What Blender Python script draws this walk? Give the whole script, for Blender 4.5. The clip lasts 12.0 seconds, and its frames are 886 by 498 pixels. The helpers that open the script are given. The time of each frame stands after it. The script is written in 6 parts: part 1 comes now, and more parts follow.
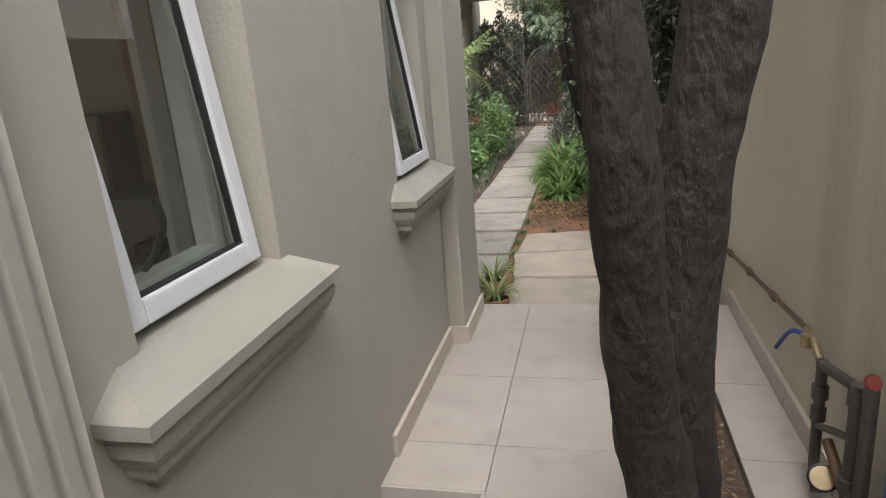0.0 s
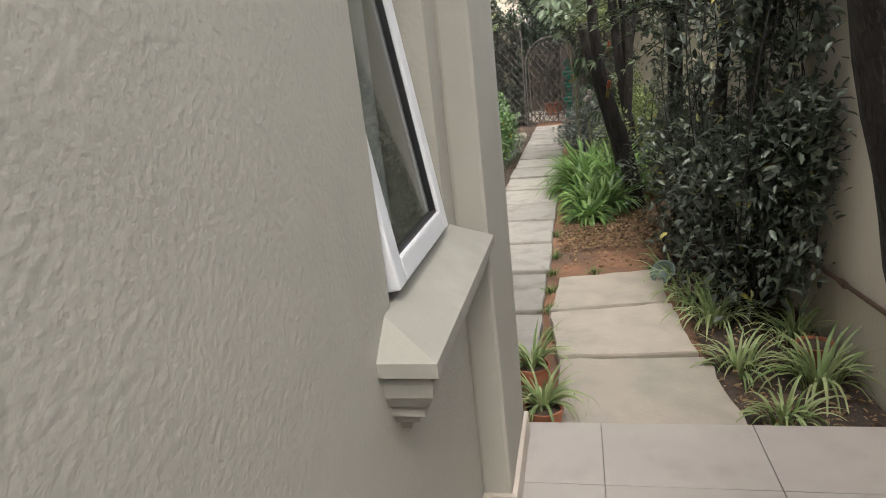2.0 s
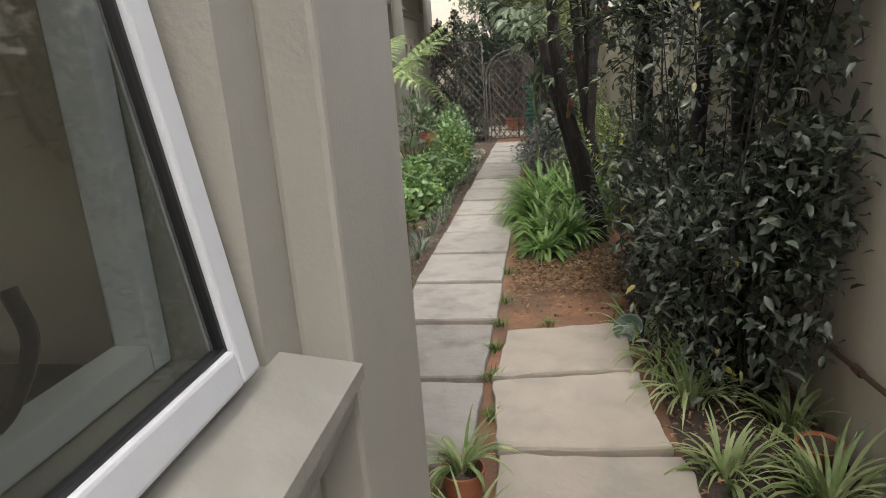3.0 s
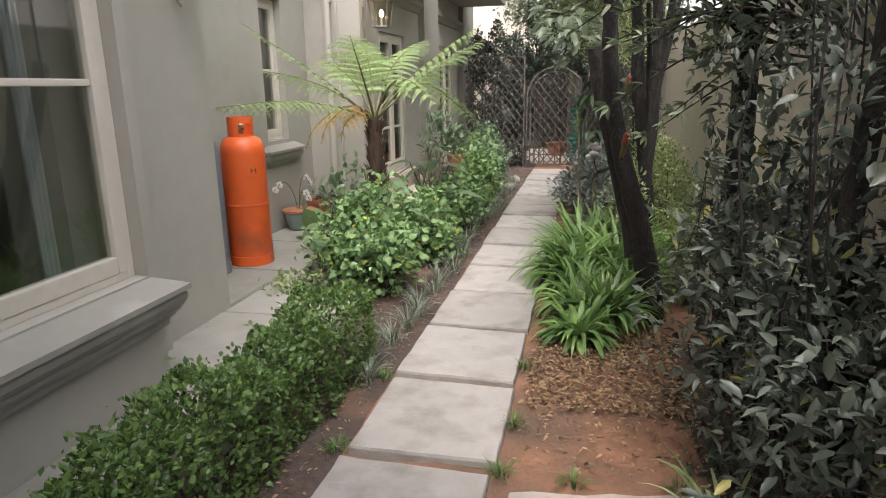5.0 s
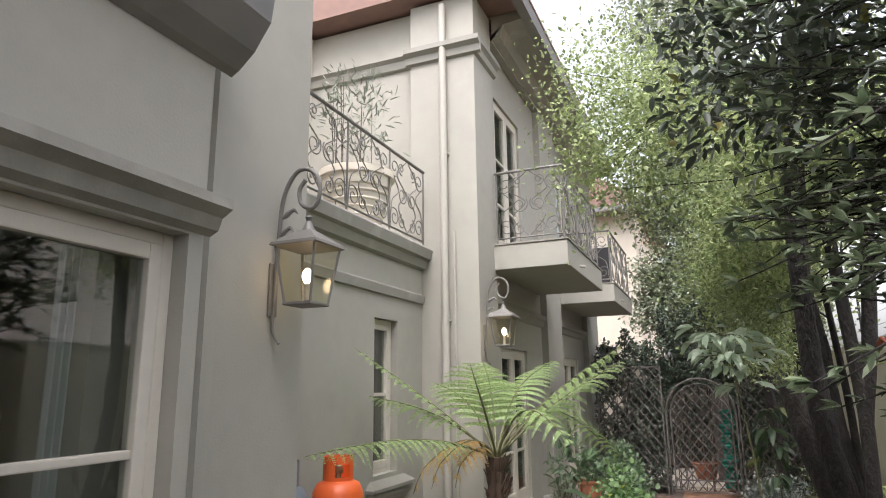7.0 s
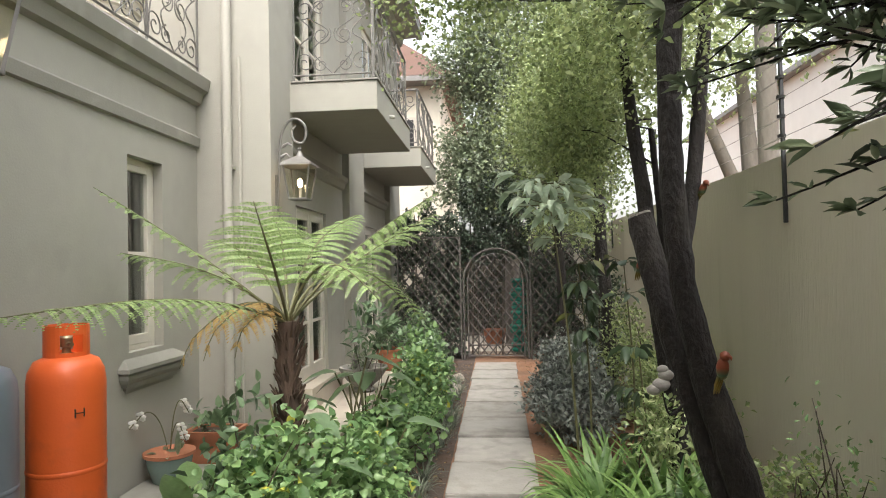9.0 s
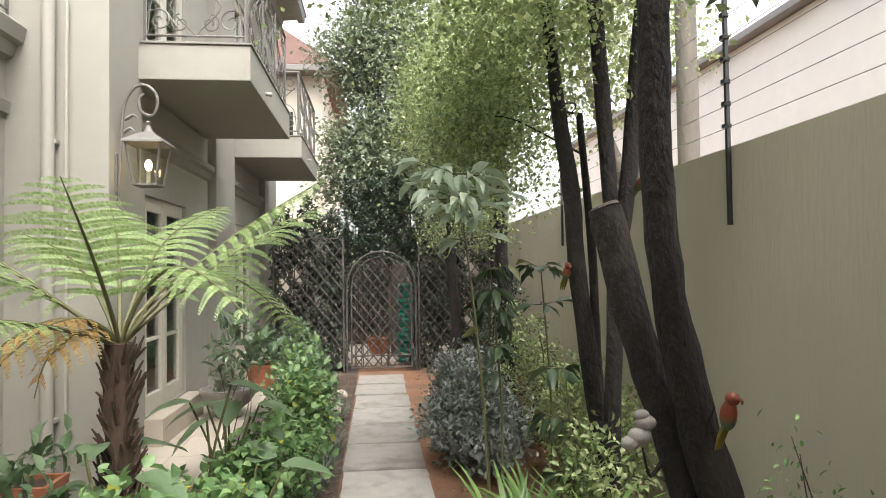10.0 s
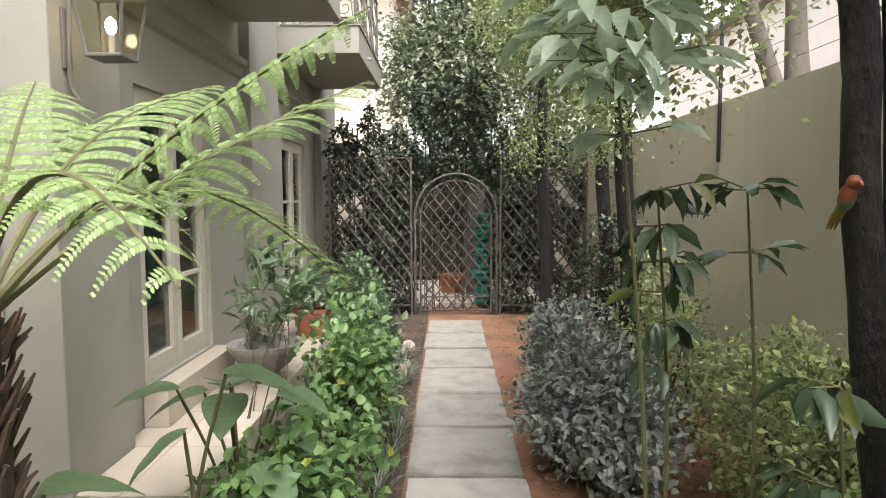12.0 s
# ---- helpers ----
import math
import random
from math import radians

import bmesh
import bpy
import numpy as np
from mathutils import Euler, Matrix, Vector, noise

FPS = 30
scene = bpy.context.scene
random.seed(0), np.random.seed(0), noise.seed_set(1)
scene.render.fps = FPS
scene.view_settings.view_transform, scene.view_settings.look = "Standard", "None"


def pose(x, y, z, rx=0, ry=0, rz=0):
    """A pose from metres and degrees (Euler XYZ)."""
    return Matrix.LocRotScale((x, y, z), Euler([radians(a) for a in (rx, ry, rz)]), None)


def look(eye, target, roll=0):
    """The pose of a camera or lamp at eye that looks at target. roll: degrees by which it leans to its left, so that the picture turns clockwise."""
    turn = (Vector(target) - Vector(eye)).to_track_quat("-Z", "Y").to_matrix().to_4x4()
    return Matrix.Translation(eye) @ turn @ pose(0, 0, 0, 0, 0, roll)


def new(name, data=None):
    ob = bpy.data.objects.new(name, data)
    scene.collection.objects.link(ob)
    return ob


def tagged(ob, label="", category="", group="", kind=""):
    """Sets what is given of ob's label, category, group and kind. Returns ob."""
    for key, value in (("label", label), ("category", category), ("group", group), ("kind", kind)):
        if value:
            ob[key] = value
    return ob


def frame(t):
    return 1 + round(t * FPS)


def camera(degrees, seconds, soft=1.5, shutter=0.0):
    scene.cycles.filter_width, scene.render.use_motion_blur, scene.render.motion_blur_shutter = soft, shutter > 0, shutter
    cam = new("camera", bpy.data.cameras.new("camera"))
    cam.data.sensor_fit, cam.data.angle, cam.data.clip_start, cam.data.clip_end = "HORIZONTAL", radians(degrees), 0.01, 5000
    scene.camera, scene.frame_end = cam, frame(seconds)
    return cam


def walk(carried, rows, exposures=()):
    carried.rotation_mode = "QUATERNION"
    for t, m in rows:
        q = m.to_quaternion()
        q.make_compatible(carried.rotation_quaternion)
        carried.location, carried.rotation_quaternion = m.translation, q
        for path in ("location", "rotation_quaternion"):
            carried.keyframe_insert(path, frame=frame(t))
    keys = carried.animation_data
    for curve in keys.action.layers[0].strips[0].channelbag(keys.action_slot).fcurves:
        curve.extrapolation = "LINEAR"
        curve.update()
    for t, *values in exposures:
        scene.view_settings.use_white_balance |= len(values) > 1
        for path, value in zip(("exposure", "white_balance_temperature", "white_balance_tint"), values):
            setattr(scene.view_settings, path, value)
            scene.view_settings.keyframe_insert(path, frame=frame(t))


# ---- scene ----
# ---- camera ----
cam = camera(69.9, 12.0, 1.0)
PATH = [
    (0, (0.076, -0.11, 1.498), (-0.386, 1.756, 0.947), -4.8),
    (0.5, (-0.073, 0.186, 1.513), (-0.676, 2.007, 0.947), -5.6),
    (1, (-0.222, 0.543, 1.502), (-0.836, 2.352, 0.911), -6.8),
    (1.5, (-0.318, 0.959, 1.486), (-0.85, 2.795, 0.899), -6.9),
    (2, (-0.353, 1.333, 1.481), (-0.79, 3.203, 0.923), -6.4),
    (2.5, (-0.343, 1.719, 1.461), (-0.711, 3.613, 0.933), -5.3),
    (2.7, (-0.323, 1.892, 1.460), (-0.67, 3.79, 0.93), -4.9),
    (4.3, (-0.263, 3.075, 1.463), (-0.527, 4.968, 0.875), -2.8),
    (4.5, (-0.286, 3.211, 1.456), (-0.586, 5.099, 0.869), -2.2),
    (5, (-0.297, 3.582, 1.456), (-0.728, 5.471, 0.961), -0.9),
    (5.5, (-0.361, 3.846, 1.551), (-0.927, 5.745, 1.279), 0.0),
    (6, (-0.441, 4.098, 1.595), (-1.129, 5.975, 1.634), -0.2),
    (6.5, (-0.561, 4.313, 1.705), (-1.308, 6.137, 2.044), -0.4),
    (6.7, (-0.589, 4.366, 1.725), (-1.352, 6.165, 2.155), -0.6),
    (8.3, (-0.719, 4.929, 1.512), (-1.266, 6.842, 1.717), -1.3),
    (8.5, (-0.774, 5.06, 1.477), (-1.221, 7.004, 1.618), -1.4),
    (9, (-0.902, 5.363, 1.499), (-1.071, 7.355, 1.555), -1.3),
    (9.5, (-0.95, 5.771, 1.514), (-0.871, 7.769, 1.549), -1.1),
    (10, (-1.029, 6.179, 1.509), (-0.818, 8.167, 1.57), -0.8),
    (10.5, (-1.018, 6.59, 1.519), (-0.79, 8.574, 1.622), -0.3),
    (11, (-1.069, 7.042, 1.525), (-0.89, 9.032, 1.606), 0.0),
    (11.5, (-1.096, 7.483, 1.526), (-1.002, 9.48, 1.502), 0.0),
    (12, (-1.084, 7.883, 1.473), (-1.093, 9.876, 1.312), -0.2),
]
EXPOSURES = [(0, 1.6, 6450, 12), (1, 1.74, 6450, 12), (2, 1.82, 6500, 11), (2.5, 1.6, 6500, 12), (4.5, 1.9, 6400, 15), (5.5, 1.98, 6350, 18), (6.5, 1.64, 6200, 17), (8.5, 1.84, 6500, 10), (10, 2.02, 6450, 12), (12, 2.1, 6400, 13)]
walk(cam, [(t, look(eye, target, roll)) for t, eye, target, roll in PATH], EXPOSURES)

# ---- light: a bright overcast sky ----
world = bpy.data.worlds.new("overcast")
scene.world = world
world.use_nodes = True
wn = world.node_tree.nodes
sky = wn.new("ShaderNodeTexSky")
sky.sky_type, sky.sun_disc = "NISHITA", False
sky.sun_elevation, sky.sun_rotation = radians(61), radians(175)
sky.dust_density, sky.air_density = 6.0, 1.5
haze = wn.new("ShaderNodeHueSaturation")
haze.inputs["Saturation"].default_value = 0.25
world.node_tree.links.new(sky.outputs["Color"], haze.inputs["Color"])
world.node_tree.links.new(haze.outputs["Color"], wn["Background"].inputs["Color"])
wn["Background"].inputs["Strength"].default_value = 0.15
sun = new("sun", bpy.data.lights.new("sun", "SUN"))
sun.data.energy, sun.data.angle, sun.data.color = 0.8, radians(40), (1.0, 0.96, 0.9)
sun.matrix_world = look((1.0, -3.0, 17.0), (0.0, 6.0, 0.0))


# ---- materials ----
def material(name, color, color2=None, scale=6.0, rough=0.7, bump=0.0, bump_scale=60.0, metal=0.0, big=1.2, deep=0.01,
             stain=None, stain_amount=0.0, spread=0.0, stretch=(1, 1, 1), spec=0.5):
    """A surface with two scales of variation, stains of their own shape, relief and a little change from piece to piece."""
    m = bpy.data.materials.new(name)
    m.use_nodes = True
    n, l = m.node_tree.nodes, m.node_tree.links
    b = n["Principled BSDF"]
    b.inputs["Roughness"].default_value, b.inputs["Metallic"].default_value = rough, metal
    b.inputs["Specular IOR Level"].default_value = spec
    tc = n.new("ShaderNodeTexCoord")
    mp = n.new("ShaderNodeMapping")
    mp.inputs["Scale"].default_value = stretch
    geo = n.new("ShaderNodeNewGeometry")
    l.new(geo.outputs["Position"], mp.inputs["Vector"])
    def tex(s, detail=6.0):
        t = n.new("ShaderNodeTexNoise")
        t.inputs["Scale"].default_value, t.inputs["Detail"].default_value = s, detail
        l.new(mp.outputs["Vector"], t.inputs["Vector"])
        return t.outputs["Fac"]
    def mix(f, a, c):
        x = n.new("ShaderNodeMix")
        x.data_type = "RGBA"
        l.new(f, x.inputs[0])
        for k, v in ((6, a), (7, c)):
            if isinstance(v, tuple):
                x.inputs[k].default_value = (*v, 1)
            else:
                l.new(v, x.inputs[k])
        return x.outputs[2]
    def ramp(f, lo, hi):
        r = n.new("ShaderNodeMapRange")
        r.inputs["From Min"].default_value, r.inputs["From Max"].default_value = lo, hi
        l.new(f, r.inputs["Value"])
        return r.outputs["Result"]
    color2 = color2 or tuple(c * 0.85 for c in color)
    col = mix(ramp(tex(scale), 0.3, 0.7), color, color2)
    col = mix(ramp(tex(big, 3.0), 0.35, 0.75), col, mix(ramp(tex(scale * 4), 0.3, 0.7), color2, tuple(c * 0.93 for c in color)))
    if stain:
        s = ramp(tex(big * 2.3, 8.0), 0.62 - stain_amount * 0.25, 0.72)
        col = mix(s, col, stain)
    if spread:
        oi = n.new("ShaderNodeObjectInfo")
        hsv = n.new("ShaderNodeHueSaturation")
        r = n.new("ShaderNodeMapRange")
        r.inputs["To Min"].default_value, r.inputs["To Max"].default_value = 1 - spread, 1 + spread
        l.new(oi.outputs["Random"], r.inputs["Value"])
        l.new(r.outputs["Result"], hsv.inputs["Value"])
        l.new(col, hsv.inputs["Color"])
        col = hsv.outputs["Color"]
    l.new(col, b.inputs["Base Color"])
    if bump:
        bp = n.new("ShaderNodeBump")
        bp.inputs["Strength"].default_value, bp.inputs["Distance"].default_value = bump, deep
        l.new(tex(bump_scale, 8.0), bp.inputs["Height"])
        l.new(bp.outputs["Normal"], b.inputs["Normal"])
    return m


def leaf_material(name, dark, light, rough=0.45, through_light=0.25, odd=None, odd_share=0.0):
    """Leaves: each its own shade, a little light coming through, a few of an odd colour."""
    m = bpy.data.materials.new(name)
    m.use_nodes = True
    n, l = m.node_tree.nodes, m.node_tree.links
    b = n["Principled BSDF"]
    b.inputs["Roughness"].default_value = rough
    geo = n.new("ShaderNodeNewGeometry")
    ramp = n.new("ShaderNodeValToRGB")
    ramp.color_ramp.elements[0].color = (*dark, 1)
    ramp.color_ramp.elements[1].color = (*light, 1)
    if odd:
        ramp.color_ramp.elements[1].position = 0.98 - odd_share
        e = ramp.color_ramp.elements.new(1.0 - odd_share * 0.5)
        e.color = (*odd, 1)
    l.new(geo.outputs["Random Per Island"], ramp.inputs["Fac"])
    nz = n.new("ShaderNodeTexNoise")
    nz.inputs["Scale"].default_value = 40.0
    hsv = n.new("ShaderNodeHueSaturation")
    mr = n.new("ShaderNodeMapRange")
    mr.inputs["To Min"].default_value, mr.inputs["To Max"].default_value = 0.75, 1.25
    l.new(geo.outputs["Position"], nz.inputs["Vector"])
    l.new(nz.outputs["Fac"], mr.inputs["Value"])
    l.new(mr.outputs["Result"], hsv.inputs["Value"])
    l.new(ramp.outputs["Color"], hsv.inputs["Color"])
    l.new(hsv.outputs["Color"], b.inputs["Base Color"])
    tr = n.new("ShaderNodeBsdfTranslucent")
    l.new(hsv.outputs["Color"], tr.inputs["Color"])
    mx = n.new("ShaderNodeMixShader")
    mx.inputs[0].default_value = through_light
    l.new(b.outputs["BSDF"], mx.inputs[1])
    l.new(tr.outputs["BSDF"], mx.inputs[2])
    l.new(mx.outputs["Shader"], n["Material Output"].inputs["Surface"])
    return m


def glass_material(name, tint=(0.9, 0.95, 0.93), gloss=0.12):
    m = bpy.data.materials.new(name)
    m.use_nodes = True
    n, l = m.node_tree.nodes, m.node_tree.links
    t = n.new("ShaderNodeBsdfTransparent")
    t.inputs["Color"].default_value = (*tint, 1)
    g = n.new("ShaderNodeBsdfGlossy")
    g.inputs["Roughness"].default_value = 0.01
    f = n.new("ShaderNodeLayerWeight")
    power = n.new("ShaderNodeMath")
    power.operation = "POWER"
    power.inputs[1].default_value = 4.0
    l.new(f.outputs["Facing"], power.inputs[0])
    add = n.new("ShaderNodeMath")
    add.operation = "MULTIPLY_ADD"
    add.inputs[1].default_value = 0.55
    add.inputs[2].default_value = gloss
    l.new(power.outputs[0], add.inputs[0])
    mx = n.new("ShaderNodeMixShader")
    l.new(add.outputs[0], mx.inputs[0])
    l.new(t.outputs["BSDF"], mx.inputs[1])
    l.new(g.outputs["BSDF"], mx.inputs[2])
    l.new(mx.outputs["Shader"], n["Material Output"].inputs["Surface"])
    return m


def glow_material(name, color, strength):
    m = bpy.data.materials.new(name)
    m.use_nodes = True
    b = m.node_tree.nodes["Principled BSDF"]
    b.inputs["Emission Color"].default_value = (*color, 1)
    b.inputs["Emission Strength"].default_value = strength
    return m


PLASTER = material("plaster", (0.355, 0.34, 0.292), (0.325, 0.311, 0.268), 9, 0.82, 0.27, 85, stain=(0.315, 0.3, 0.26), stain_amount=0.2)
PLASTER_SMOOTH = material("smooth_plaster", (0.355, 0.34, 0.294), (0.33, 0.316, 0.273), 7, 0.78, 0.16, 90, stain=(0.318, 0.304, 0.263), stain_amount=0.2)
PLASTER_SILL = material("sill_plaster", (0.275, 0.263, 0.229), (0.255, 0.244, 0.212), 12, 0.75, 0.2, 80, stain=(0.34, 0.325, 0.285), stain_amount=0.2)
WALL_TAN = material("garden_wall_plaster", (0.6, 0.55, 0.46), (0.55, 0.5, 0.418), 5, 0.9, 0.4, 50, big=0.8, stain=(0.4, 0.362, 0.3), stain_amount=0.35, stretch=(1, 1, 0.16))
CREAM = material("cream_plaster", (0.72, 0.66, 0.55), (0.66, 0.6, 0.5), 4, 0.85, 0.2)
FRAME_PAINT = material("cream_frame_paint", (0.58, 0.54, 0.46), (0.52, 0.48, 0.41), 15, 0.45, 0.1, 120)
WHITE_FRAME = material("white_aluminium", (0.62, 0.63, 0.64), (0.57, 0.58, 0.59), 10, 0.35, 0.04, 150)
TILE = material("porcelain_tile", (0.38, 0.345, 0.315), (0.34, 0.308, 0.28), 7, 0.42, 0.05, 90, big=2.0, stain=(0.31, 0.28, 0.255), stain_amount=0.35, spread=0.05)
CASING = material("casing_paint", (0.34, 0.327, 0.293), (0.31, 0.298, 0.268), 15, 0.5, 0.1, 120)
WHITE_WALL = material("white_render", (0.7, 0.68, 0.64), (0.65, 0.63, 0.59), 4, 0.85, 0.2)
GROUT = material("grout", (0.22, 0.205, 0.19), None, 30, 0.9, 0.2)
SKIRT = material("skirting_tile", (0.47, 0.42, 0.36), (0.42, 0.375, 0.32), 8, 0.5, 0.1, 90, spread=0.05)
FLAG = material("flagstone", (0.41, 0.358, 0.298), (0.355, 0.312, 0.262), 7, 0.8, 0.5, 35, big=2.2, stain=(0.3, 0.28, 0.235), stain_amount=0.6, spread=0.12)
SLAB = material("path_slab", (0.32, 0.297, 0.27), (0.26, 0.242, 0.22), 8, 0.85, 0.6, 45, big=2.0, stain=(0.19, 0.175, 0.155), stain_amount=0.5, spread=0.16)
PAVING = material("grey_paving", (0.3, 0.285, 0.25), (0.25, 0.24, 0.21), 6, 0.85, 0.3, 50, stain=(0.21, 0.2, 0.17), stain_amount=0.3, spread=0.06)
PATIO = material("cream_patio_tile", (0.48, 0.425, 0.35), (0.43, 0.38, 0.31), 6, 0.6, 0.1, 60, spread=0.05)
SOIL = material("red_soil", (0.25, 0.125, 0.07), (0.19, 0.1, 0.058), 14, 0.95, 0.8, 40, big=0.9, stain=(0.09, 0.06, 0.04), stain_amount=0.7)
MULCH = material("mulch", (0.045, 0.033, 0.027), (0.075, 0.052, 0.04), 24, 0.95, 0.9, 50, stain=(0.12, 0.07, 0.045), stain_amount=0.3)
SOIL_DARK = material("dark_soil", (0.06, 0.043, 0.033), (0.1, 0.07, 0.05), 30, 0.95, 0.9, 60)
BARK = material("dark_bark", (0.024, 0.019, 0.0165), (0.012, 0.01, 0.009), 18, 0.9, 0.95, 42, stain=(0.075, 0.066, 0.056), stain_amount=0.12, stretch=(1, 1, 0.5), deep=0.03)
BARK_GREY = material("grey_bark", (0.16, 0.145, 0.12), (0.1, 0.09, 0.075), 14, 0.9, 0.8, 35, stretch=(1, 1, 0.35))
CUT_WOOD = material("weathered_cut_wood", (0.2, 0.18, 0.155), (0.13, 0.115, 0.1), 30, 0.9, 0.5, 60)
FERN_TRUNK = material("fern_trunk", (0.1, 0.06, 0.04), (0.06, 0.04, 0.028), 40, 0.95, 1.0, 60, stretch=(1, 1, 0.3))
STEM = material("green_stem", (0.13, 0.12, 0.05), (0.09, 0.09, 0.04), 20, 0.6)
TWIG = material("brown_twig", (0.07, 0.05, 0.035), (0.05, 0.035, 0.025), 30, 0.85, 0.4)
IRON = material("dark_iron", (0.07, 0.06, 0.055), (0.1, 0.087, 0.077), 20, 0.7, 0.3, 90)
IRON_PAINT = material("grey_iron", (0.17, 0.16, 0.145), (0.13, 0.122, 0.11), 20, 0.5, 0.2, 90)
PIPE_PAINT = material("pipe_paint", (0.4, 0.382, 0.332), (0.375, 0.358, 0.31), 9, 0.6, 0.1)
ORANGE = material("orange_enamel", (0.75, 0.13, 0.025), (0.66, 0.11, 0.025), 5, 0.42, 0.1, 60, stain=(0.42, 0.09, 0.03), stain_amount=0.25)
GREYBLUE = material("grey_blue_enamel", (0.17, 0.2, 0.23), (0.14, 0.165, 0.19), 5, 0.45, 0.1, 60)
TERRACOTTA = material("terracotta", (0.42, 0.16, 0.08), (0.34, 0.13, 0.07), 10, 0.8, 0.2)
CELADON = material("green_glaze", (0.2, 0.27, 0.24), (0.16, 0.22, 0.2), 8, 0.25, 0.05)
STONE = material("carved_stone", (0.35, 0.33, 0.3), (0.26, 0.245, 0.22), 20, 0.9, 0.4)
COPPER = material("old_copper", (0.23, 0.13, 0.09), (0.15, 0.11, 0.085), 30, 0.5, 0.2, metal=0.7)
STEEL = material("dark_steel_pipe", (0.07, 0.065, 0.062), (0.11, 0.1, 0.09), 30, 0.45, 0.2, metal=0.5)
BRASS = material("dull_brass", (0.4, 0.32, 0.2), None, 30, 0.4, 0.1, metal=0.8)
BLUE = material("blue_plastic", (0.02, 0.06, 0.3), None, 20, 0.4)
TANK_BLUE = material("blue_panel", (0.03, 0.13, 0.25), None, 8, 0.4)
RED = material("red_paint", (0.17, 0.028, 0.02), None, 20, 0.5)
GREEN_NET = material("green_net", (0.0, 0.2, 0.13), (0.0, 0.14, 0.1), 20, 0.6)
ROOF_TILE = material("red_roof_tile", (0.24, 0.145, 0.115), (0.19, 0.12, 0.1), 6, 0.85, 0.3, spread=0.1)
DARK_ROOM = material("room_paint", (0.6, 0.57, 0.48), None, 4, 0.8)
CABINET = material("dark_cabinet", (0.05, 0.045, 0.04), None, 6, 0.4)
WOOD = material("door_wood", (0.24, 0.12, 0.06), (0.17, 0.085, 0.045), 8, 0.5, 0.1, stretch=(6, 6, 0.5))
BLIND = material("pale_blind", (0.6, 0.62, 0.62), None, 20, 0.7)
BLACK = material("black_plastic", (0.015, 0.015, 0.016), None, 20, 0.4)
GUTTER = material("grey_gutter", (0.2, 0.19, 0.18), None, 8, 0.5)
GLASS = glass_material("window_glass", (0.78, 0.81, 0.79), 0.1)
LAMP_GLASS = glass_material("lantern_glass", (0.9, 0.88, 0.8), 0.05)
BULB = glow_material("bulb_glow", (1.0, 0.75, 0.45), 9.0)
L_DARK = leaf_material("dark_glossy_leaves", (0.036, 0.05, 0.034), (0.135, 0.16, 0.12), 0.4, 0.18, (0.35, 0.3, 0.05), 0.004)
# pale haze over the far hedge tree is put into these leaf colours
L_MID = leaf_material("hazed_green_leaves", (0.14, 0.17, 0.11), (0.32, 0.37, 0.24), 0.45, 0.45)
L_BRIGHT = leaf_material("bright_green_leaves", (0.085, 0.17, 0.06), (0.25, 0.38, 0.15), 0.45, 0.35, (0.4, 0.4, 0.06), 0.02)
L_BOX = leaf_material("clipped_hedge_leaves", (0.05, 0.1, 0.025), (0.15, 0.25, 0.06), 0.45, 0.35)
L_HEDGE = leaf_material("ivy_leaves", (0.026, 0.04, 0.026), (0.09, 0.12, 0.075), 0.35, 0.15)
L_TREE = leaf_material("tree_leaves", (0.15, 0.195, 0.085), (0.42, 0.49, 0.22), 0.45, 0.45)
L_GREY = leaf_material("grey_shrub_leaves", (0.12, 0.137, 0.124), (0.3, 0.325, 0.29), 0.45, 0.2)
L_STRAP = leaf_material("strap_leaves", (0.075, 0.16, 0.04), (0.25, 0.38, 0.12), 0.35, 0.35)
L_STRIPE = leaf_material("pale_striped_leaves", (0.15, 0.23, 0.07), (0.42, 0.46, 0.24), 0.4, 0.3)
L_SILVER = leaf_material("silver_grass_leaves", (0.12, 0.15, 0.11), (0.24, 0.27, 0.2), 0.5, 0.2)
L_FERN = leaf_material("fern_leaves", (0.2, 0.3, 0.1), (0.37, 0.48, 0.21), 0.45, 0.45)
L_FERN_OLD = leaf_material("withered_fern_leaves", (0.35, 0.2, 0.06), (0.45, 0.33, 0.12), 0.7, 0.3)
L_BIG = leaf_material("broad_leaves", (0.075, 0.125, 0.062), (0.18, 0.26, 0.14), 0.32, 0.3)
L_PALE = leaf_material("pale_young_leaves", (0.36, 0.45, 0.32), (0.6, 0.68, 0.54), 0.3, 0.4)
L_SAPLING = leaf_material("dark_broad_leaves", (0.035, 0.06, 0.03), (0.1, 0.145, 0.08), 0.3, 0.25, (0.2, 0.2, 0.05), 0.04)
L_SPRAY = leaf_material("laurel_spray_leaves", (0.085, 0.12, 0.065), (0.26, 0.31, 0.19), 0.38, 0.35)
L_LITTER = leaf_material("fallen_leaves", (0.09, 0.055, 0.034), (0.34, 0.23, 0.12), 0.9, 0.05)
PETAL = material("white_petal", (0.8, 0.78, 0.72), None, 30, 0.6)


# ---- mesh helpers ----
def part(name, bm, mat, parent=None, label="", smooth=False):
    me = bpy.data.meshes.new(name)
    bmesh.ops.recalc_face_normals(bm, faces=bm.faces)
    bm.to_mesh(me)
    bm.free()
    me.materials.append(mat)
    if smooth:
        me.shade_smooth()
        me.set_sharp_from_angle(angle=radians(40))
    ob = new(name, me)
    ob.parent = parent
    if label:
        tagged(ob, label)
    return ob


def thing(name, label, category, group="", kind="", at=(0, 0, 0), turn=0.0):
    ob = new(name)
    ob.empty_display_size = 0.1
    ob.matrix_world = pose(*at, 0, 0, turn)
    return tagged(ob, label, category, group, kind)


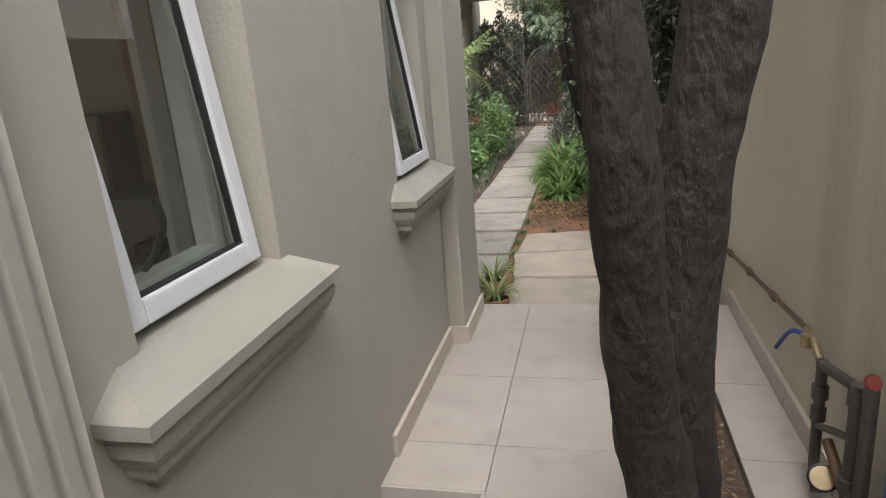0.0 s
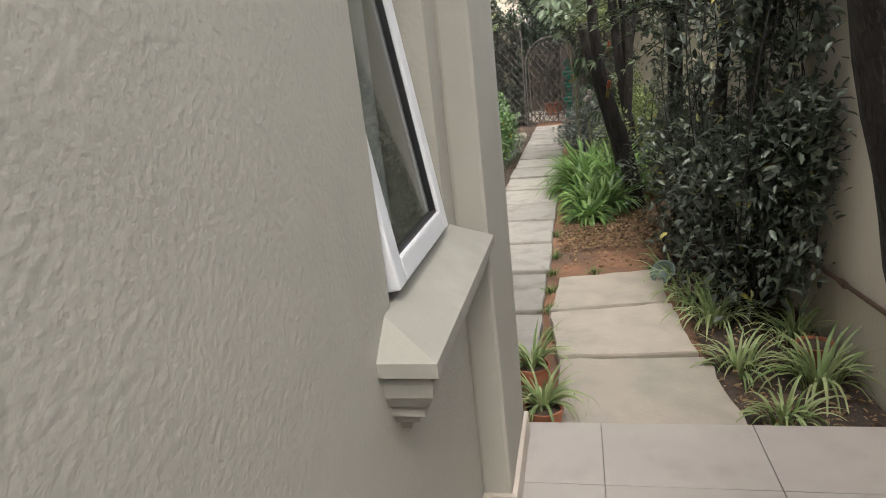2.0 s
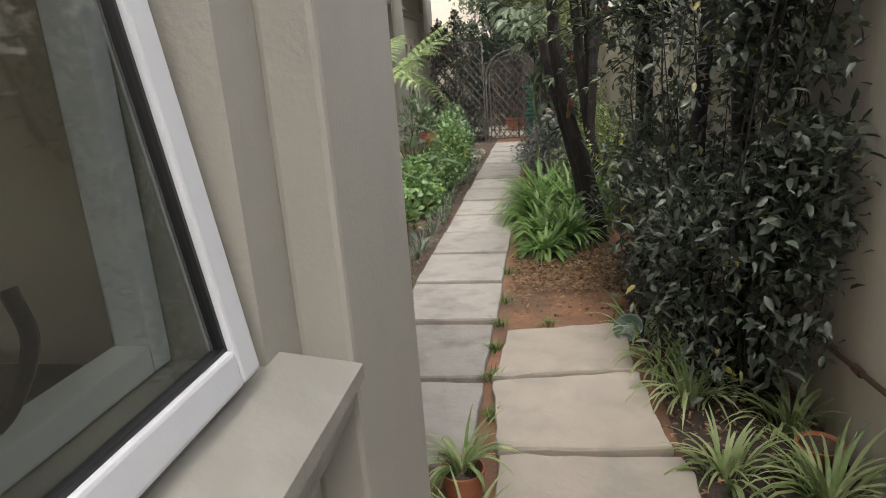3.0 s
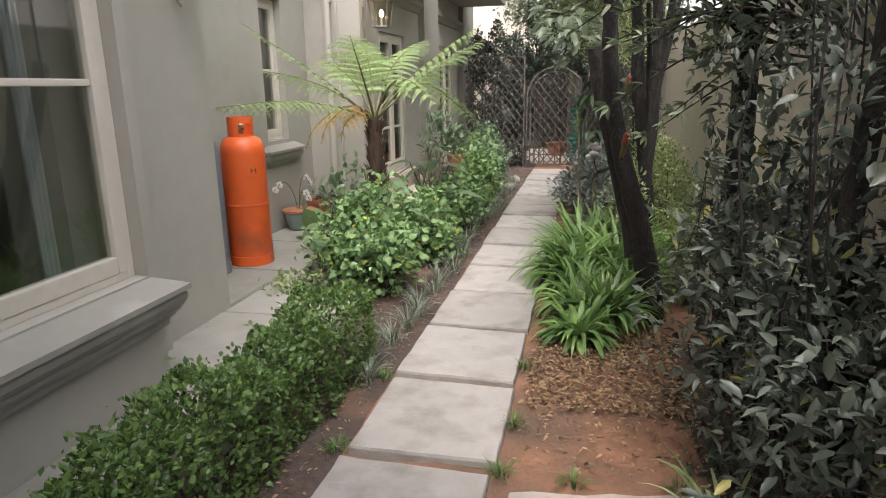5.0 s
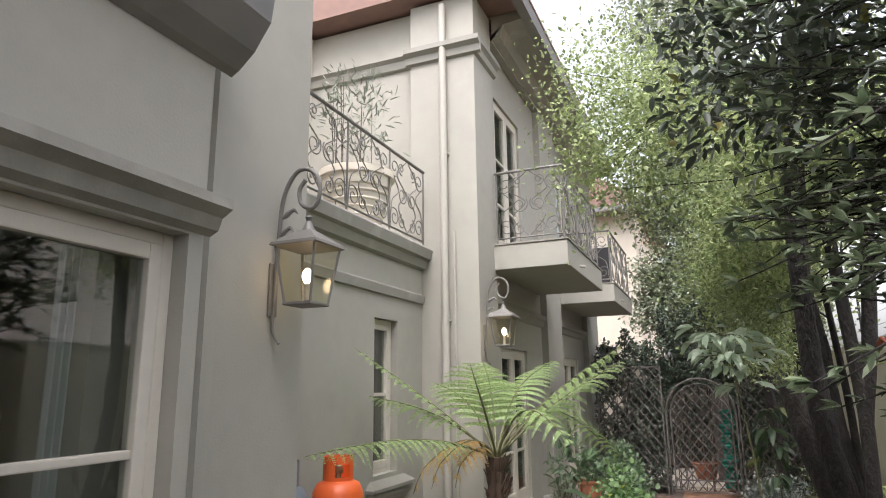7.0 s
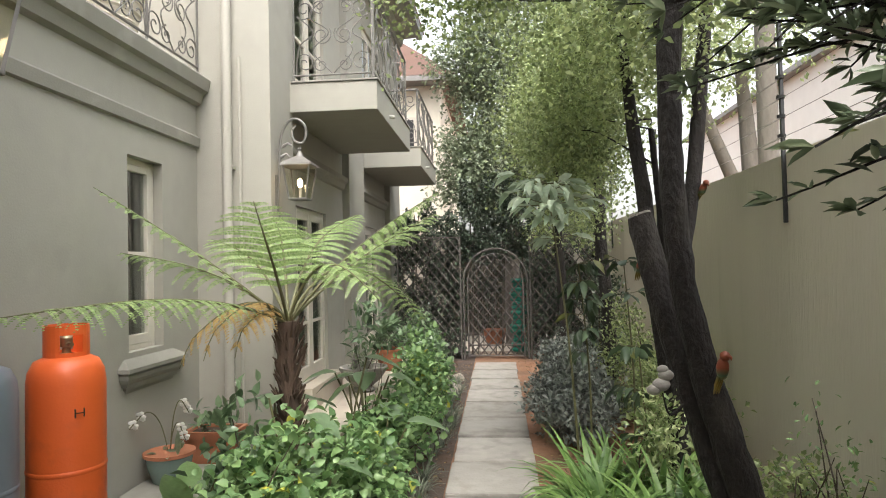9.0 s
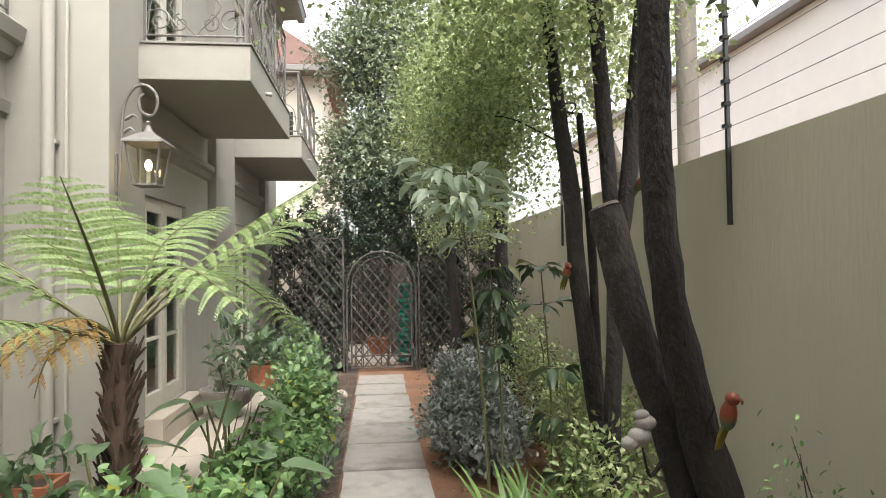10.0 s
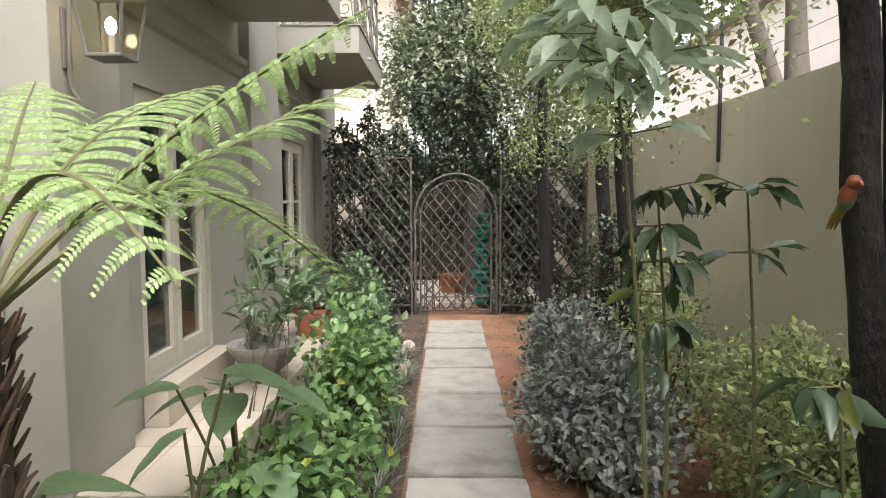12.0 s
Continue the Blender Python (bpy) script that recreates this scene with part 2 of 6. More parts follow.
def box(bm, a, b, bevel=0.0):
    r = bmesh.ops.create_cube(bm, size=1.0)
    v = r["verts"]
    bmesh.ops.scale(bm, vec=[b[i] - a[i] for i in range(3)], verts=v)
    bmesh.ops.translate(bm, vec=[(a[i] + b[i]) / 2 for i in range(3)], verts=v)
    if bevel:
        es = list({e for x in v for e in x.link_edges})
        bmesh.ops.bevel(bm, geom=es, offset=bevel, segments=2, affect="EDGES", profile=0.6)
    return bm


def boxed(a, b, bevel=0.0):
    return box(bmesh.new(), a, b, bevel)


def prism(bm, outline, depth_from, depth_to, axis):
    """An outline of (u, v) drawn out along an axis: x: (y, z), y: (x, z), z: (x, y)."""
    def at(u, v, d):
        return {"x": (d, u, v), "y": (u, d, v), "z": (u, v, d)}[axis]
    lo = [bm.verts.new(at(u, v, depth_from)) for u, v in outline]
    hi = [bm.verts.new(at(u, v, depth_to)) for u, v in outline]
    bm.faces.new(lo)
    bm.faces.new(hi[::-1])
    for i in range(len(lo)):
        j = (i + 1) % len(lo)
        bm.faces.new((lo[i], hi[i], hi[j], lo[j]))
    return bm


def lathe(bm, profile, centre=(0, 0, 0), sides=24):
    """A turned shape from (radius, height) pairs."""
    rings = []
    for r, z in profile:
        rings.append([bm.verts.new((centre[0] + r * math.cos(2 * math.pi * i / sides), centre[1] + r * math.sin(2 * math.pi * i / sides), centre[2] + z)) for i in range(sides)])
    for a, b in zip(rings, rings[1:]):
        for i in range(sides):
            bm.faces.new((a[i], a[(i + 1) % sides], b[(i + 1) % sides], b[i]))
    for ring in (rings[0], rings[-1]):
        bm.faces.new(ring)
    return bm


def tube(bm, points, radius, sides=8, wobble=0.0, rng=None):
    """A round bar or limb along points; radius is one number or one for each point."""
    pts = [Vector(p) for p in points]
    rad = radius if isinstance(radius, (list, tuple)) else [radius] * len(pts)
    rings = []
    ref = None
    for i, p in enumerate(pts):
        d = (pts[min(i + 1, len(pts) - 1)] - pts[max(i - 1, 0)]).normalized()
        if ref is None:
            ref = Vector((1, 0, 0)) if abs(d.x) < 0.8 else Vector((0, 1, 0))
        u = (ref - d * ref.dot(d)).normalized()
        ref = u
        w = d.cross(u)
        ring = []
        for k in range(sides):
            a = 2 * math.pi * k / sides
            r = rad[i] * (1 + (wobble * noise.noise(p * 9 + Vector((math.cos(a), math.sin(a), 0)) * 1.3) * 2 if wobble else 0))
            ring.append(bm.verts.new(p + (u * math.cos(a) + w * math.sin(a)) * r))
        rings.append(ring)
    for a, b in zip(rings, rings[1:]):
        for k in range(sides):
            bm.faces.new((a[k], a[(k + 1) % sides], b[(k + 1) % sides], b[k]))
    bm.faces.new(rings[0][::-1])
    bm.faces.new(rings[-1])
    return bm


def curve_points(points, steps=6):
    """A smooth line through points (Catmull-Rom)."""
    p = [Vector(q) for q in points]
    p = [p[0] * 2 - p[1]] + p + [p[-1] * 2 - p[-2]]
    out = []
    for i in range(1, len(p) - 2):
        for s in range(steps):
            t = s / steps
            a, b, c, d = p[i - 1:i + 3]
            out.append(0.5 * ((2 * b) + (c - a) * t + (2 * a - 5 * b + 4 * c - d) * t * t + (3 * b - a - 3 * c + d) * t ** 3))
    return out + [p[-2]]


def wall_mesh(axis, face, back, a0, a1, z0, z1, holes=()):
    """A wall from face to back along an axis, with through openings (a0, a1, z0, z1)."""
    bm = bmesh.new()
    cuts = sorted({a0, a1, *[v for h in holes for v in h[:2]]})
    for u0, u1 in zip(cuts, cuts[1:]):
        spans = [(z0, z1)]
        for h in holes:
            if h[0] <= u0 and h[1] >= u1:
                spans = [s for lo, hi in spans for s in ((lo, min(hi, h[2])), (max(lo, h[3]), hi)) if s[1] - s[0] > 1e-4]
        for lo, hi in spans:
            a, b = (min(face, back), u0, lo), (max(face, back), u1, hi)
            if axis == "x":
                a, b = (u0, a[0], lo), (u1, b[0], hi)
            box(bm, a, b)
    bmesh.ops.remove_doubles(bm, verts=bm.verts, dist=1e-4)
    inner = [f for f in bm.faces if sum(1 for g in f.verts[0].link_faces if g is not f and set(g.verts) == set(f.verts))]
    bmesh.ops.delete(bm, geom=inner, context="FACES")
    return bm


def raw_mesh(name, verts, faces, mat, parent=None, smooth=True):
    me = bpy.data.meshes.new(name)
    me.vertices.add(len(verts))
    me.vertices.foreach_set("co", verts.astype(np.float32).ravel())
    k = faces.shape[1]
    me.loops.add(faces.size)
    me.loops.foreach_set("vertex_index", faces.astype(np.int32).ravel())
    me.polygons.add(len(faces))
    me.polygons.foreach_set("loop_start", np.arange(0, faces.size, k, dtype=np.int32))
    me.update(calc_edges=True)
    me.materials.append(mat)
    if smooth:
        me.shade_smooth()
    ob = new(name, me)
    ob.parent = parent
    return ob


def leaf_shape(width, fold=0.15, droop=0.2):
    """A pointed leaf one unit long along y: eight corners, six faces."""
    v = np.array([(0, 0, 0), (-0.42, 0.3, fold), (0, 0.32, 0), (0.42, 0.3, fold), (-0.36, 0.66, fold * 0.8), (0, 0.68, -droop * 0.4), (0.36, 0.66, fold * 0.8), (0, 1, -droop)], float)
    v[:, 0] *= width
    v[:, 2] *= width * 1.2
    tri = np.array([(0, 2, 1), (0, 3, 2), (1, 2, 5), (1, 5, 4), (2, 3, 6), (2, 6, 5), (4, 5, 7), (5, 6, 7)])
    return v, tri


def leaves(name, places, ways, sizes, mat, parent, width=0.45, fold=0.15, droop=0.2, seed=1, shape=None):
    """One mesh of leaves at places, each growing along its way."""
    rng = np.random.default_rng(seed)
    v, tri = shape or leaf_shape(width, fold, droop)
    n = len(places)
    y = ways / np.linalg.norm(ways, axis=1, keepdims=True)
    up = np.tile(np.array([0.0, 0.0, 1.0]), (n, 1)) + rng.normal(0, 0.45, (n, 3))
    x = np.cross(y, up)
    x /= np.linalg.norm(x, axis=1, keepdims=True) + 1e-9
    z = np.cross(x, y)
    basis = np.stack([x, y, z], axis=1) * np.asarray(sizes).reshape(-1, 1, 1)
    verts = np.einsum("vk,nkj->nvj", v, basis) + places[:, None, :]
    faces = tri[None] + (np.arange(n) * len(v))[:, None, None]
    return raw_mesh(name, verts.reshape(-1, 3), faces.reshape(-1, 3), mat, parent)


def cloud(count, centre, radii, seed, hollow=0.55, lumps=3.0, low=-1.0):
    """Points in a lumpy rounded body, denser towards its skin, with gaps."""
    rng = np.random.default_rng(seed)
    out = []
    total = 0
    while total < count:
        d = rng.normal(0, 1, (count * 2, 3))
        d /= np.linalg.norm(d, axis=1, keepdims=True)
        r = hollow + (1 - hollow) * rng.random(count * 2) ** 0.7
        w = np.sin(d[:, 0] * lumps + seed) + np.sin(d[:, 1] * lumps * 1.3 + 2 * seed) + np.sin(d[:, 2] * lumps * 1.7 + 3 * seed)
        r *= 0.88 + 0.1 * w
        p = d * r[:, None]
        g = np.sin(p[:, 0] * 9 + seed) * np.sin(p[:, 1] * 8 + 1.7 * seed) * np.sin(p[:, 2] * 10 + 0.3 * seed)
        p = p[(p[:, 2] > low) & (g > -0.55 + 0.25 * rng.random(len(p)))]
        out.append(p)
        total += len(p)
    p = np.concatenate(out)[:count]
    return p * np.array(radii) + np.array(centre), p


def sprigs(points, outward, rng, per=5, spread=0.06, lift=0.3):
    """Several leaves round each twig end."""
    n = len(points)
    base = np.repeat(points, per, axis=0) + rng.normal(0, spread, (n * per, 3))
    ways = np.repeat(outward, per, axis=0) * 0.7 + rng.normal(0, 0.7, (n * per, 3)) + np.array([0, 0, lift])
    return base, ways


# ---- structure ----
def structure(name, bm, mat, label, category, smooth=False):
    return tagged(part(name, bm, mat, smooth=smooth), label, category, kind="structure")


structure("ground", boxed((-60, -60, -0.9), (60, 90, -0.24)), SOIL, "bare reddish garden soil reaching past the walls", "ground")

structure("wall_kitchen", wall_mesh("y", -0.72, -0.97, -3.0, 3.605, -0.3, 5.6, [(0.78, 1.34, 1.02, 2.14), (2.41, 2.97, 1.02, 2.14)]), PLASTER, "grey-green plastered house wall with two window openings", "wall")
structure("wall_pilaster", boxed((-0.722, 3.1, -0.2), (-0.625, 3.607, 5.4), 0.012), PLASTER_SMOOTH, "grey plastered corner pilaster of the house", "pilaster")
structure("wall_return", wall_mesh("x", 3.605, 3.355, -2.67, -0.97, -0.3, 5.6), PLASTER, "grey plastered return wall of the house", "wall")
structure("wall_bay", wall_mesh("y", -2.42, -2.67, 3.605, 6.3, -0.3, 3.4, [(4.3, 6.23, 0.56, 2.3)]), PLASTER_SMOOTH, "grey plastered bay wall with a large window opening", "wall")
structure("wall_bay_end", wall_mesh("x", 6.3, 6.05, -3.0, -2.67, -0.3, 3.4), PLASTER_SMOOTH, "grey plastered end of the bay", "wall")
structure("wall_lamp", wall_mesh("y", -2.72, -2.97, 6.3, 7.4, -0.3, 6.2), PLASTER_SMOOTH, "tall grey plastered wall that carries a lantern", "wall")
structure("wall_lamp_return", wall_mesh("x", 7.4, 7.15, -6.0, -2.97, -0.3, 6.2), PLASTER_SMOOTH, "grey plastered return wall", "wall")
structure("wall_court", wall_mesh("y", -3.55, -3.8, 7.4, 10.92, -0.3, 3.12, [(9.72, 10.2, 0.93, 2.37)]), PLASTER_SMOOTH, "grey plastered wall of the planted court with a narrow window", "wall")
structure("wall_wing_end", wall_mesh("x", 10.92, 11.17, -6.0, -2.97, -0.3, 6.3), PLASTER_SMOOTH, "grey plastered end wall of the two-storey wing", "wall")
structure("wall_wing_pier", boxed((-3.69, 10.79, -0.3), (-2.87, 11.42, 6.3), 0.01), PLASTER_SMOOTH, "grey plastered corner pier of the wing", "pier")
DOORS = [(11.75, 12.9, 0.3, 2.17), (11.75, 12.9, 3.4, 5.4)]
DOORS_FAR = [(15.2, 16.35, 0.3, 2.17), (15.2, 16.35, 3.4, 5.4)]
structure("wall_wing_bay_1", wall_mesh("y", -2.96, -3.21, 11.42, 13.75, -0.3, 6.3, DOORS), PLASTER_SMOOTH, "grey plastered wing wall with tall door openings", "wall")
structure("wall_wing_pier_2", boxed((-3.2, 13.75, -0.3), (-2.86, 14.72, 6.3), 0.01), PLASTER_SMOOTH, "grey plastered pier between the door bays", "pier")
structure("wall_wing_bay_2", wall_mesh("y", -2.96, -3.21, 14.72, 17.0, -0.3, 6.3, DOORS_FAR), PLASTER_SMOOTH, "grey plastered wing wall with tall door openings", "wall")
structure("wall_wing_pier_3", boxed((-3.2, 17.0, -0.3), (-2.86, 18.2, 6.3), 0.01), PLASTER_SMOOTH, "grey plastered far pier of the wing", "pier")
structure("wall_wing_far", wall_mesh("x", 18.2, 17.95, -8.0, -3.2, -0.3, 6.3), PLASTER_SMOOTH, "grey plastered far end of the wing", "wall")
structure("wall_garden", wall_mesh("y", 0.87, 1.1, -3.0, 21.0, -0.3, 2.14), WALL_TAN, "tan plastered garden boundary wall with rain streaks", "wall")
# unseen wall; its opening is added to let daylight into the kitchen
structure("wall_behind", wall_mesh("x", -3.0, -3.25, -5.4, 1.1, -0.3, 5.6, [(-4.6, -2.0, 0.4, 2.4)]), PLASTER, "grey plastered wall that closes the yard", "wall")
# rooms behind the windows
# openings added out of view to brighten the rooms with daylight
structure("wall_rooms_back", wall_mesh("y", -5.2, -5.4, -3.0, 18.0, -0.3, 6.3, [(-2.4, 1.0, 0.4, 2.4), (4.2, 4.8, 1.0, 2.1), (12.4, 13.4, 0.8, 2.2)]), DARK_ROOM, "plain wall inside the house", "wall")
structure("wall_room_divider", wall_mesh("x", 3.34, 3.3, -5.2, -0.975, -0.2, 3.0), DARK_ROOM, "plain wall inside the house", "wall")
structure("floor_rooms", boxed((-5.2, -3.0, -0.24), (-0.97, 3.35, 0.0)), DARK_ROOM, "dark floor inside the kitchen", "floor")
structure("floor_rooms_2", boxed((-5.2, 3.44, -0.24), (-3.81, 18.0, 0.0)), DARK_ROOM, "dark floor inside the living rooms", "floor")
structure("ceiling_kitchen", boxed((-5.2, -3.0, 2.7), (-0.975, 3.35, 2.85)), DARK_ROOM, "plain ceiling of the kitchen", "ceiling")
structure("ceiling_living", boxed((-5.2, 3.44, 2.72), (-2.975, 7.14, 2.9)), DARK_ROOM, "plain ceiling of the living room", "ceiling")
structure("ceiling_court_room", boxed((-5.2, 7.41, 3.0), (-3.555, 10.78, 3.17)), STONE, "terrace slab over the ground-floor room", "ceiling")
structure("ceiling_wing", boxed((-5.2, 11.18, 2.8), (-3.215, 17.9, 3.2)), DARK_ROOM, "floor slab between the wing's storeys", "ceiling")
structure("ceiling_top", boxed((-5.2, 10.93, 6.22), (-3.0, 18.1, 6.3)), DARK_ROOM, "plain upper ceiling of the wing", "ceiling")


def moulding(name, profile, axis, a, b, label, mat=PLASTER_SILL, category="trim"):
    return structure(name, prism(bmesh.new(), profile, a, b, axis), mat, label, category)


# cornices, string courses and eaves; profiles are (x, z) drawn along y or (y, z) drawn along x
moulding("trim_court_cornice", [(-3.552, 2.98), (-3.5, 3.0), (-3.47, 3.08), (-3.43, 3.1), (-3.41, 3.2), (-3.44, 3.23), (-3.9, 3.23), (-3.9, 3.13), (-3.552, 3.125)], "y", 7.404, 10.786, "moulded plaster ledge under the terrace railing")
moulding("trim_court_band", [(-3.552, 2.6), (-3.52, 2.61), (-3.51, 2.69), (-3.552, 2.72)], "y", 7.404, 10.786, "plaster string course on the court wall")
moulding("trim_wing_cornice", [(10.918, 5.55), (10.88, 5.57), (10.86, 5.66), (10.82, 5.7), (10.918, 5.72)], "x", -6.0, -3.69, "plaster cornice along the wing's end wall")
moulding("trim_pier_cornice_end", [(10.788, 5.5), (10.75, 5.52), (10.74, 5.6), (10.69, 5.64), (10.69, 5.7), (10.788, 5.72)], "x", -3.74, -2.78, "plaster cornice on the corner pier")
moulding("trim_pier_cornice_side", [(-2.868, 5.5), (-2.83, 5.52), (-2.82, 5.6), (-2.78, 5.64), (-2.78, 5.7), (-2.868, 5.72)], "y", 10.79, 11.5, "plaster cornice on the corner pier")
moulding("trim_wing_eaves", [(-2.95, 6.0), (-2.75, 6.05), (-2.7, 6.2), (-2.45, 6.22), (-2.45, 6.34), (-3.2, 6.34), (-3.2, 6.3), (-2.855, 6.3), (-2.855, 6.0)], "y", 11.43, 18.2, "grey plastered eaves of the wing")
moulding("gutter_wing", [(-2.45, 6.2), (-2.33, 6.2), (-2.31, 6.34), (-2.45, 6.34)], "y", 10.7, 18.3, "grey box gutter along the wing's roof", GUTTER, "gutter")
structure("roof_wing", prism(bmesh.new(), [(-2.3, 6.345), (-2.3, 6.38), (-5.6, 7.9), (-8.5, 6.4), (-8.5, 6.345)], 10.6, 18.4, "y"), ROOF_TILE, "red tiled roof of the wing", "roof")
structure("roof_house", prism(bmesh.new(), [(-0.55, 5.605), (-0.55, 5.7), (-3.5, 7.2), (-6.5, 5.7), (-6.5, 5.605)], -3.3, 3.9, "y"), ROOF_TILE, "red tiled roof of the near house", "roof")
structure("roof_bay", prism(bmesh.new(), [(-2.15, 3.42), (-2.15, 3.5), (-2.66, 3.95), (-2.71, 3.95), (-2.71, 3.405), (-2.35, 3.405)], 3.7, 6.42, "y"), GUTTER, "lean-to roof with a grey soffit over the bay", "roof")
structure("eave_bay", prism(bmesh.new(), [(-2.418, 3.03), (-2.38, 3.05), (-2.3, 3.12), (-2.22, 3.24), (-2.2, 3.402), (-2.418, 3.402)], 3.61, 6.4, "y"), GUTTER, "coved grey eave over the bay", "eaves")
structure("roof_lamp_wall", boxed((-6.0, 6.2, 6.2), (-2.5, 7.6, 6.35)), GUTTER, "flat roof edge over the tall wall", "roof")

# pilaster casing by the kitchen window, fluted
bm = bmesh.new()
outline = [(-0.718, 0.22)]
for k in range(7):
    y = 0.24 + k * 0.048
    outline += [(-0.665, y), (-0.665, y + 0.026), (-0.678, y + 0.03), (-0.678, y + 0.044)]
outline += [(-0.665, 0.58), (-0.718, 0.59)]
structure("trim_fluted_casing", prism(bm, outline, 0.1, 2.9, "z"), CASING, "cream painted fluted door casing on the wall", "casing")
bm = bmesh.new()
outline = [(-2.718, 6.302), (-2.65, 6.302), (-2.65, 6.36)]
for k in range(4):
    y = 6.38 + k * 0.055
    outline += [(-2.655, y), (-2.68, y + 0.008), (-2.68, y + 0.03), (-2.655, y + 0.04)]
outline += [(-2.66, 6.66), (-2.718, 6.68)]
structure("trim_fluted_bay", prism(bm, outline, -0.2, 3.4, "z"), PLASTER_SMOOTH, "grey fluted plaster strip beside the bay window", "pilaster")


def sill(name, x_wall, x_out, y0, y1, z, label, drop=0.185, hip=0.08):
    """A moulded plaster sill: top sloping out with hipped ends, ogee below, on the wall at x_wall."""
    bm = bmesh.new()
    rise = 0.06
    prof = [(0.0, 0.0), (0.0, -0.028), (-0.022, -0.032), (-0.016, -0.05), (-0.02, -0.078), (-0.036, -0.106), (-0.046, -0.112), (-0.046, -0.132), (-0.066, -0.136), (-0.066, -0.156), (-0.084, -0.16), (-0.09, -drop)]
    rings = []
    for dx, dz in prof:
        x = x_out + dx
        rings.append([bm.verts.new(p) for p in ((x_wall, y0 - dx, z + dz), (x, y0 - dx, z + dz), (x, y1 + dx, z + dz), (x_wall, y1 + dx, z + dz))])
    for a, b in zip(rings, rings[1:]):
        for i in range(3):
            bm.faces.new((a[i], a[i + 1], b[i + 1], b[i]))
    t = [bm.verts.new(p) for p in ((x_wall, y0 + hip, z + rise), (x_wall, y1 - hip, z + rise))]
    a = rings[0]
    bm.faces.new((a[1], a[2], t[1], t[0]))
    bm.faces.new((a[0], a[1], t[0]))
    bm.faces.new((a[2], a[3], t[1]))
    b = rings[-1]
    bm.faces.new((b[0], b[1], b[2], b[3]))
    bm.faces.new([r[0] for r in rings] + [r[3] for r in rings[::-1]] + [t[1], t[0]][::1])
    return structure(name, bm, PLASTER_SILL, label, "window sill")


sill("sill_1", -0.722, -0.61, 0.64, 1.46, 0.99, "moulded grey plaster sill under the kitchen window")
sill("sill_2", -0.722, -0.61, 2.29, 3.098, 0.99, "moulded grey plaster sill under the second window")
sill("sill_3", -2.422, -2.28, 4.0, 6.37, 0.49, "moulded grey plaster sill under the bay window", 0.2, 0.12)
sill("sill_4", -3.552, -3.46, 9.58, 10.42, 0.83, "moulded grey plaster sill under the court window")
for nm, y0, y1, x0 in (("sill_bed_1", 0.78, 1.34, -0.97), ("sill_bed_2", 2.41, 2.97, -0.97)):
    structure(nm, prism(bmesh.new(), [(x0, 1.021), (x0, 1.06), (-0.8, 1.058), (-0.723, 1.048), (-0.723, 1.021)], y0 + 0.002, y1 - 0.002, "y"), PLASTER_SILL, "sloping plaster bed inside the window opening", "window sill")
moulding("trim_bay_hood", [(-2.421, 2.31), (-2.38, 2.33), (-2.36, 2.38), (-2.31, 2.41), (-2.31, 2.45), (-2.421, 2.47)], "y", 3.9, 6.34, "moulded plaster hood over the bay window")


# ---- windows and doors ----
def bars(parent, name, rects, x0, x1, mat, bevel=0.006):
    """Upright frame pieces in a plane of constant x; rects are (y0, y1, z0, z1)."""
    return [part(name, boxed((x0, a, c), (x1, b, d), bevel), mat, parent) for a, b, c, d in rects]


def hung_window(name, y0, y1, z0, z1, label, out=-0.742):
    """A white top-hung window: fixed frame, sash swung out at its foot, stay."""
    w = thing(name, label, "window", kind="structure")
    f = 0.045
    bars(w, "window_frame", [(y0, y0 + f, z0, z1), (y1 - f, y1, z0, z1), (y0 + f, y1 - f, z0, z0 + f), (y0 + f, y1 - f, z1 - f, z1)], -0.93, -0.87, WHITE_FRAME)
    h = z1 - z0 - 0.01
    top = Vector((-0.845, 0, z1 - 0.02))
    foot = Vector((out, 0, z0 + 0.012))
    d = (top - foot).normalized()
    nrm = Vector((d.z, 0, -d.x))
    length = (top - foot).length
    def leaf(nm, a, b, s0, s1, t0, t1, mat, bevel=0.006):
        bm = boxed((t0, a, s0), (t1, b, s1), bevel)
        bm.transform(Matrix.Translation(foot) @ Matrix(((nrm.x, 0, d.x, 0), (0, 1, 0, 0), (nrm.z, 0, d.z, 0), (0, 0, 0, 1))))
        return part(nm, bm, mat, w)
    s = 0.052
    a, b = y0 + 0.012, y1 - 0.05
    leaf("sash_stile", a, a + s, 0, length, -0.04, 0, WHITE_FRAME)
    leaf("sash_stile", b - s, b, 0, length, -0.04, 0, WHITE_FRAME)
    leaf("sash_rail", a + s, b - s, 0, s, -0.04, 0, WHITE_FRAME)
    leaf("sash_rail", a + s, b - s, length - s, length, -0.04, 0, WHITE_FRAME)
    for g in ((a + s, a + s + 0.006, s, length - s), (b - s - 0.006, b - s, s, length - s)):
        leaf("gasket", *g, -0.03, -0.01, BLACK, 0)
    leaf("gasket", a + s, b - s, s, s + 0.006, -0.03, -0.01, BLACK, 0)
    pane = leaf("pane", a + s, b - s, s, length - s, -0.024, -0.018, GLASS, 0)
    pane.visible_shadow = False
    ym = (a + b) / 2
    part("window_stay", tube(bmesh.new(), curve_points([(-0.89, ym, z0 + 0.06), (-0.86, ym, z0 + 0.09), (-0.82, ym, z0 + 0.16), (-0.83, ym, z0 + 0.22)]), 0.009), BLACK, w)
    return w


hung_window("window_1", 0.785, 1.335, 1.062, 2.135, "white top-hung kitchen window standing ajar")
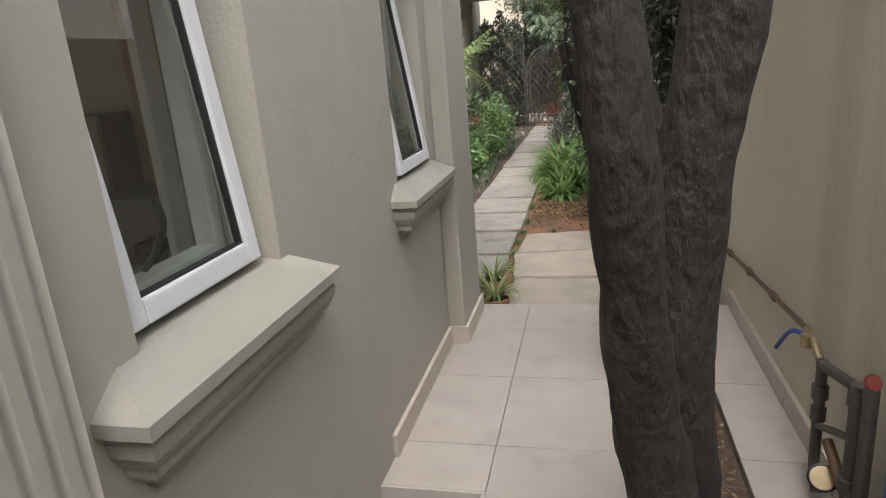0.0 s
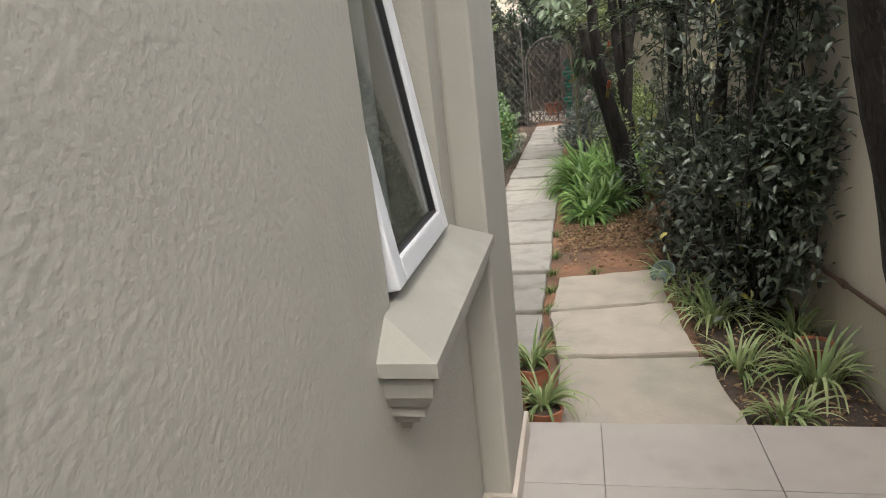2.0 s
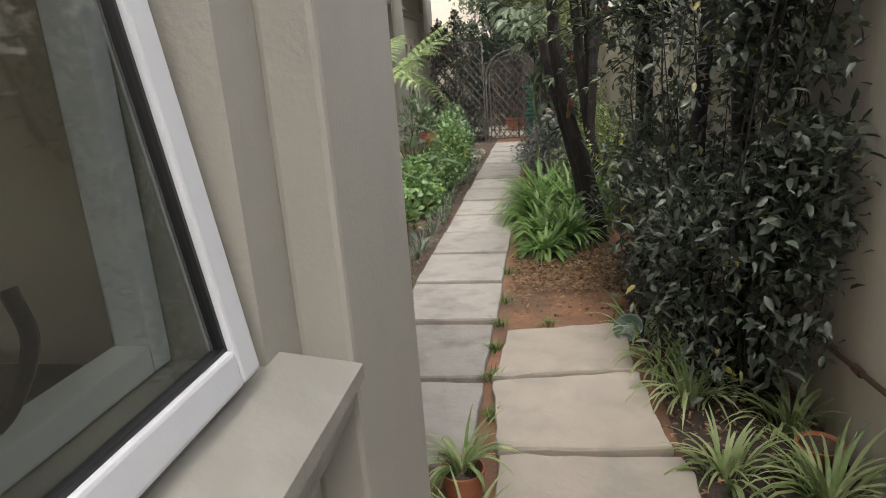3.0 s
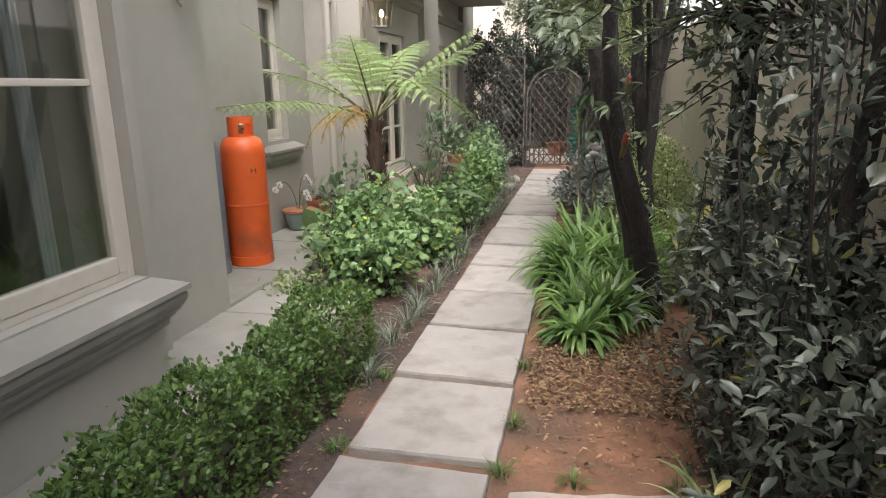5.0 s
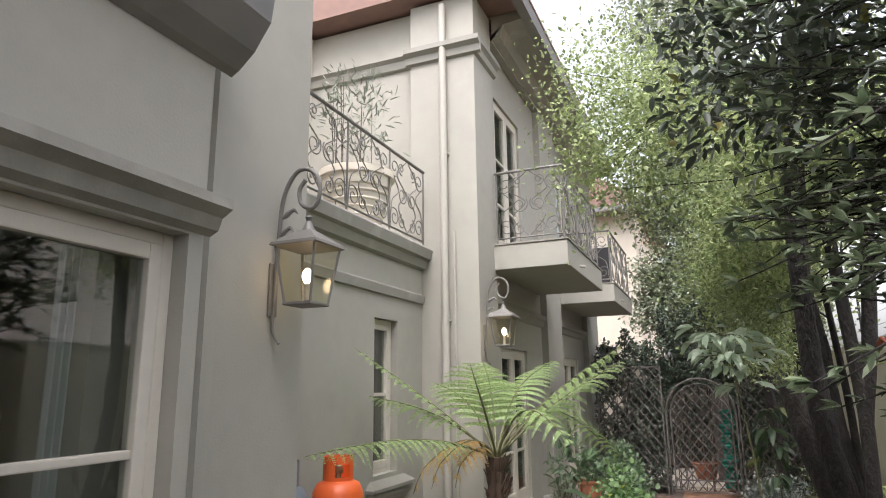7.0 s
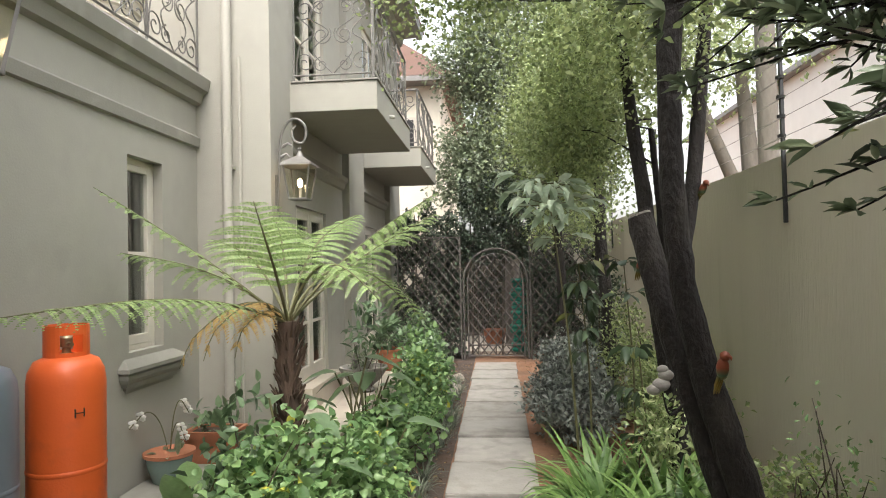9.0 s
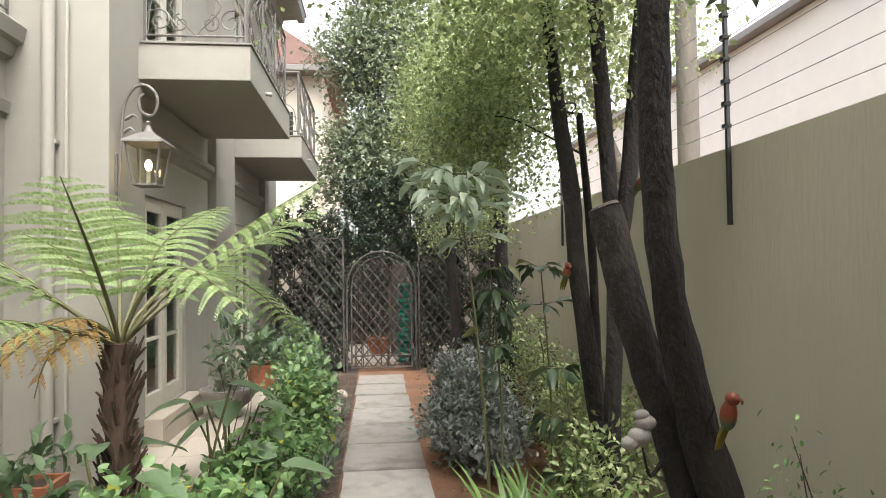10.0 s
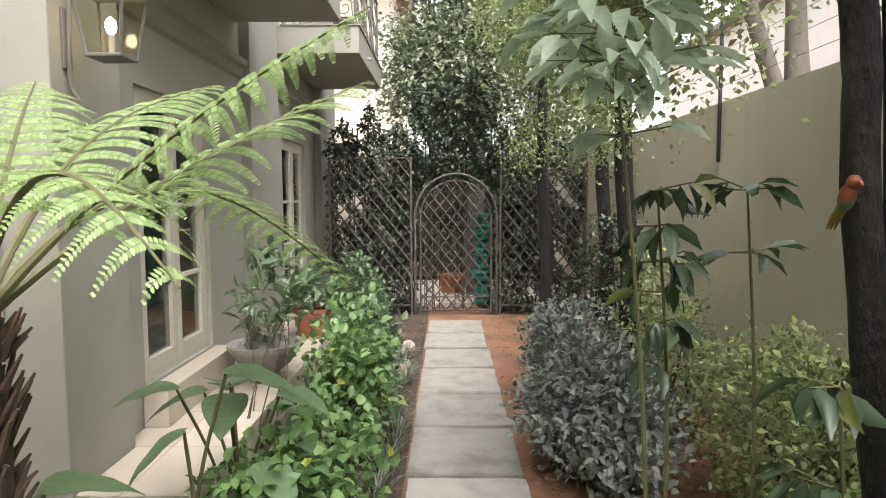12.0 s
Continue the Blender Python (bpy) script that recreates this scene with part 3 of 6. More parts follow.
hung_window("window_2", 2.415, 2.965, 1.062, 2.135, "white top-hung window standing ajar", -0.7)


def casement(name, x, y0, y1, z0, z1, label, posts, rails, mat=FRAME_PAINT, stile=0.075, depth=0.06):
    """A painted window or glazed door: outer frame, stiles at posts, glazing bars at rails, one pane a field."""
    w = thing(name, label, "door" if "door" in name else "window", kind="structure")
    f = 0.05
    bars(w, "frame", [(y0, y0 + f, z0, z1), (y1 - f, y1, z0, z1), (y0 + f, y1 - f, z1 - f, z1), (y0 + f, y1 - f, z0, z0 + 0.04)], x - depth - 0.02, x - 0.005, mat)
    edges = [y0 + f, *posts, y1 - f]
    for a, b in zip(edges, edges[1:]):
        za, zb = z0 + 0.04, z1 - f
        bars(w, "stile", [(a + 0.003, a + stile, za, zb), (b - stile, b - 0.003, za, zb)], x - depth, x, mat)
        bars(w, "rail", [(a + stile, b - stile, za, za + stile * 1.4), (a + stile, b - stile, zb - stile, zb)], x - depth, x, mat)
        zs = [za + stile * 1.4, *rails, zb - stile]
        for r in rails:
            bars(w, "glazing_bar", [(a + stile, b - stile, r - 0.016, r + 0.016)], x - depth + 0.012, x - 0.008, mat)
        for p, q in zip(zs, zs[1:]):
            pane = part("pane", boxed((x - depth / 2 - 0.003, a + stile, p), (x - depth / 2 + 0.003, b - stile, q)), GLASS, w)
            pane.visible_shadow = False
    return w


casement("window_3", -2.49, 4.3, 6.23, 0.56, 2.3, "large cream painted bay window with one glazing bar", [5.25], [1.5], stile=0.06)
casement("window_4", -3.62, 9.72, 10.2, 0.93, 2.37, "narrow cream painted court window", [], [1.65], stile=0.05)
for nm, (a, b, c, d) in (("door_1", DOORS[0]), ("door_2", DOORS[1]), ("door_3", DOORS_FAR[0]), ("door_4", DOORS_FAR[1])):
    dd = casement(nm, -2.99, a, b, c, d, "cream painted glazed French doors, shut", [(a + b) / 2], [c + 0.62, c + 1.13] if c < 1 else [c + 0.6, c + 1.2])
    part("door_handle", tube(bmesh.new(), [(-2.99, (a + b) / 2 + 0.04, c + 0.95), (-2.945, (a + b) / 2 + 0.04, c + 0.95), (-2.94, (a + b) / 2 + 0.14, c + 0.95)], 0.008), BRASS, dd)

# ---- paving ----
bm = bmesh.new()
for a, b in (((-0.32, -3.0), (0.27, 3.685)), ((0.27, 2.66), (0.87, 3.685)), ((0.6, -3.0), (0.87, 2.66)), ((0.27, -3.0), (0.6, 1.35)), ((-0.72, 1.83), (-0.32, 3.685)), ((-0.72, -3.0), (-0.32, 0.2))):
    box(bm, (*a, -0.24), (*b, -0.012))
box(bm, (-0.72, 0.2, -0.24), (-0.32, 1.83, -0.19))
structure("terrace_bed", bm, GROUT, "mortar bed of the tiled terrace with a sunken gully", "floor")

floor = thing("terrace_floor", "pale greige porcelain floor tiles with thin joints", "floor", kind="structure")
JX, JY = [-0.72, -0.322, 0.256, 0.87], [-3.0, -2.62, -2.03, -1.44, -0.85, -0.26, 0.33, 0.93, 1.525, 2.12, 2.71, 3.292, 3.69]
for i in range(3):
    for j in range(12):
        a, b, c, d = JX[i] + 0.0015, JX[i + 1] - 0.0015, JY[j] + 0.0015, JY[j + 1] - 0.0015
        if i == 0 and d < 1.9 and c > 0.2:
            continue
        if i == 0 and 1.5 < c < 1.6:
            c = 1.83
        if i == 0 and c < 0.33 < d:
            continue
        if i == 2 and 1.3 < d < 2.72 and c > 0.9:
            a = 0.6
        part("tile", boxed((a, c, -0.012), (b, d, 0.0), 0.0015), TILE, floor)
part("gully_lining", boxed((-0.72, 1.815, -0.19), (-0.322, 1.829, -0.0015)), TILE, floor)
part("gully_lining", boxed((-0.336, 0.2, -0.19), (-0.322, 1.814, -0.0015)), TILE, floor)

skirt = thing("baseboard_terrace", "tall tile skirting round the terrace walls", "skirting", kind="structure")
for y0, y1 in ((2.0, 2.55), (2.553, 3.085)):
    part("skirting_tile", boxed((-0.72, y0, 0.0), (-0.7, y1, 0.1), 0.003), SKIRT, skirt)
part("skirting_tile", boxed((-0.72, 3.085, 0.0), (-0.607, 3.1, 0.1), 0.003), SKIRT, skirt)
part("skirting_tile", boxed((-0.625, 3.1, 0.0), (-0.607, 3.612, 0.1), 0.003), SKIRT, skirt)
for k in range(6):
    part("skirting_tile", boxed((0.845, 0.15 + k * 0.59, 0.0), (0.868, 0.738 + k * 0.59, 0.1), 0.003), SKIRT, skirt)


def rough_slab(bm, corners, z0, z1, rng, jag=0.012):
    """A stone slab with an uneven outline and a worn upper edge."""
    ring = []
    for k in range(4):
        a, b = Vector(corners[k]), Vector(corners[(k + 1) % 4])
        for s in range(7):
            p = a.lerp(b, s / 7)
            ring.append((p.x + rng.uniform(-jag, jag), p.y + rng.uniform(-jag, jag)))
    cx, cy = sum(p[0] for p in ring) / len(ring), sum(p[1] for p in ring) / len(ring)
    levels = [(1.0, z0), (1.0, z1 - 0.012), (0.985, z1)]
    rows = [[bm.verts.new((cx + (x - cx) * s, cy + (y - cy) * s, z + (rng.uniform(-0.002, 0.002) if z == z1 else 0))) for x, y in ring] for s, z in levels]
    for a, b in zip(rows, rows[1:]):
        for i in range(len(a)):
            bm.faces.new((a[i], a[(i + 1) % len(a)], b[(i + 1) % len(a)], b[i]))
    bm.faces.new(rows[-1])
    bm.faces.new(rows[0])
    return bm


rng = random.Random(5)
path = thing("garden_path", "stepping path of pale concrete slabs through the beds", "path", kind="structure")
for k in range(15):
    y0 = 4.45 + 0.775 * k + (0.0 if k > 2 else -0.02 * (3 - k))
    s = rng.uniform(-0.012, 0.012)
    if y0 > 16.2:
        break
    part("slab", rough_slab(bmesh.new(), [(-1.31 + s, y0), (-0.635 + s, y0 - 0.01 + rng.uniform(-0.015, 0.015)), (-0.635 + s, y0 + 0.705), (-1.31 + s, y0 + 0.72 + rng.uniform(-0.012, 0.012))], -0.2, -0.11 + rng.uniform(-0.006, 0.006), rng, 0.005), SLAB, path)
flags = thing("flagstone_path", "large uneven sandstone flags beside the terrace", "path", kind="structure")
for cs in ([(-0.5, 3.7), (0.29, 3.7), (0.23, 4.47), (-0.51, 4.46)], [(-0.53, 4.5), (0.2, 4.53), (0.15, 5.22), (-0.585, 5.11)], [(-0.59, 5.17), (0.15, 5.28), (0.17, 5.9), (-0.55, 5.79)]):
    part("flagstone", rough_slab(bmesh.new(), cs, -0.22, -0.1 + rng.uniform(-0.008, 0.008), rng, 0.012), FLAG, flags)
patio = thing("side_paving", "grey weathered paving by the house wall", "paving", kind="structure")
for x0, x1, y0, y1 in ((-2.42, -1.85, 3.62, 5.0), (-2.42, -1.85, 5.02, 6.3), (-2.72, -1.9, 6.32, 7.3), (-2.72, -1.9, 7.32, 8.1), (-3.54, -2.74, 7.42, 8.3), (-3.54, -2.62, 8.32, 9.3), (-3.54, -2.62, 9.32, 10.78), (-2.72, -2.2, 8.12, 8.3)):
    part("paving_slab", rough_slab(bmesh.new(), [(x0, y0), (x1, y0), (x1, y1), (x0, y1)], -0.22, -0.03 + rng.uniform(-0.004, 0.004), rng, 0.006), PAVING, patio)
patio2 = thing("door_patio", "cream tiled patio before the French doors", "patio", kind="structure")
for k in range(10):
    for x0, x1 in ((-2.95, -2.65), (-2.647, -2.3)):
        part("patio_tile", boxed((x0 if k != 0 else max(x0, -2.86), 10.8 + 0.6 * k, -0.2), (x1, 11.397 + 0.6 * k, 0.06), 0.004), PATIO, patio2)
for y0, y1 in ((11.7, 12.95), (15.15, 16.4)):
    part("door_step", boxed((-2.955, y0, 0.06), (-2.8, y1, 0.29), 0.008), PATIO, patio2)

# the beds: uneven soil
for bx0, bx1, by1, bn, bname, bmat, blabel, bz in ((-2.7, -1.33, 21.0, 44, "ground_bed_1", MULCH, "dark mulched soil of the planted bed by the house", -0.155), (-1.33, 0.865, 21.0, 72, "ground_bed_2", SOIL, "uneven reddish soil of the planted bed", -0.155),
                                                  (0.24, 0.866, 7.6, 24, "ground_bed_3", MULCH, "dark leafy mulch under the laurel", -0.143)):
    gx, gy = np.meshgrid(np.linspace(bx0, bx1, bn), np.linspace(3.7, by1, int((by1 - 3.7) * 24)), indexing="ij")
    gz = np.array([[noise.noise(Vector((x * 3, y * 3, 0))) * 0.02 + noise.noise(Vector((x * 14, y * 14, 3))) * 0.008 for x, y in zip(r, s)] for r, s in zip(gx, gy)]) + bz
    idx = np.arange(gx.size).reshape(gx.shape)
    quads = np.stack([idx[:-1, :-1], idx[1:, :-1], idx[1:, 1:], idx[:-1, 1:]], axis=-1).reshape(-1, 4)
    tagged(raw_mesh(bname, np.stack([gx, gy, gz], -1).reshape(-1, 3), quads, bmat), blabel, "soil", kind="structure")
structure("ground_tree_pit", boxed((0.262, 1.352, -0.24), (0.6, 2.66, -0.05)), SOIL_DARK, "dark soil in the tree pit of the terrace", "soil")


# ---- planting ----
SMALL = (np.array([(0, 0, 0), (-0.3, 0.5, 0.1), (0, 1, -0.1), (0.3, 0.5, 0.1)], float), np.array([(0, 3, 1), (1, 3, 2)]))


def branches(bm, base, tips, radius, rng, sides=6, bend=0.12):
    for t in tips:
        b, t = Vector(base), Vector(t)
        mid = b.lerp(t, 0.5) + Vector((rng.uniform(-bend, bend), rng.uniform(-bend, bend), rng.uniform(0, bend)))
        pts = curve_points([b, mid, t], 4)
        n = len(pts)
        tube(bm, pts, [radius * (1 - 0.75 * i / (n - 1)) for i in range(n)], sides)
    return bm


def shrub(name, centre, radii, count, size, mat, label, seed, stems=7, per=6, width=0.45, small=False, hollow=0.5, spread=0.05, lift=0.3, base=None, stem_mat=None, low=-0.9, category="shrub", group=""):
    """A bush: stems from the ground and sprigs of leaves in a lumpy body with gaps."""
    rng, prng = np.random.default_rng(seed), random.Random(seed)
    s = thing(name, label, category, group)
    pts, dirs = cloud(max(8, count // per), centre, radii, seed, hollow, low=low)
    pos, ways = sprigs(pts, dirs, rng, per, spread, lift)
    pos[:, 2] = np.maximum(pos[:, 2], -0.12)
    sizes = size * rng.uniform(0.65, 1.3, len(pos))
    leaves("foliage", pos, ways, sizes, mat, s, width, seed=seed, shape=SMALL if small else None)
    if stems:
        base = base or (centre[0], centre[1], -0.2)
        bm = bmesh.new()
        tips = [tuple(pts[prng.randrange(len(pts))]) for _ in range(stems)]
        for t in tips:
            b = (base[0] + prng.uniform(-0.3, 0.3) * radii[0], base[1] + prng.uniform(-0.3, 0.3) * radii[1], -0.2)
            branches(bm, b, [t], min(0.012, max(0.004, 0.016 * radii[2])), prng, 5)
        part("branchwork", bm, stem_mat or TWIG, s, smooth=True)
    return s


def tree(name, stems, label, bark, crowns, leaf, leaf_mat, seed, small=True, per=9, wobble=0.06, limbs=8, spread=0.12, width=0.45, sides=12):
    """A tree: each stem is (points, radii); crowns are (centre, radii, leaves)."""
    rng, prng = np.random.default_rng(seed), random.Random(seed)
    t = thing(name, label, "tree")
    for pts, rad in stems:
        cp = curve_points(pts, 6)
        rr = list(np.interp(np.linspace(0, len(rad) - 1, len(cp)), range(len(rad)), rad))
        part("trunk", tube(bmesh.new(), cp, rr, sides, wobble), bark, t, smooth=True)
    forks = [tuple(Vector(s[0][-2]).lerp(Vector(s[0][-1]), f)) for s in stems for f in (0.1, 0.4, 0.7, 1.0)]
    allp, alld = [], []
    for c, r, n in crowns:
        p, d = cloud(max(10, n // per), c, r, seed + len(allp), 0.35, 4.0)
        allp.append(p)
        alld.append(d)
        for _ in range(limbs):
            q = p[prng.randrange(len(p))]
            near = min(forks, key=lambda o: (Vector(o) - Vector(q)).length + prng.uniform(0, 0.5))
            part("limb", branches(bmesh.new(), near, [tuple(q)], 0.0075, prng, 5, 0.25), bark, t, smooth=True)
    p, d = np.concatenate(allp), np.concatenate(alld)
    pos, ways = sprigs(p, d, rng, per, spread, 0.1)
    leaves("crown", pos, ways, leaf * rng.uniform(0.6, 1.3, len(pos)), leaf_mat, t, width, seed=seed, shape=SMALL if small else None)
    return t


def straps(name, centre, count, length, width, mat, label, seed, arch=1.0, category="plant", group="", spread=0.1):
    """A clump of long arching blades."""
    prng = random.Random(seed)
    s = thing(name, label, category, group)
    verts, faces = [], []
    for _ in range(count):
        a = prng.uniform(0, 2 * math.pi)
        r0 = prng.uniform(0, spread)
        out = Vector((math.cos(a), math.sin(a), 0))
        side = Vector((-out.y, out.x, 0))
        L = length * prng.uniform(0.6, 1.15)
        lean = prng.uniform(0.25, 1.0) * arch
        p = Vector(centre) + out * r0
        ang = math.pi / 2 - lean * 0.35
        n = 6
        w0 = width * prng.uniform(0.7, 1.2)
        i0 = len(verts)
        for k in range(n + 1):
            f = k / n
            w = w0 * (1 - f ** 2.2) * (0.6 + 0.4 * min(1, f * 4)) * 0.5 + 0.0006
            lift = Vector((0, 0, w * 0.35))
            verts += [p - side * w + lift, p.copy(), p + side * w + lift]
            step = L / n
            p = p + out * math.cos(ang) * step + Vector((0, 0, math.sin(ang) * step))
            p.z = max(p.z, -0.13)
            ang -= lean * 2.3 / n
        for k in range(n):
            for j in range(2):
                b = i0 + k * 3 + j
                faces.append((b, b + 1, b + 4, b + 3))
    tagged(raw_mesh("tuft", np.array([tuple(v) for v in verts]), np.array(faces), mat, s), kind="stuff")
    return s


def broad_leaf(name, parent, foot, tip_dir, length, width, mat, stem_mat=STEM, stalk=None, heart=0.25, prng=None):
    """One large leaf with a midrib fold on its own stalk."""
    prng = prng or random.Random(1)
    d = Vector(tip_dir).normalized()
    side = d.cross(Vector((0, 0, 1))).normalized()
    up = side.cross(d)
    verts, faces = [], []
    rows, cols = 8, 4
    for i in range(rows + 1):
        f = i / rows
        w = width * 0.5 * (math.sin(math.pi * min(1, f ** 0.75)) ** 0.8 + (heart * (1 - f) * 0.5 if i else 0.08))
        if i == rows:
            w = 0.002
        for j in range(-cols // 2, cols // 2 + 1):
            s = j / (cols / 2)
            y = f - (heart * 0.3 * abs(s) * (1 - f))
            wave = 0.03 * math.sin(f * 14 + s * 3) * abs(s)
            verts.append(Vector(foot) + d * (y * length) + side * (w * s) + up * (abs(s) * w * 0.22 - f * f * length * 0.28 + wave * length * 0.4))
    for i in range(rows):
        for j in range(cols):
            b = i * (cols + 1) + j
            faces.append((b, b + 1, b + cols + 2, b + cols + 1))
    raw_mesh("leaf", np.array([tuple(v) for v in verts]), np.array(faces), mat, parent)
    if stalk:
        mid = Vector(stalk).lerp(Vector(foot), 0.55) - Vector((d.x, d.y, 0)) * 0.04
        part("stalk", tube(bmesh.new(), curve_points([stalk, tuple(mid), tuple(foot)], 5), [0.011] * 5 + [0.008] * 5 + [0.006], 6), stem_mat, parent, smooth=True)


# the forked tree in the terrace pit, and the single trunk behind it
tree("forked_tree", [
    ([(0.34, 1.5, -0.12), (0.26, 1.33, 0.28), (0.19, 1.22, 0.665), (0.156, 1.13, 0.947), (0.13, 1.05, 1.3), (0.094, 1.04, 1.65), (0.066, 1.05, 2.18), (0.05, 1.2, 3.0)], [0.1, 0.092, 0.08, 0.068, 0.062, 0.058, 0.052, 0.04]),
    ([(0.4, 1.56, -0.12), (0.31, 1.46, 0.2), (0.262, 1.34, 0.63), (0.252, 1.3, 0.896), (0.285, 1.28, 1.287), (0.345, 1.275, 1.656), (0.42, 1.28, 2.21), (0.5, 1.4, 3.0)], [0.12, 0.105, 0.094, 0.087, 0.082, 0.081, 0.064, 0.05])],
    "dark-barked forked tree growing through the tiled terrace", BARK, [((0.4, 1.6, 4.7), (1.2, 1.4, 0.8), 2400)], 0.09, L_TREE, 11, wobble=0.08, sides=20)
tree("terrace_tree", [
    ([(0.45, 2.45, -0.12), (0.42, 2.48, 0.15), (0.355, 2.5, 0.55), (0.265, 2.5, 1.07), (0.15, 2.5, 1.65), (0.02, 2.5, 2.5), (-0.02, 2.6, 3.4)], [0.118, 0.112, 0.11, 0.108, 0.104, 0.09, 0.06])],
    "dark-barked leaning tree trunk in the terrace pit", BARK, [((0.3, 2.7, 4.6), (1.0, 1.0, 0.7), 1800)], 0.09, L_TREE, 12, wobble=0.07, sides=20)

# big dark shrub by the garden wall
bigp = thing("laurel_shrub", "tall dark glossy-leaved shrub against the garden wall", "shrub")
prng, nrng = random.Random(21), np.random.default_rng(21)
bodies = [((0.5, 5.3, 0.5), (0.36, 0.7, 0.75), 330, 0.06), ((0.42, 6.1, 0.65), (0.45, 0.8, 0.85), 420, 0.064), ((0.5, 5.7, 1.7), (0.4, 0.9, 0.65), 90, 0.06), ((0.35, 6.5, 1.8), (0.5, 0.6, 0.55), 100, 0.06), ((0.25, 6.7, 2.75), (0.7, 0.8, 0.55), 170, 0.066), ((0.2, 6.5, 3.5), (0.8, 0.9, 0.6), 260, 0.066), ((0.55, 7.0, 0.6), (0.28, 0.5, 0.65), 120, 0.08), ((0.66, 5.05, 0.75), (0.2, 0.4, 0.75), 170, 0.07), ((0.64, 5.15, 1.75), (0.22, 0.45, 0.75), 190, 0.072), ((0.52, 5.7, 2.6), (0.38, 0.8, 0.55), 80, 0.065), ((-0.3, 7.0, 2.95), (0.5, 0.6, 0.45), 230, 0.064), ((0.72, 4.75, 0.85), (0.13, 0.32, 0.8), 150, 0.06), ((0.7, 4.8, 2.0), (0.15, 0.35, 0.65), 140, 0.065)]
allpos, allways, allsize = [], [], []
bm = bmesh.new()
for k, (c, r, n, size) in enumerate(bodies):
    p, d = cloud(n, c, r, 31 + k, 0.3, 3.5)
    p[:, 0] = np.minimum(p[:, 0], 0.83)
    pos, ways = sprigs(p, d, nrng, 7, 0.045, 0.15)
    allpos.append(pos)
    allways.append(ways)
    allsize.append(size * nrng.uniform(0.6, 1.35, len(pos)))
    for _ in range(4):
        q = p[prng.randrange(len(p))]
        foot = (0.4, 6.9, 2.1) if c[2] > 2.5 and c[1] > 6 else (0.5 + prng.uniform(-0.08, 0.12), float(np.clip(c[1] + prng.uniform(-0.3, 0.3), 5.0, 6.6)), -0.2)
        branches(bm, foot, [tuple(q)], 0.007, prng, 5, 0.3)
part("branchwork", bm, BARK, bigp, smooth=True)
for pts, rad in (([(0.46, 6.95, -0.2), (0.42, 6.9, 0.8), (0.41, 6.9, 1.8), (0.36, 6.92, 3.2)], [0.07, 0.062, 0.056, 0.035]),
                 ([(0.62, 5.8, -0.2), (0.55, 5.85, 0.9), (0.58, 5.85, 1.7), (0.5, 5.9, 3.0)], [0.05, 0.042, 0.038, 0.02]),
                 ([(0.72, 5.5, -0.2), (0.7, 5.55, 1.0), (0.66, 5.6, 2.0), (0.7, 5.6, 3.0)], [0.06, 0.055, 0.05, 0.03])):
    cp = curve_points(pts, 6)
    part("trunk", tube(bmesh.new(), cp, list(np.interp(np.linspace(0, 3, len(cp)), range(4), rad)), 10, 0.08), BARK, bigp, smooth=True)
pos = np.concatenate(allpos)
pos[:, 0] = np.minimum(pos[:, 0], 0.85)
leaves("foliage", pos, np.concatenate(allways), np.concatenate(allsize), L_DARK, bigp, 0.44, seed=5)
# overhanging sprays
spray = thing("overhanging_branches", "thin branches with large glossy leaves over the path", "branches")
pos, ways, sizes = [], [], []
for k in range(245):
    near = k < 24
    a = Vector((0.55 + prng.uniform(-0.15, 0.25), (6.5 + prng.uniform(-0.8, 0.4)) if near else 6.85 + prng.uniform(-0.5, 0.5), prng.uniform(1.5, 3.0)))
    if a.y > 7.05:
        a.z = max(a.z, 2.0)
    b = a + Vector((prng.uniform(-1.0, -0.1), prng.uniform(-0.4, 0.35), prng.uniform(-0.25 if a.y < 7.05 else 0.05, 0.6)))
    if k >= 210:
        a = Vector((prng.uniform(0.55, 0.8), prng.uniform(6.9, 7.2), prng.uniform(1.9, 2.7)))
        b = Vector((prng.uniform(-0.5, 0.35), prng.uniform(7.0, 7.4), prng.uniform(1.95, 2.6)))
    pts = curve_points([a, a.lerp(b, 0.5) + Vector((0, 0, 0.12)), b], 6)
    part("branch", tube(bmesh.new(), pts, [0.008 * (1 - 0.7 * i / 12) for i in range(len(pts))], 5), BARK, spray, smooth=True)
    for p in pts[3:]:
        for _ in range(4):
            pos.append(tuple(p))
            ways.append(((b - a).normalized() + Vector((prng.uniform(-1, 1), prng.uniform(-1, 1), prng.uniform(-0.5, 0.6)))))
            sizes.append(prng.uniform(0.038, 0.068))
    for _ in range(5):
        pos.append(tuple(b))
        ways.append(((b - a).normalized() + Vector((prng.uniform(-0.9, 0.9), prng.uniform(-0.9, 0.9), prng.uniform(-0.4, 0.7)))))
        sizes.append(prng.uniform(0.05, 0.082))
leaves("foliage", np.array(pos), np.array([tuple(w) for w in ways]), np.array(sizes), L_SPRAY, spray, 0.36, seed=8)

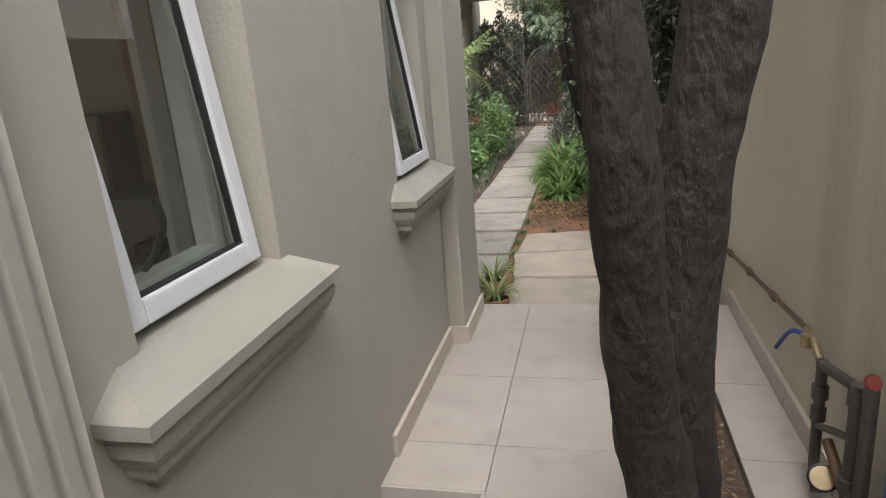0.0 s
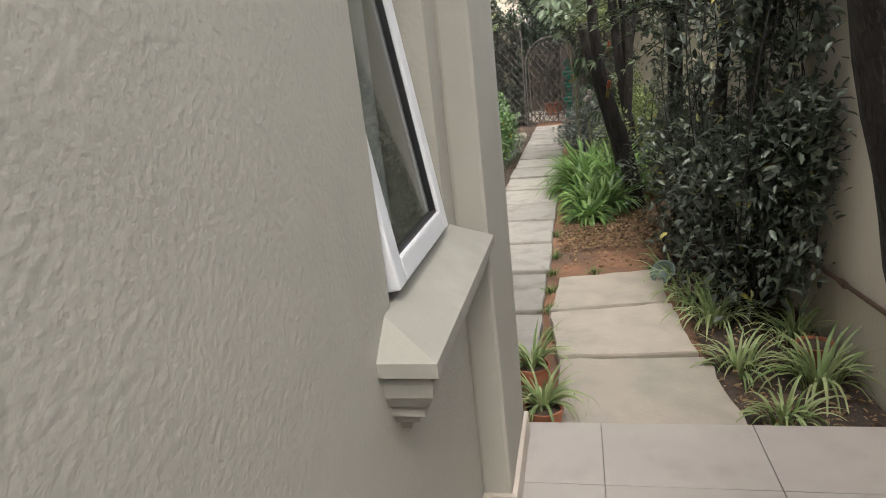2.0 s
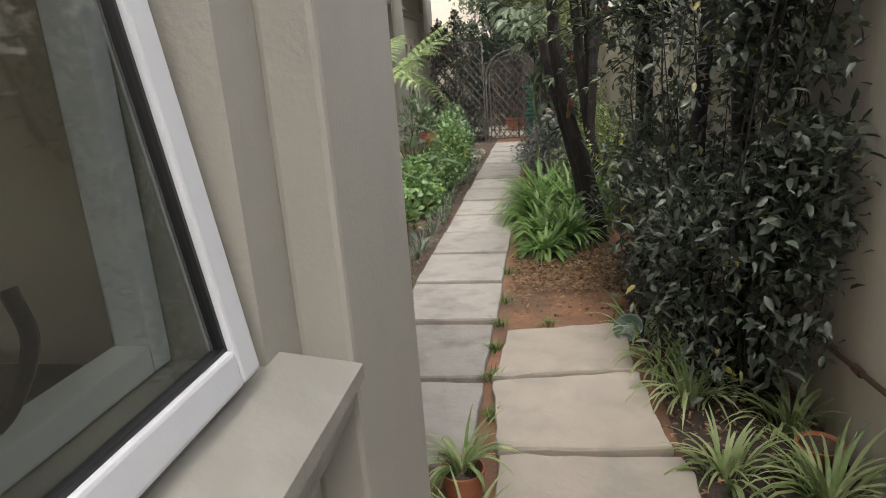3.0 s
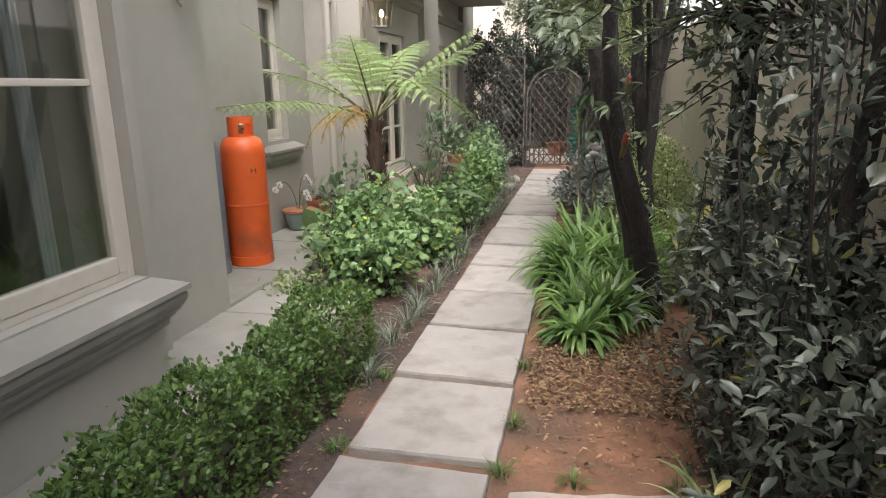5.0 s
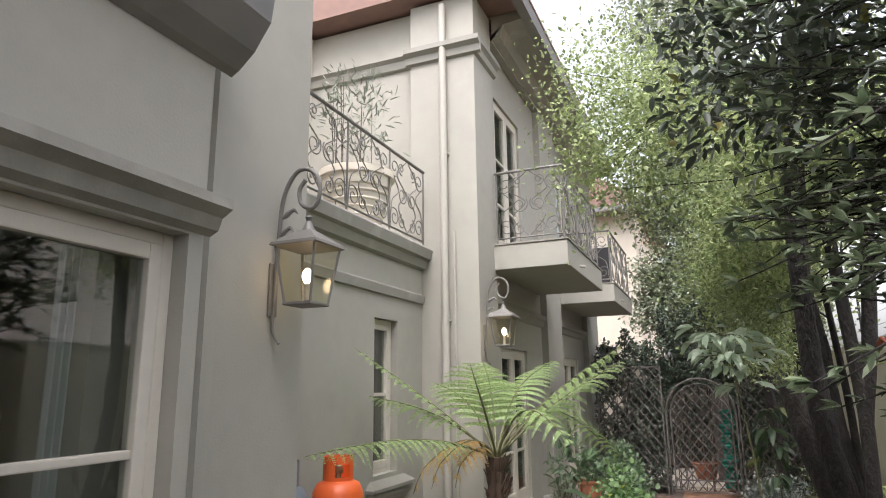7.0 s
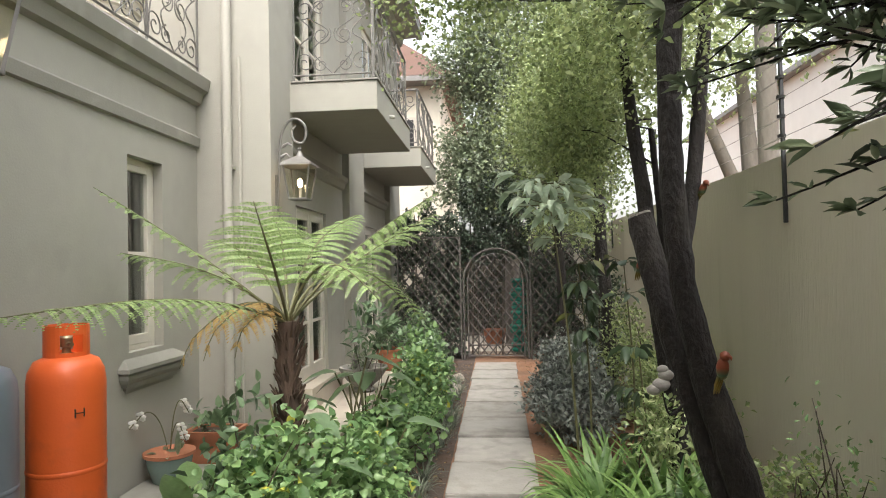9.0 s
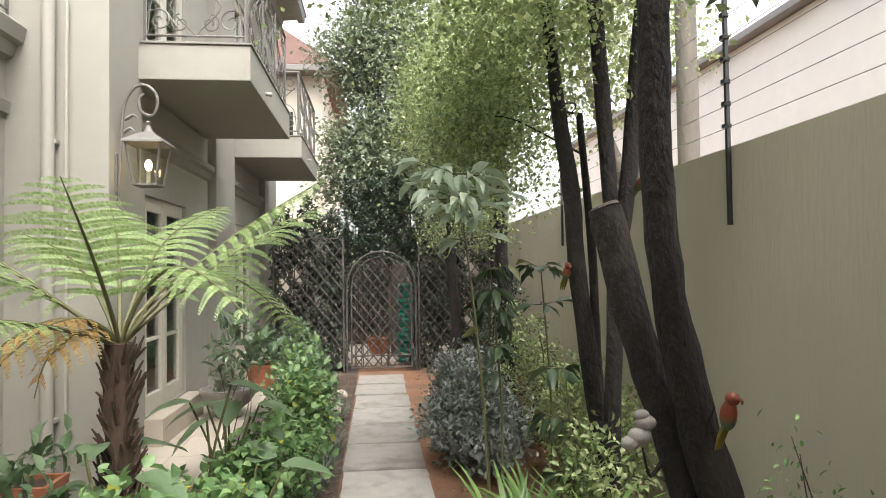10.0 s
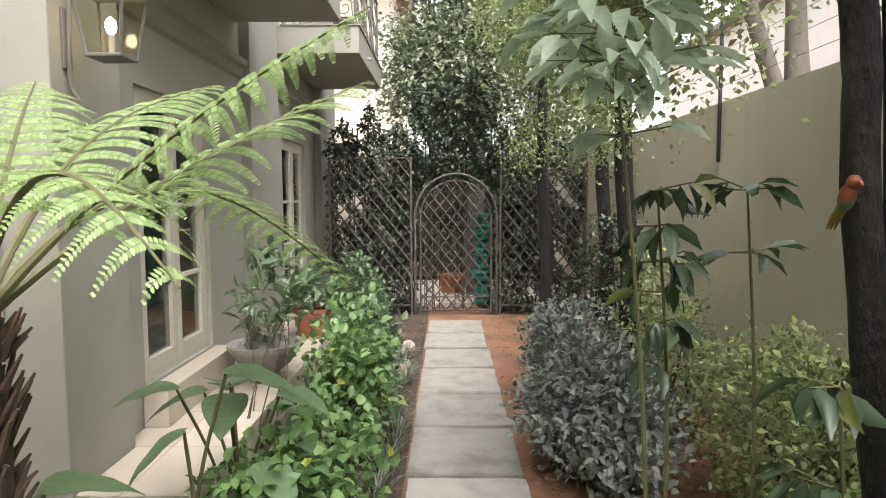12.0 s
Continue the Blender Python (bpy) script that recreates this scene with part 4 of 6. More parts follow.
# trees by the wall
tree("stub_tree", [
    ([(0.2, 8.0, -0.2), (0.09, 8.0, 0.45), (-0.07, 8.0, 1.0), (-0.165, 8.0, 1.5), (-0.185, 8.0, 2.0), (-0.165, 8.0, 2.6), (-0.05, 8.05, 3.6)], [0.095, 0.07, 0.058, 0.05, 0.047, 0.05, 0.04])],
    "dark leaning tree trunk with a sawn-off limb", BARK, [((0.2, 8.2, 4.3), (0.9, 0.9, 0.7), 2600), ((-0.05, 8.1, 3.0), (0.55, 0.5, 0.45), 2800)], 0.05, L_TREE, 41, wobble=0.12)
stub = bpy.data.objects["stub_tree"]
part("sawn_limb", tube(bmesh.new(), curve_points([(0.06, 8.04, 0.3), (-0.1, 8.12, 0.95), (-0.2, 8.18, 1.35), (-0.27, 8.22, 1.7)], 6), [0.07, 0.062] + [0.056] * 15 + [0.06, 0.058], 14, 0.1), BARK, stub, "thick sawn-off limb", smooth=True)
part("cut_face", tube(bmesh.new(), [(-0.27, 8.22, 1.698), (-0.2735, 8.2225, 1.708)], [0.054, 0.05], 14), CUT_WOOD, stub, "pale weathered cut face")
bm = bmesh.new()
for p in ([(-0.14, 8.1, 0.9), (-0.22, 8.02, 0.88), (-0.25, 8.0, 0.97)], [(-0.05, 8.0, 0.95), (-0.08, 7.95, 1.02), (-0.06, 7.93, 1.1)]):
    tube(bm, curve_points(p, 4), [0.009 - 0.0008 * i for i in range(9)], 5)
part("broken_twig", bm, BARK, stub, smooth=True)
tree("twin_stem_tree", [
    ([(0.2, 9.5, -0.2), (0.23, 9.52, 0.6), (0.27, 9.53, 1.4), (0.24, 9.53, 2.1), (0.2, 9.55, 2.9), (0.15, 9.6, 3.7)], [0.056, 0.048, 0.045, 0.044, 0.042, 0.034]),
    ([(0.27, 9.53, 1.45), (0.36, 9.53, 2.0), (0.44, 9.55, 2.7), (0.55, 9.6, 3.6)], [0.044, 0.048, 0.045, 0.035]),
    ([(0.3, 9.75, -0.2), (0.24, 9.75, 0.9), (0.22, 9.75, 1.6), (0.16, 9.75, 2.4)], [0.03, 0.028, 0.025, 0.02])],
    "dark forked tree with light small leaves by the wall", BARK, [((0.0, 10.2, 3.15), (0.75, 0.9, 0.75), 8500), ((0.1, 9.3, 3.2), (0.65, 0.6, 0.6), 4200), ((-0.25, 10.9, 2.75), (0.55, 0.6, 0.5), 5200), ((-1.2, 9.9, 4.1), (0.6, 0.9, 0.8), 5600), ((-0.7, 9.3, 3.7), (0.6, 0.7, 0.65), 4600), ((-1.25, 9.4, 3.35), (0.3, 0.4, 0.3), 1100)], 0.044, L_TREE, 51, limbs=4, spread=0.19)
tree("slender_tree", [
    ([(0.34, 9.78, -0.2), (0.28, 9.77, 0.4), (0.215, 9.76, 0.8), (0.13, 9.75, 1.5), (0.1, 9.74, 1.95), (0.05, 9.78, 2.4), (0.0, 9.85, 3.1)], [0.066, 0.06, 0.056, 0.052, 0.05, 0.045, 0.03])],
    "slender dark tree with small pale green leaves", BARK, [((-0.1, 11.3, 2.6), (0.55, 0.8, 0.6), 6500), ((-0.15, 12.2, 3.3), (0.6, 1.0, 0.95), 6500)], 0.044, L_TREE, 61, limbs=1, spread=0.2)
for k, (x, y, top) in enumerate(((0.35, 12.9, 3.4), (0.12, 15.6, 3.2), (0.6, 14.6, 3.5))):
    tree("garden_tree", [([(x, y, -0.2), (x + 0.03, y, 0.8), (x - 0.04, y, 1.8), (x - 0.02, y + 0.1, top)], [0.085, 0.075, 0.07, 0.045])],
         "dark-trunked tree by the far garden wall", BARK, [((x - 0.25, y + 0.3, top + 0.6), (0.7, 0.9, 1.0), 4200), ((x - 0.2, y, 2.2), (0.35, 0.4, 0.5), 1100)], 0.05, L_TREE, 71 + k)
tree("tall_hedge_tree", [([(-0.6, 18.2, -0.2), (-0.6, 18.2, 1.5), (-0.5, 18.3, 3.5), (-0.4, 18.4, 6)], [0.16, 0.14, 0.12, 0.05]), ([(0.5, 18.0, -0.2), (0.5, 18.1, 2.0), (0.6, 18.2, 5)], [0.12, 0.1, 0.05])],
     "dense tall evergreen tree behind the trellis", BARK_GREY, [((-1.0, 18.3, 3.5), (1.15, 0.9, 1.3), 13000), ((-0.95, 18.4, 5.6), (1.25, 1.0, 1.5), 14000), ((0.6, 18.2, 4.0), (1.2, 1.0, 1.9), 11000), ((-0.7, 18.5, 7.8), (1.3, 1.1, 1.4), 10000), ((1.1, 17.9, 6.4), (1.5, 1.2, 1.7), 11000), ((-0.6, 18.6, 10.0), (1.6, 1.1, 1.5), 8000)], 0.095, L_MID, 81, limbs=6, spread=0.16)
tree("neighbour_tree", [([(3.2, 15.5, -0.2), (3.1, 15.5, 2.0), (2.9, 15.4, 4.5)], [0.2, 0.17, 0.08]), ([(3.15, 15.5, 1.8), (2.4, 15.2, 3.4), (1.9, 15.0, 4.6)], [0.12, 0.09, 0.05])],
     "bare-limbed tree in the neighbouring garden", BARK_GREY, [((2.6, 15.3, 5.0), (1.6, 1.5, 1.3), 5000)], 0.08, L_TREE, 91)

# pale sapling and its darker neighbour
def sapling(name, base, top, nodes, size, mat, label, seed, droop=-0.25, spread=0.3, crown=()):
    prng = random.Random(seed)
    s = thing(name, label, "sapling")
    pts = curve_points([base, tuple(Vector(base).lerp(Vector(top), 0.5) + Vector((0.03, 0, 0))), top], 8)
    part("stem", tube(bmesh.new(), pts, [0.011 - 0.0004 * i for i in range(len(pts))], 7), STEM, s, smooth=True)
    pos, ways, sizes = [], [], []
    bm = bmesh.new()
    for z0, n, reach, sz in nodes:
        p0 = pts[0].lerp(pts[-1], z0)
        for _ in range(n):
            a = prng.uniform(0, 2 * math.pi)
            tip = p0 + Vector((math.cos(a), math.sin(a), prng.uniform(-0.1, 0.45))) * reach * prng.uniform(0.4, 1)
            tube(bm, [p0, tip], [0.004, 0.0025], 4)
            for _ in range(3):
                pos.append(tuple(p0.lerp(tip, prng.uniform(0.55, 1))))
                ways.append((math.cos(a) * 0.8 + prng.uniform(-0.8, 0.8), math.sin(a) * 0.8 + prng.uniform(-0.8, 0.8), droop + prng.uniform(-0.5, 0.4)))
                sizes.append(sz * prng.uniform(0.75, 1.2))
    tagged(part("stalkwork", bm, STEM, s), kind="stuff")
    leaves("foliage", np.array(pos), np.array(ways), np.array(sizes), mat, s, 0.42, fold=0.16, droop=0.35, seed=seed)
    return s


sapling("young_tree", (-0.32, 10.15, -0.2), (-0.52, 10.1, 2.1), [(1.0, 9, 0.3, 0.17), (0.97, 10, 0.36, 0.18), (0.93, 9, 0.36, 0.17), (0.88, 6, 0.3, 0.16), (0.82, 3, 0.2, 0.14)], 0.15, L_PALE, "young tree with large pale hanging leaves", 3)
sapling("young_tree", (-0.22, 10.32, -0.2), (-0.28, 10.3, 1.5), [(1.0, 5, 0.14, 0.15), (0.92, 3, 0.13, 0.15), (0.84, 4, 0.12, 0.14), (0.77, 2, 0.12, 0.14), (0.7, 3, 0.1, 0.14), (0.6, 2, 0.08, 0.12)], 0.15, L_SAPLING, "young tree with large dark hanging leaves", 4, -0.9)
sapling("young_tree", (0.09, 10.25, -0.2), (0.06, 10.3, 1.5), [(1.0, 4, 0.13, 0.14), (0.86, 3, 0.15, 0.14)], 0.15, L_SAPLING, "young tree with few broad leaves on a bare stem", 6, -0.15)
sapling("young_tree", (0.0, 9.55, -0.2), (0.0, 9.6, 0.95), [(1.0, 4, 0.14, 0.15), (0.75, 4, 0.16, 0.16), (0.5, 3, 0.15, 0.15)], 0.18, L_SAPLING, "low young tree with broad drooping leaves", 7, -0.6)

# shrubs and clumps of the beds
shrub("grey_leaf_shrub", (-0.22, 11.5, 0.2), (0.46, 0.85, 0.42), 5200, 0.055, L_GREY, "low mounded grey-leaved shrub beside the path", 101, 8, width=0.6)
shrub("grey_leaf_shrub", (-0.12, 12.9, 0.25), (0.4, 0.75, 0.42), 3200, 0.055, L_GREY, "low mounded grey-leaved shrub beside the path", 102, 6, width=0.6)
shrub("lime_shrub", (0.06, 9.36, 0.42), (0.16, 0.18, 0.34), 620, 0.045, L_STRIPE, "yellowish green small-leaved shrub before a trunk", 109, 6, width=0.6, base=(0.06, 9.36, 0))
shrub("wall_shrub", (0.5, 10.6, 0.35), (0.34, 0.9, 0.62), 6200, 0.042, L_TREE, "light green shrub at the foot of the garden wall", 103, 8, small=True, per=8)
shrub("wall_shrub", (0.5, 12.4, 0.4), (0.3, 1.0, 0.75), 3200, 0.045, L_TREE, "light green shrub at the foot of the garden wall", 104, 8, small=True, per=8)
shrub("wall_shrub", (0.55, 8.6, 0.15), (0.22, 0.5, 0.5), 1300, 0.04, L_TREE, "sparse light green shrub at the foot of the wall", 105, 9, small=True, per=8)
shrub("wall_shrub", (0.58, 14.4, 0.6), (0.25, 1.2, 0.9), 2600, 0.05, L_HEDGE, "dark shrub at the foot of the far wall", 106, 8, small=True, per=8)
shrub("twiggy_shrub", (0.56, 8.4, 0.45), (0.14, 0.26, 0.5), 260, 0.035, L_BRIGHT, "sparse upright twigs with pale green leaves", 107, 22, base=(0.52, 8.2, 0), per=4)
shrub("leafy_shrub", (-1.98, 8.25, 0.18), (0.44, 0.62, 0.42), 1900, 0.06, L_BRIGHT, "bright green leafy shrub beside the path", 111, 14, width=0.95, hollow=0.15)
shrub("leafy_shrub", (-1.85, 9.35, 0.12), (0.4, 0.55, 0.42), 1900, 0.062, L_BRIGHT, "bright green leafy shrub beside the path", 112, 14, width=0.95, hollow=0.15)
shrub("leafy_shrub", (-1.78, 10.5, 0.18), (0.42, 0.64, 0.42), 1400, 0.06, L_BRIGHT, "green leafy shrub beside the path", 113, 12, width=0.95, hollow=0.1)
shrub("leafy_shrub", (-1.72, 11.9, 0.32), (0.36, 0.75, 0.48), 1500, 0.066, L_BRIGHT, "tall green leafy shrub beside the path", 114, 12, width=0.8, hollow=0.1)
shrub("leafy_shrub", (-1.75, 13.2, 0.25), (0.34, 0.65, 0.42), 1000, 0.085, L_BIG, "green leafy shrub beside the path", 115, 12, width=0.8, hollow=0.1)
shrub("leafy_shrub", (-2.1, 8.72, 0.3), (0.36, 0.3, 0.5), 800, 0.065, L_BRIGHT, "loose green leafy shrub before the tree fern", 119, 12, width=0.9, hollow=0.1)
shrub("leafy_shrub", (-2.45, 8.95, 0.28), (0.28, 0.3, 0.45), 500, 0.09, L_BIG, "loose dark green shrub beside the tree fern", 120, 8, width=0.6, hollow=0.1)
shrub("trellis_shrub", (-2.1, 15.4, 0.3), (0.35, 0.6, 0.5), 1500, 0.07, L_BIG, "green leafy shrub near the trellis", 116, 8, width=0.6)
shrub("ground_cover", (-2.45, 7.95, -0.08), (0.22, 0.3, 0.1), 420, 0.06, L_STRIPE, "low pale-edged ground cover on the paving joint", 117, 0, low=-0.4)
# clipped box hedge
hedge = thing("box_hedge", "low clipped small-leaved hedge along the path", "hedge")
nr = np.random.default_rng(3)
n = 21000
u = nr.random((n, 3))
face_pick = nr.random(n)
hx, hy, hz = (u[:, 0] - 0.5) * 0.42, u[:, 1] * 3.1, u[:, 2] * 0.42
hx = np.where(face_pick < 0.4, np.sign(hx) * (0.21 - nr.random(n) ** 2 * 0.06), hx)
hz = np.where(face_pick > 0.5, 0.42 - nr.random(n) ** 2 * 0.05, hz)
bulge = 0.09 * np.sin(hy * 5.0) + 0.06 * np.sin(hy * 11 + 1) + 0.05 * np.sin(hy * 23 + hx * 17)
pos = np.stack([-1.75 + hx * (1 + bulge) + 0.03 * np.sin(hy * 3), 3.95 + hy, -0.15 + hz * (0.99 + bulge) - 0.4 * np.maximum(0, np.abs(hx) - 0.12)], 1)
shoot = nr.random(n) < 0.12
pos[shoot] += nr.normal(0, 0.03, (int(shoot.sum()), 3)) + np.array([0, 0, 0.02])
ways = np.stack([hx * 3, nr.normal(0, 0.7, n), 0.5 + nr.normal(0, 0.6, n)], 1) + nr.normal(0, 0.4, (n, 3))
leaves("foliage", pos, ways, 0.033 * nr.uniform(0.6, 1.35, n), L_BOX, hedge, seed=4, shape=SMALL)
bm = bmesh.new()
for k in range(40):
    y = 4.0 + k * 0.076
    branches(bm, (-1.75 + prng.uniform(-0.06, 0.06), y, -0.2), [(-1.75 + prng.uniform(-0.2, 0.2), y + prng.uniform(-0.1, 0.1), 0.2)], 0.008, prng, 5, 0.04)
part("branchwork", bm, TWIG, hedge)

for k, (x, y, n, L) in enumerate(((-0.3, 7.5, 90, 0.42), (-0.12, 7.85, 130, 0.55), (-0.33, 8.45, 110, 0.52), (-0.3, 7.95, 110, 0.52), (0.08, 8.35, 120, 0.55), (0.0, 8.85, 110, 0.7), (-0.28, 9.0, 120, 0.7), (0.3, 9.15, 100, 0.68), (-0.34, 9.45, 120, 0.68), (0.05, 9.35, 120, 0.72), (-0.15, 9.7, 100, 0.66), (-0.4, 8.75, 110, 0.62))):
    straps("strap_leaf_clump", (x, y, -0.16), int(n * 1.1), L * (0.88 if y < 8.3 else 0.95), 0.05, L_STRAP, "lush clump of arching green strap leaves", 120 + k, 1.5, group="strap leaf clumps")
for k, (x, y, n, L) in enumerate(((0.36, 4.4, 55, 0.26), (0.36, 5.0, 75, 0.34), (0.3, 5.35, 50, 0.28), (0.68, 4.25, 75, 0.38), (0.45, 3.95, 45, 0.22), (0.72, 4.75, 50, 0.33), (0.24, 5.72, 26, 0.34))):
    straps("striped_grass_clump", (x, y, -0.14), n, L, 0.017, L_STRIPE, "arching clump of pale-edged grassy leaves", 130 + k, 1.45, group="pale-edged grass clumps")
for k in range(26):
    straps("silver_grass_tuft", (-1.47 + prng.uniform(-0.07, 0.06), 6.7 + 0.3 * k * (0.9 if k < 14 else 1.0), -0.15), 42, prng.uniform(0.17, 0.27), 0.008, L_SILVER, "small silvery grass tuft at the path's edge", 150 + k, 1.0, group="silvery grass tufts", spread=0.06)
for k, (x, y) in enumerate(((-0.6, 5.95), (-0.59, 6.35), (-0.6, 5.55), (-1.36, 5.98), (-1.37, 6.72), (-0.6, 7.0), (0.12, 5.93), (-0.3, 5.93), (-0.58, 4.8), (-0.6, 5.2))):
    straps("dark_grass_tuft", (x, y, -0.14), 45, 0.075, 0.005, L_BOX, "tiny dark grass tuft between the slabs", 190 + k, 1.1, group="dark grass tufts", spread=0.05)

# potted spider plants by the terrace corner
def pot(name, at, r, h, mat, label, rim=None, group=""):
    t = thing(name, label, "flower pot", group, at=at)
    lathe_p = [(r * 0.62, 0), (r * 0.7, 0.01), (r * 0.92, h * 0.6), (r * 0.97, h * 0.85), (r, h * 0.86), (r * 1.04, h * 0.9), (r * 1.04, h), (r * 0.95, h), (r * 0.9, h * 0.88)]
    part("pot_body", lathe(bmesh.new(), lathe_p), mat, t, smooth=True)
    part("potting_soil", lathe(bmesh.new(), [(r * 0.1, h * 0.86), (r * 0.89, h * 0.87), (r * 0.85, h * 0.91), (r * 0.1, h * 0.93)]), SOIL_DARK, t)
    if rim:
        part("rim", lathe(bmesh.new(), [(r * 1.0, h * 0.87), (r * 1.07, h * 0.9), (r * 1.07, h * 1.005), (r * 0.96, h * 1.005)]), rim, t, smooth=True)
    return t


for k, (x, y) in enumerate(((-0.585 + 0.02, 3.85), (-0.64, 4.25))):
    pot("terracotta_pot", (x, y, -0.17), 0.085, 0.15, TERRACOTTA, "small terracotta pot beside the terrace corner", group="terracotta pots")
    straps("spider_plant", (x, y, -0.04), 60, 0.26, 0.016, L_STRIPE, "pale striped spider plant in a terracotta pot", 210 + k, 1.6, spread=0.04)
pot("terracotta_pot", (0.74, 4.5, -0.17), 0.085, 0.13, TERRACOTTA, "terracotta pot among the grasses", group="terracotta pots")
bm = lathe(bmesh.new(), [(0.02, 0), (0.06, 0.015), (0.085, 0.055), (0.09, 0.07), (0.082, 0.07), (0.055, 0.02), (0.015, 0.015)])
bm.transform(pose(0.19, 5.72, -0.1, 35, -30, 0))
tagged(part("green_bowl", bm, CELADON, smooth=True), "pale green glazed bowl tipped on the soil", "bowl")

# tree fern
def fern_frond(parent, base, tip, lift, mat, prng, name="frond", gap=0.068, width=0.3, hang=0.5, curl=0.0):
    """An arching frond from base to tip: a midrib and pairs of long leaflets, each set with close narrow lobes."""
    a, b = Vector(base), Vector(tip)
    reach = b - a
    length = reach.length
    flat = Vector((reach.x, reach.y, 0)).normalized()
    side = Vector((-flat.y, flat.x, 0))
    bow = prng.uniform(-0.06, 0.06) * length
    def spine(f):
        return a + reach * f + Vector((0, 0, lift * math.sin(math.pi * f ** 0.8))) + side * bow * math.sin(math.pi * f) + Vector((0, 0, -curl * max(0.0, f - 0.85) ** 2 * 12))
    pts = [spine(i / 16) for i in range(17)]
    fr = part(name, tube(bmesh.new(), pts, [0.012 * (1 - 0.88 * i / 16) + 0.001 for i in range(17)], 6), STEM, parent, smooth=True)
    start = 0.2
    pairs = max(6, int(length * (1 - start) / gap))
    pos, ways, sizes, ups = [], [], [], []
    for k in range(pairs):
        f = start + (1 - start) * (k + 0.5) / pairs
        g0 = (f - start) / (1 - start)
        w = width * min(1.0, 0.45 + 2.2 * g0) * (1 - g0 ** 2.6) ** 0.75 + 0.015
        p = spine(f)
        tang = (spine(min(1, f + 0.02)) - spine(f - 0.02)).normalized()
        top = side.cross(tang)
        if top.z < 0:
            top = -top
        for s in (-1, 1):
            d = (side * s + tang * (0.32 + prng.uniform(-0.06, 0.06)) + top * (0.1 + prng.uniform(-0.07, 0.07))).normalized()
            fall = hang * prng.uniform(0.7, 1.2)
            m = max(6, int(w / 0.0095))
            for j in range(m):
                g = (j + 0.5) / m
                q = p + d * (w * g) + Vector((0, 0, -fall * w * g ** 2.2))
                run = (d + Vector((0, 0, -fall * 2.2 * g ** 1.2))).normalized()
                lobe = 0.027 * (1 - g ** 1.8) ** 0.6 * (0.6 + 0.4 * w / width) + 0.003
                for e in (-1, 1):
                    pos.append(tuple(q))
                    ways.append(tuple(tang * e + run * 0.35))
                    sizes.append(lobe)
                    ups.append(tuple(run.cross(tang) * (-s)))
    blade = (np.array([(0, 0, 0), (-0.2, 0.15, 0.0), (-0.17, 0.7, -0.02), (0, 1, -0.08), (0.17, 0.7, -0.02), (0.2, 0.15, 0.0)], float), np.array([(0, 5, 1), (1, 5, 4), (1, 4, 2), (2, 4, 3)]))
    rr = np.random.default_rng(prng.randrange(9999))
    P, W, S = np.array(pos), np.array(ways), np.array(sizes)
    y = W / np.linalg.norm(W, axis=1, keepdims=True)
    x = np.cross(y, np.array(ups) + rr.normal(0, 0.15, (len(P), 3)))
    x /= np.linalg.norm(x, axis=1, keepdims=True)
    z = np.cross(x, y)
    wide = np.maximum(S, 0.018)
    B = np.stack([x * wide[:, None], y * S[:, None], z * S[:, None]], 1)
    V = np.einsum("vk,nkj->nvj", blade[0], B) + P[:, None]
    F = blade[1][None] + (np.arange(len(P)) * 6)[:, None, None]
    tagged(raw_mesh("leaf_blade", V.reshape(-1, 3), F.reshape(-1, 3), mat, fr), kind="stuff")
    return fr


fern = thing("tree_fern", "tree fern with arching bright green fronds on a fibrous trunk", "tree fern")
prng = random.Random(9)
FERN = (-2.3, 9.5)
part("trunk", tube(bmesh.new(), curve_points([(FERN[0] + 0.02, FERN[1], -0.2), (FERN[0], FERN[1], 0.4), (FERN[0] - 0.01, FERN[1], 0.85), (FERN[0], FERN[1], 1.16)], 6), [0.066] * 6 + [0.062] * 6 + [0.066] * 6 + [0.06], 16, 0.2), FERN_TRUNK, fern, "shaggy brown fibrous trunk", smooth=True)
bm = bmesh.new()
for k in range(190):
    a, z = prng.uniform(0, 6.28), prng.uniform(0.1, 1.1)
    p = Vector((FERN[0] + 0.054 * math.cos(a), FERN[1] + 0.054 * math.sin(a), z))
    q = p + Vector((math.cos(a) * prng.uniform(0.03, 0.08), math.sin(a) * prng.uniform(0.03, 0.08), prng.uniform(0.05, 0.14)))
    tube(bm, [p, p.lerp(q, 0.5), q], [0.012, 0.009, 0.004], 5)
tagged(part("stub_fringe", bm, FERN_TRUNK, fern, "brown stubs of old fronds"), kind="stuff")
CROWN = (FERN[0], FERN[1], 1.14)
for tip, lift, w, hang in (((-1.38, 10.35, 1.92), 0.08, 0.32, 0.35), ((-1.58, 11.15, 1.02), 0.42, 0.28, 0.5), ((-2.22, 8.72, 1.88), 0.12, 0.36, 0.25), ((-2.8, 7.6, 1.34), 0.12, 0.27, 0.6),
                           ((-3.38, 9.08, 2.04), 0.04, 0.27, 0.3), ((-3.42, 9.42, 1.64), 0.12, 0.28, 0.45), ((-1.3, 9.75, 2.02), 0.1, 0.32, 0.5), ((-1.6, 9.1, 1.3), 0.32, 0.26, 0.6),
                           ((-2.75, 10.5, 1.95), 0.15, 0.28, 0.4), ((-2.05, 10.6, 1.95), 0.16, 0.28, 0.4), ((-3.1, 10.1, 1.75), 0.15, 0.26, 0.4)):
    fern_frond(fern, CROWN, tip, lift, L_FERN, prng, width=w, hang=hang)
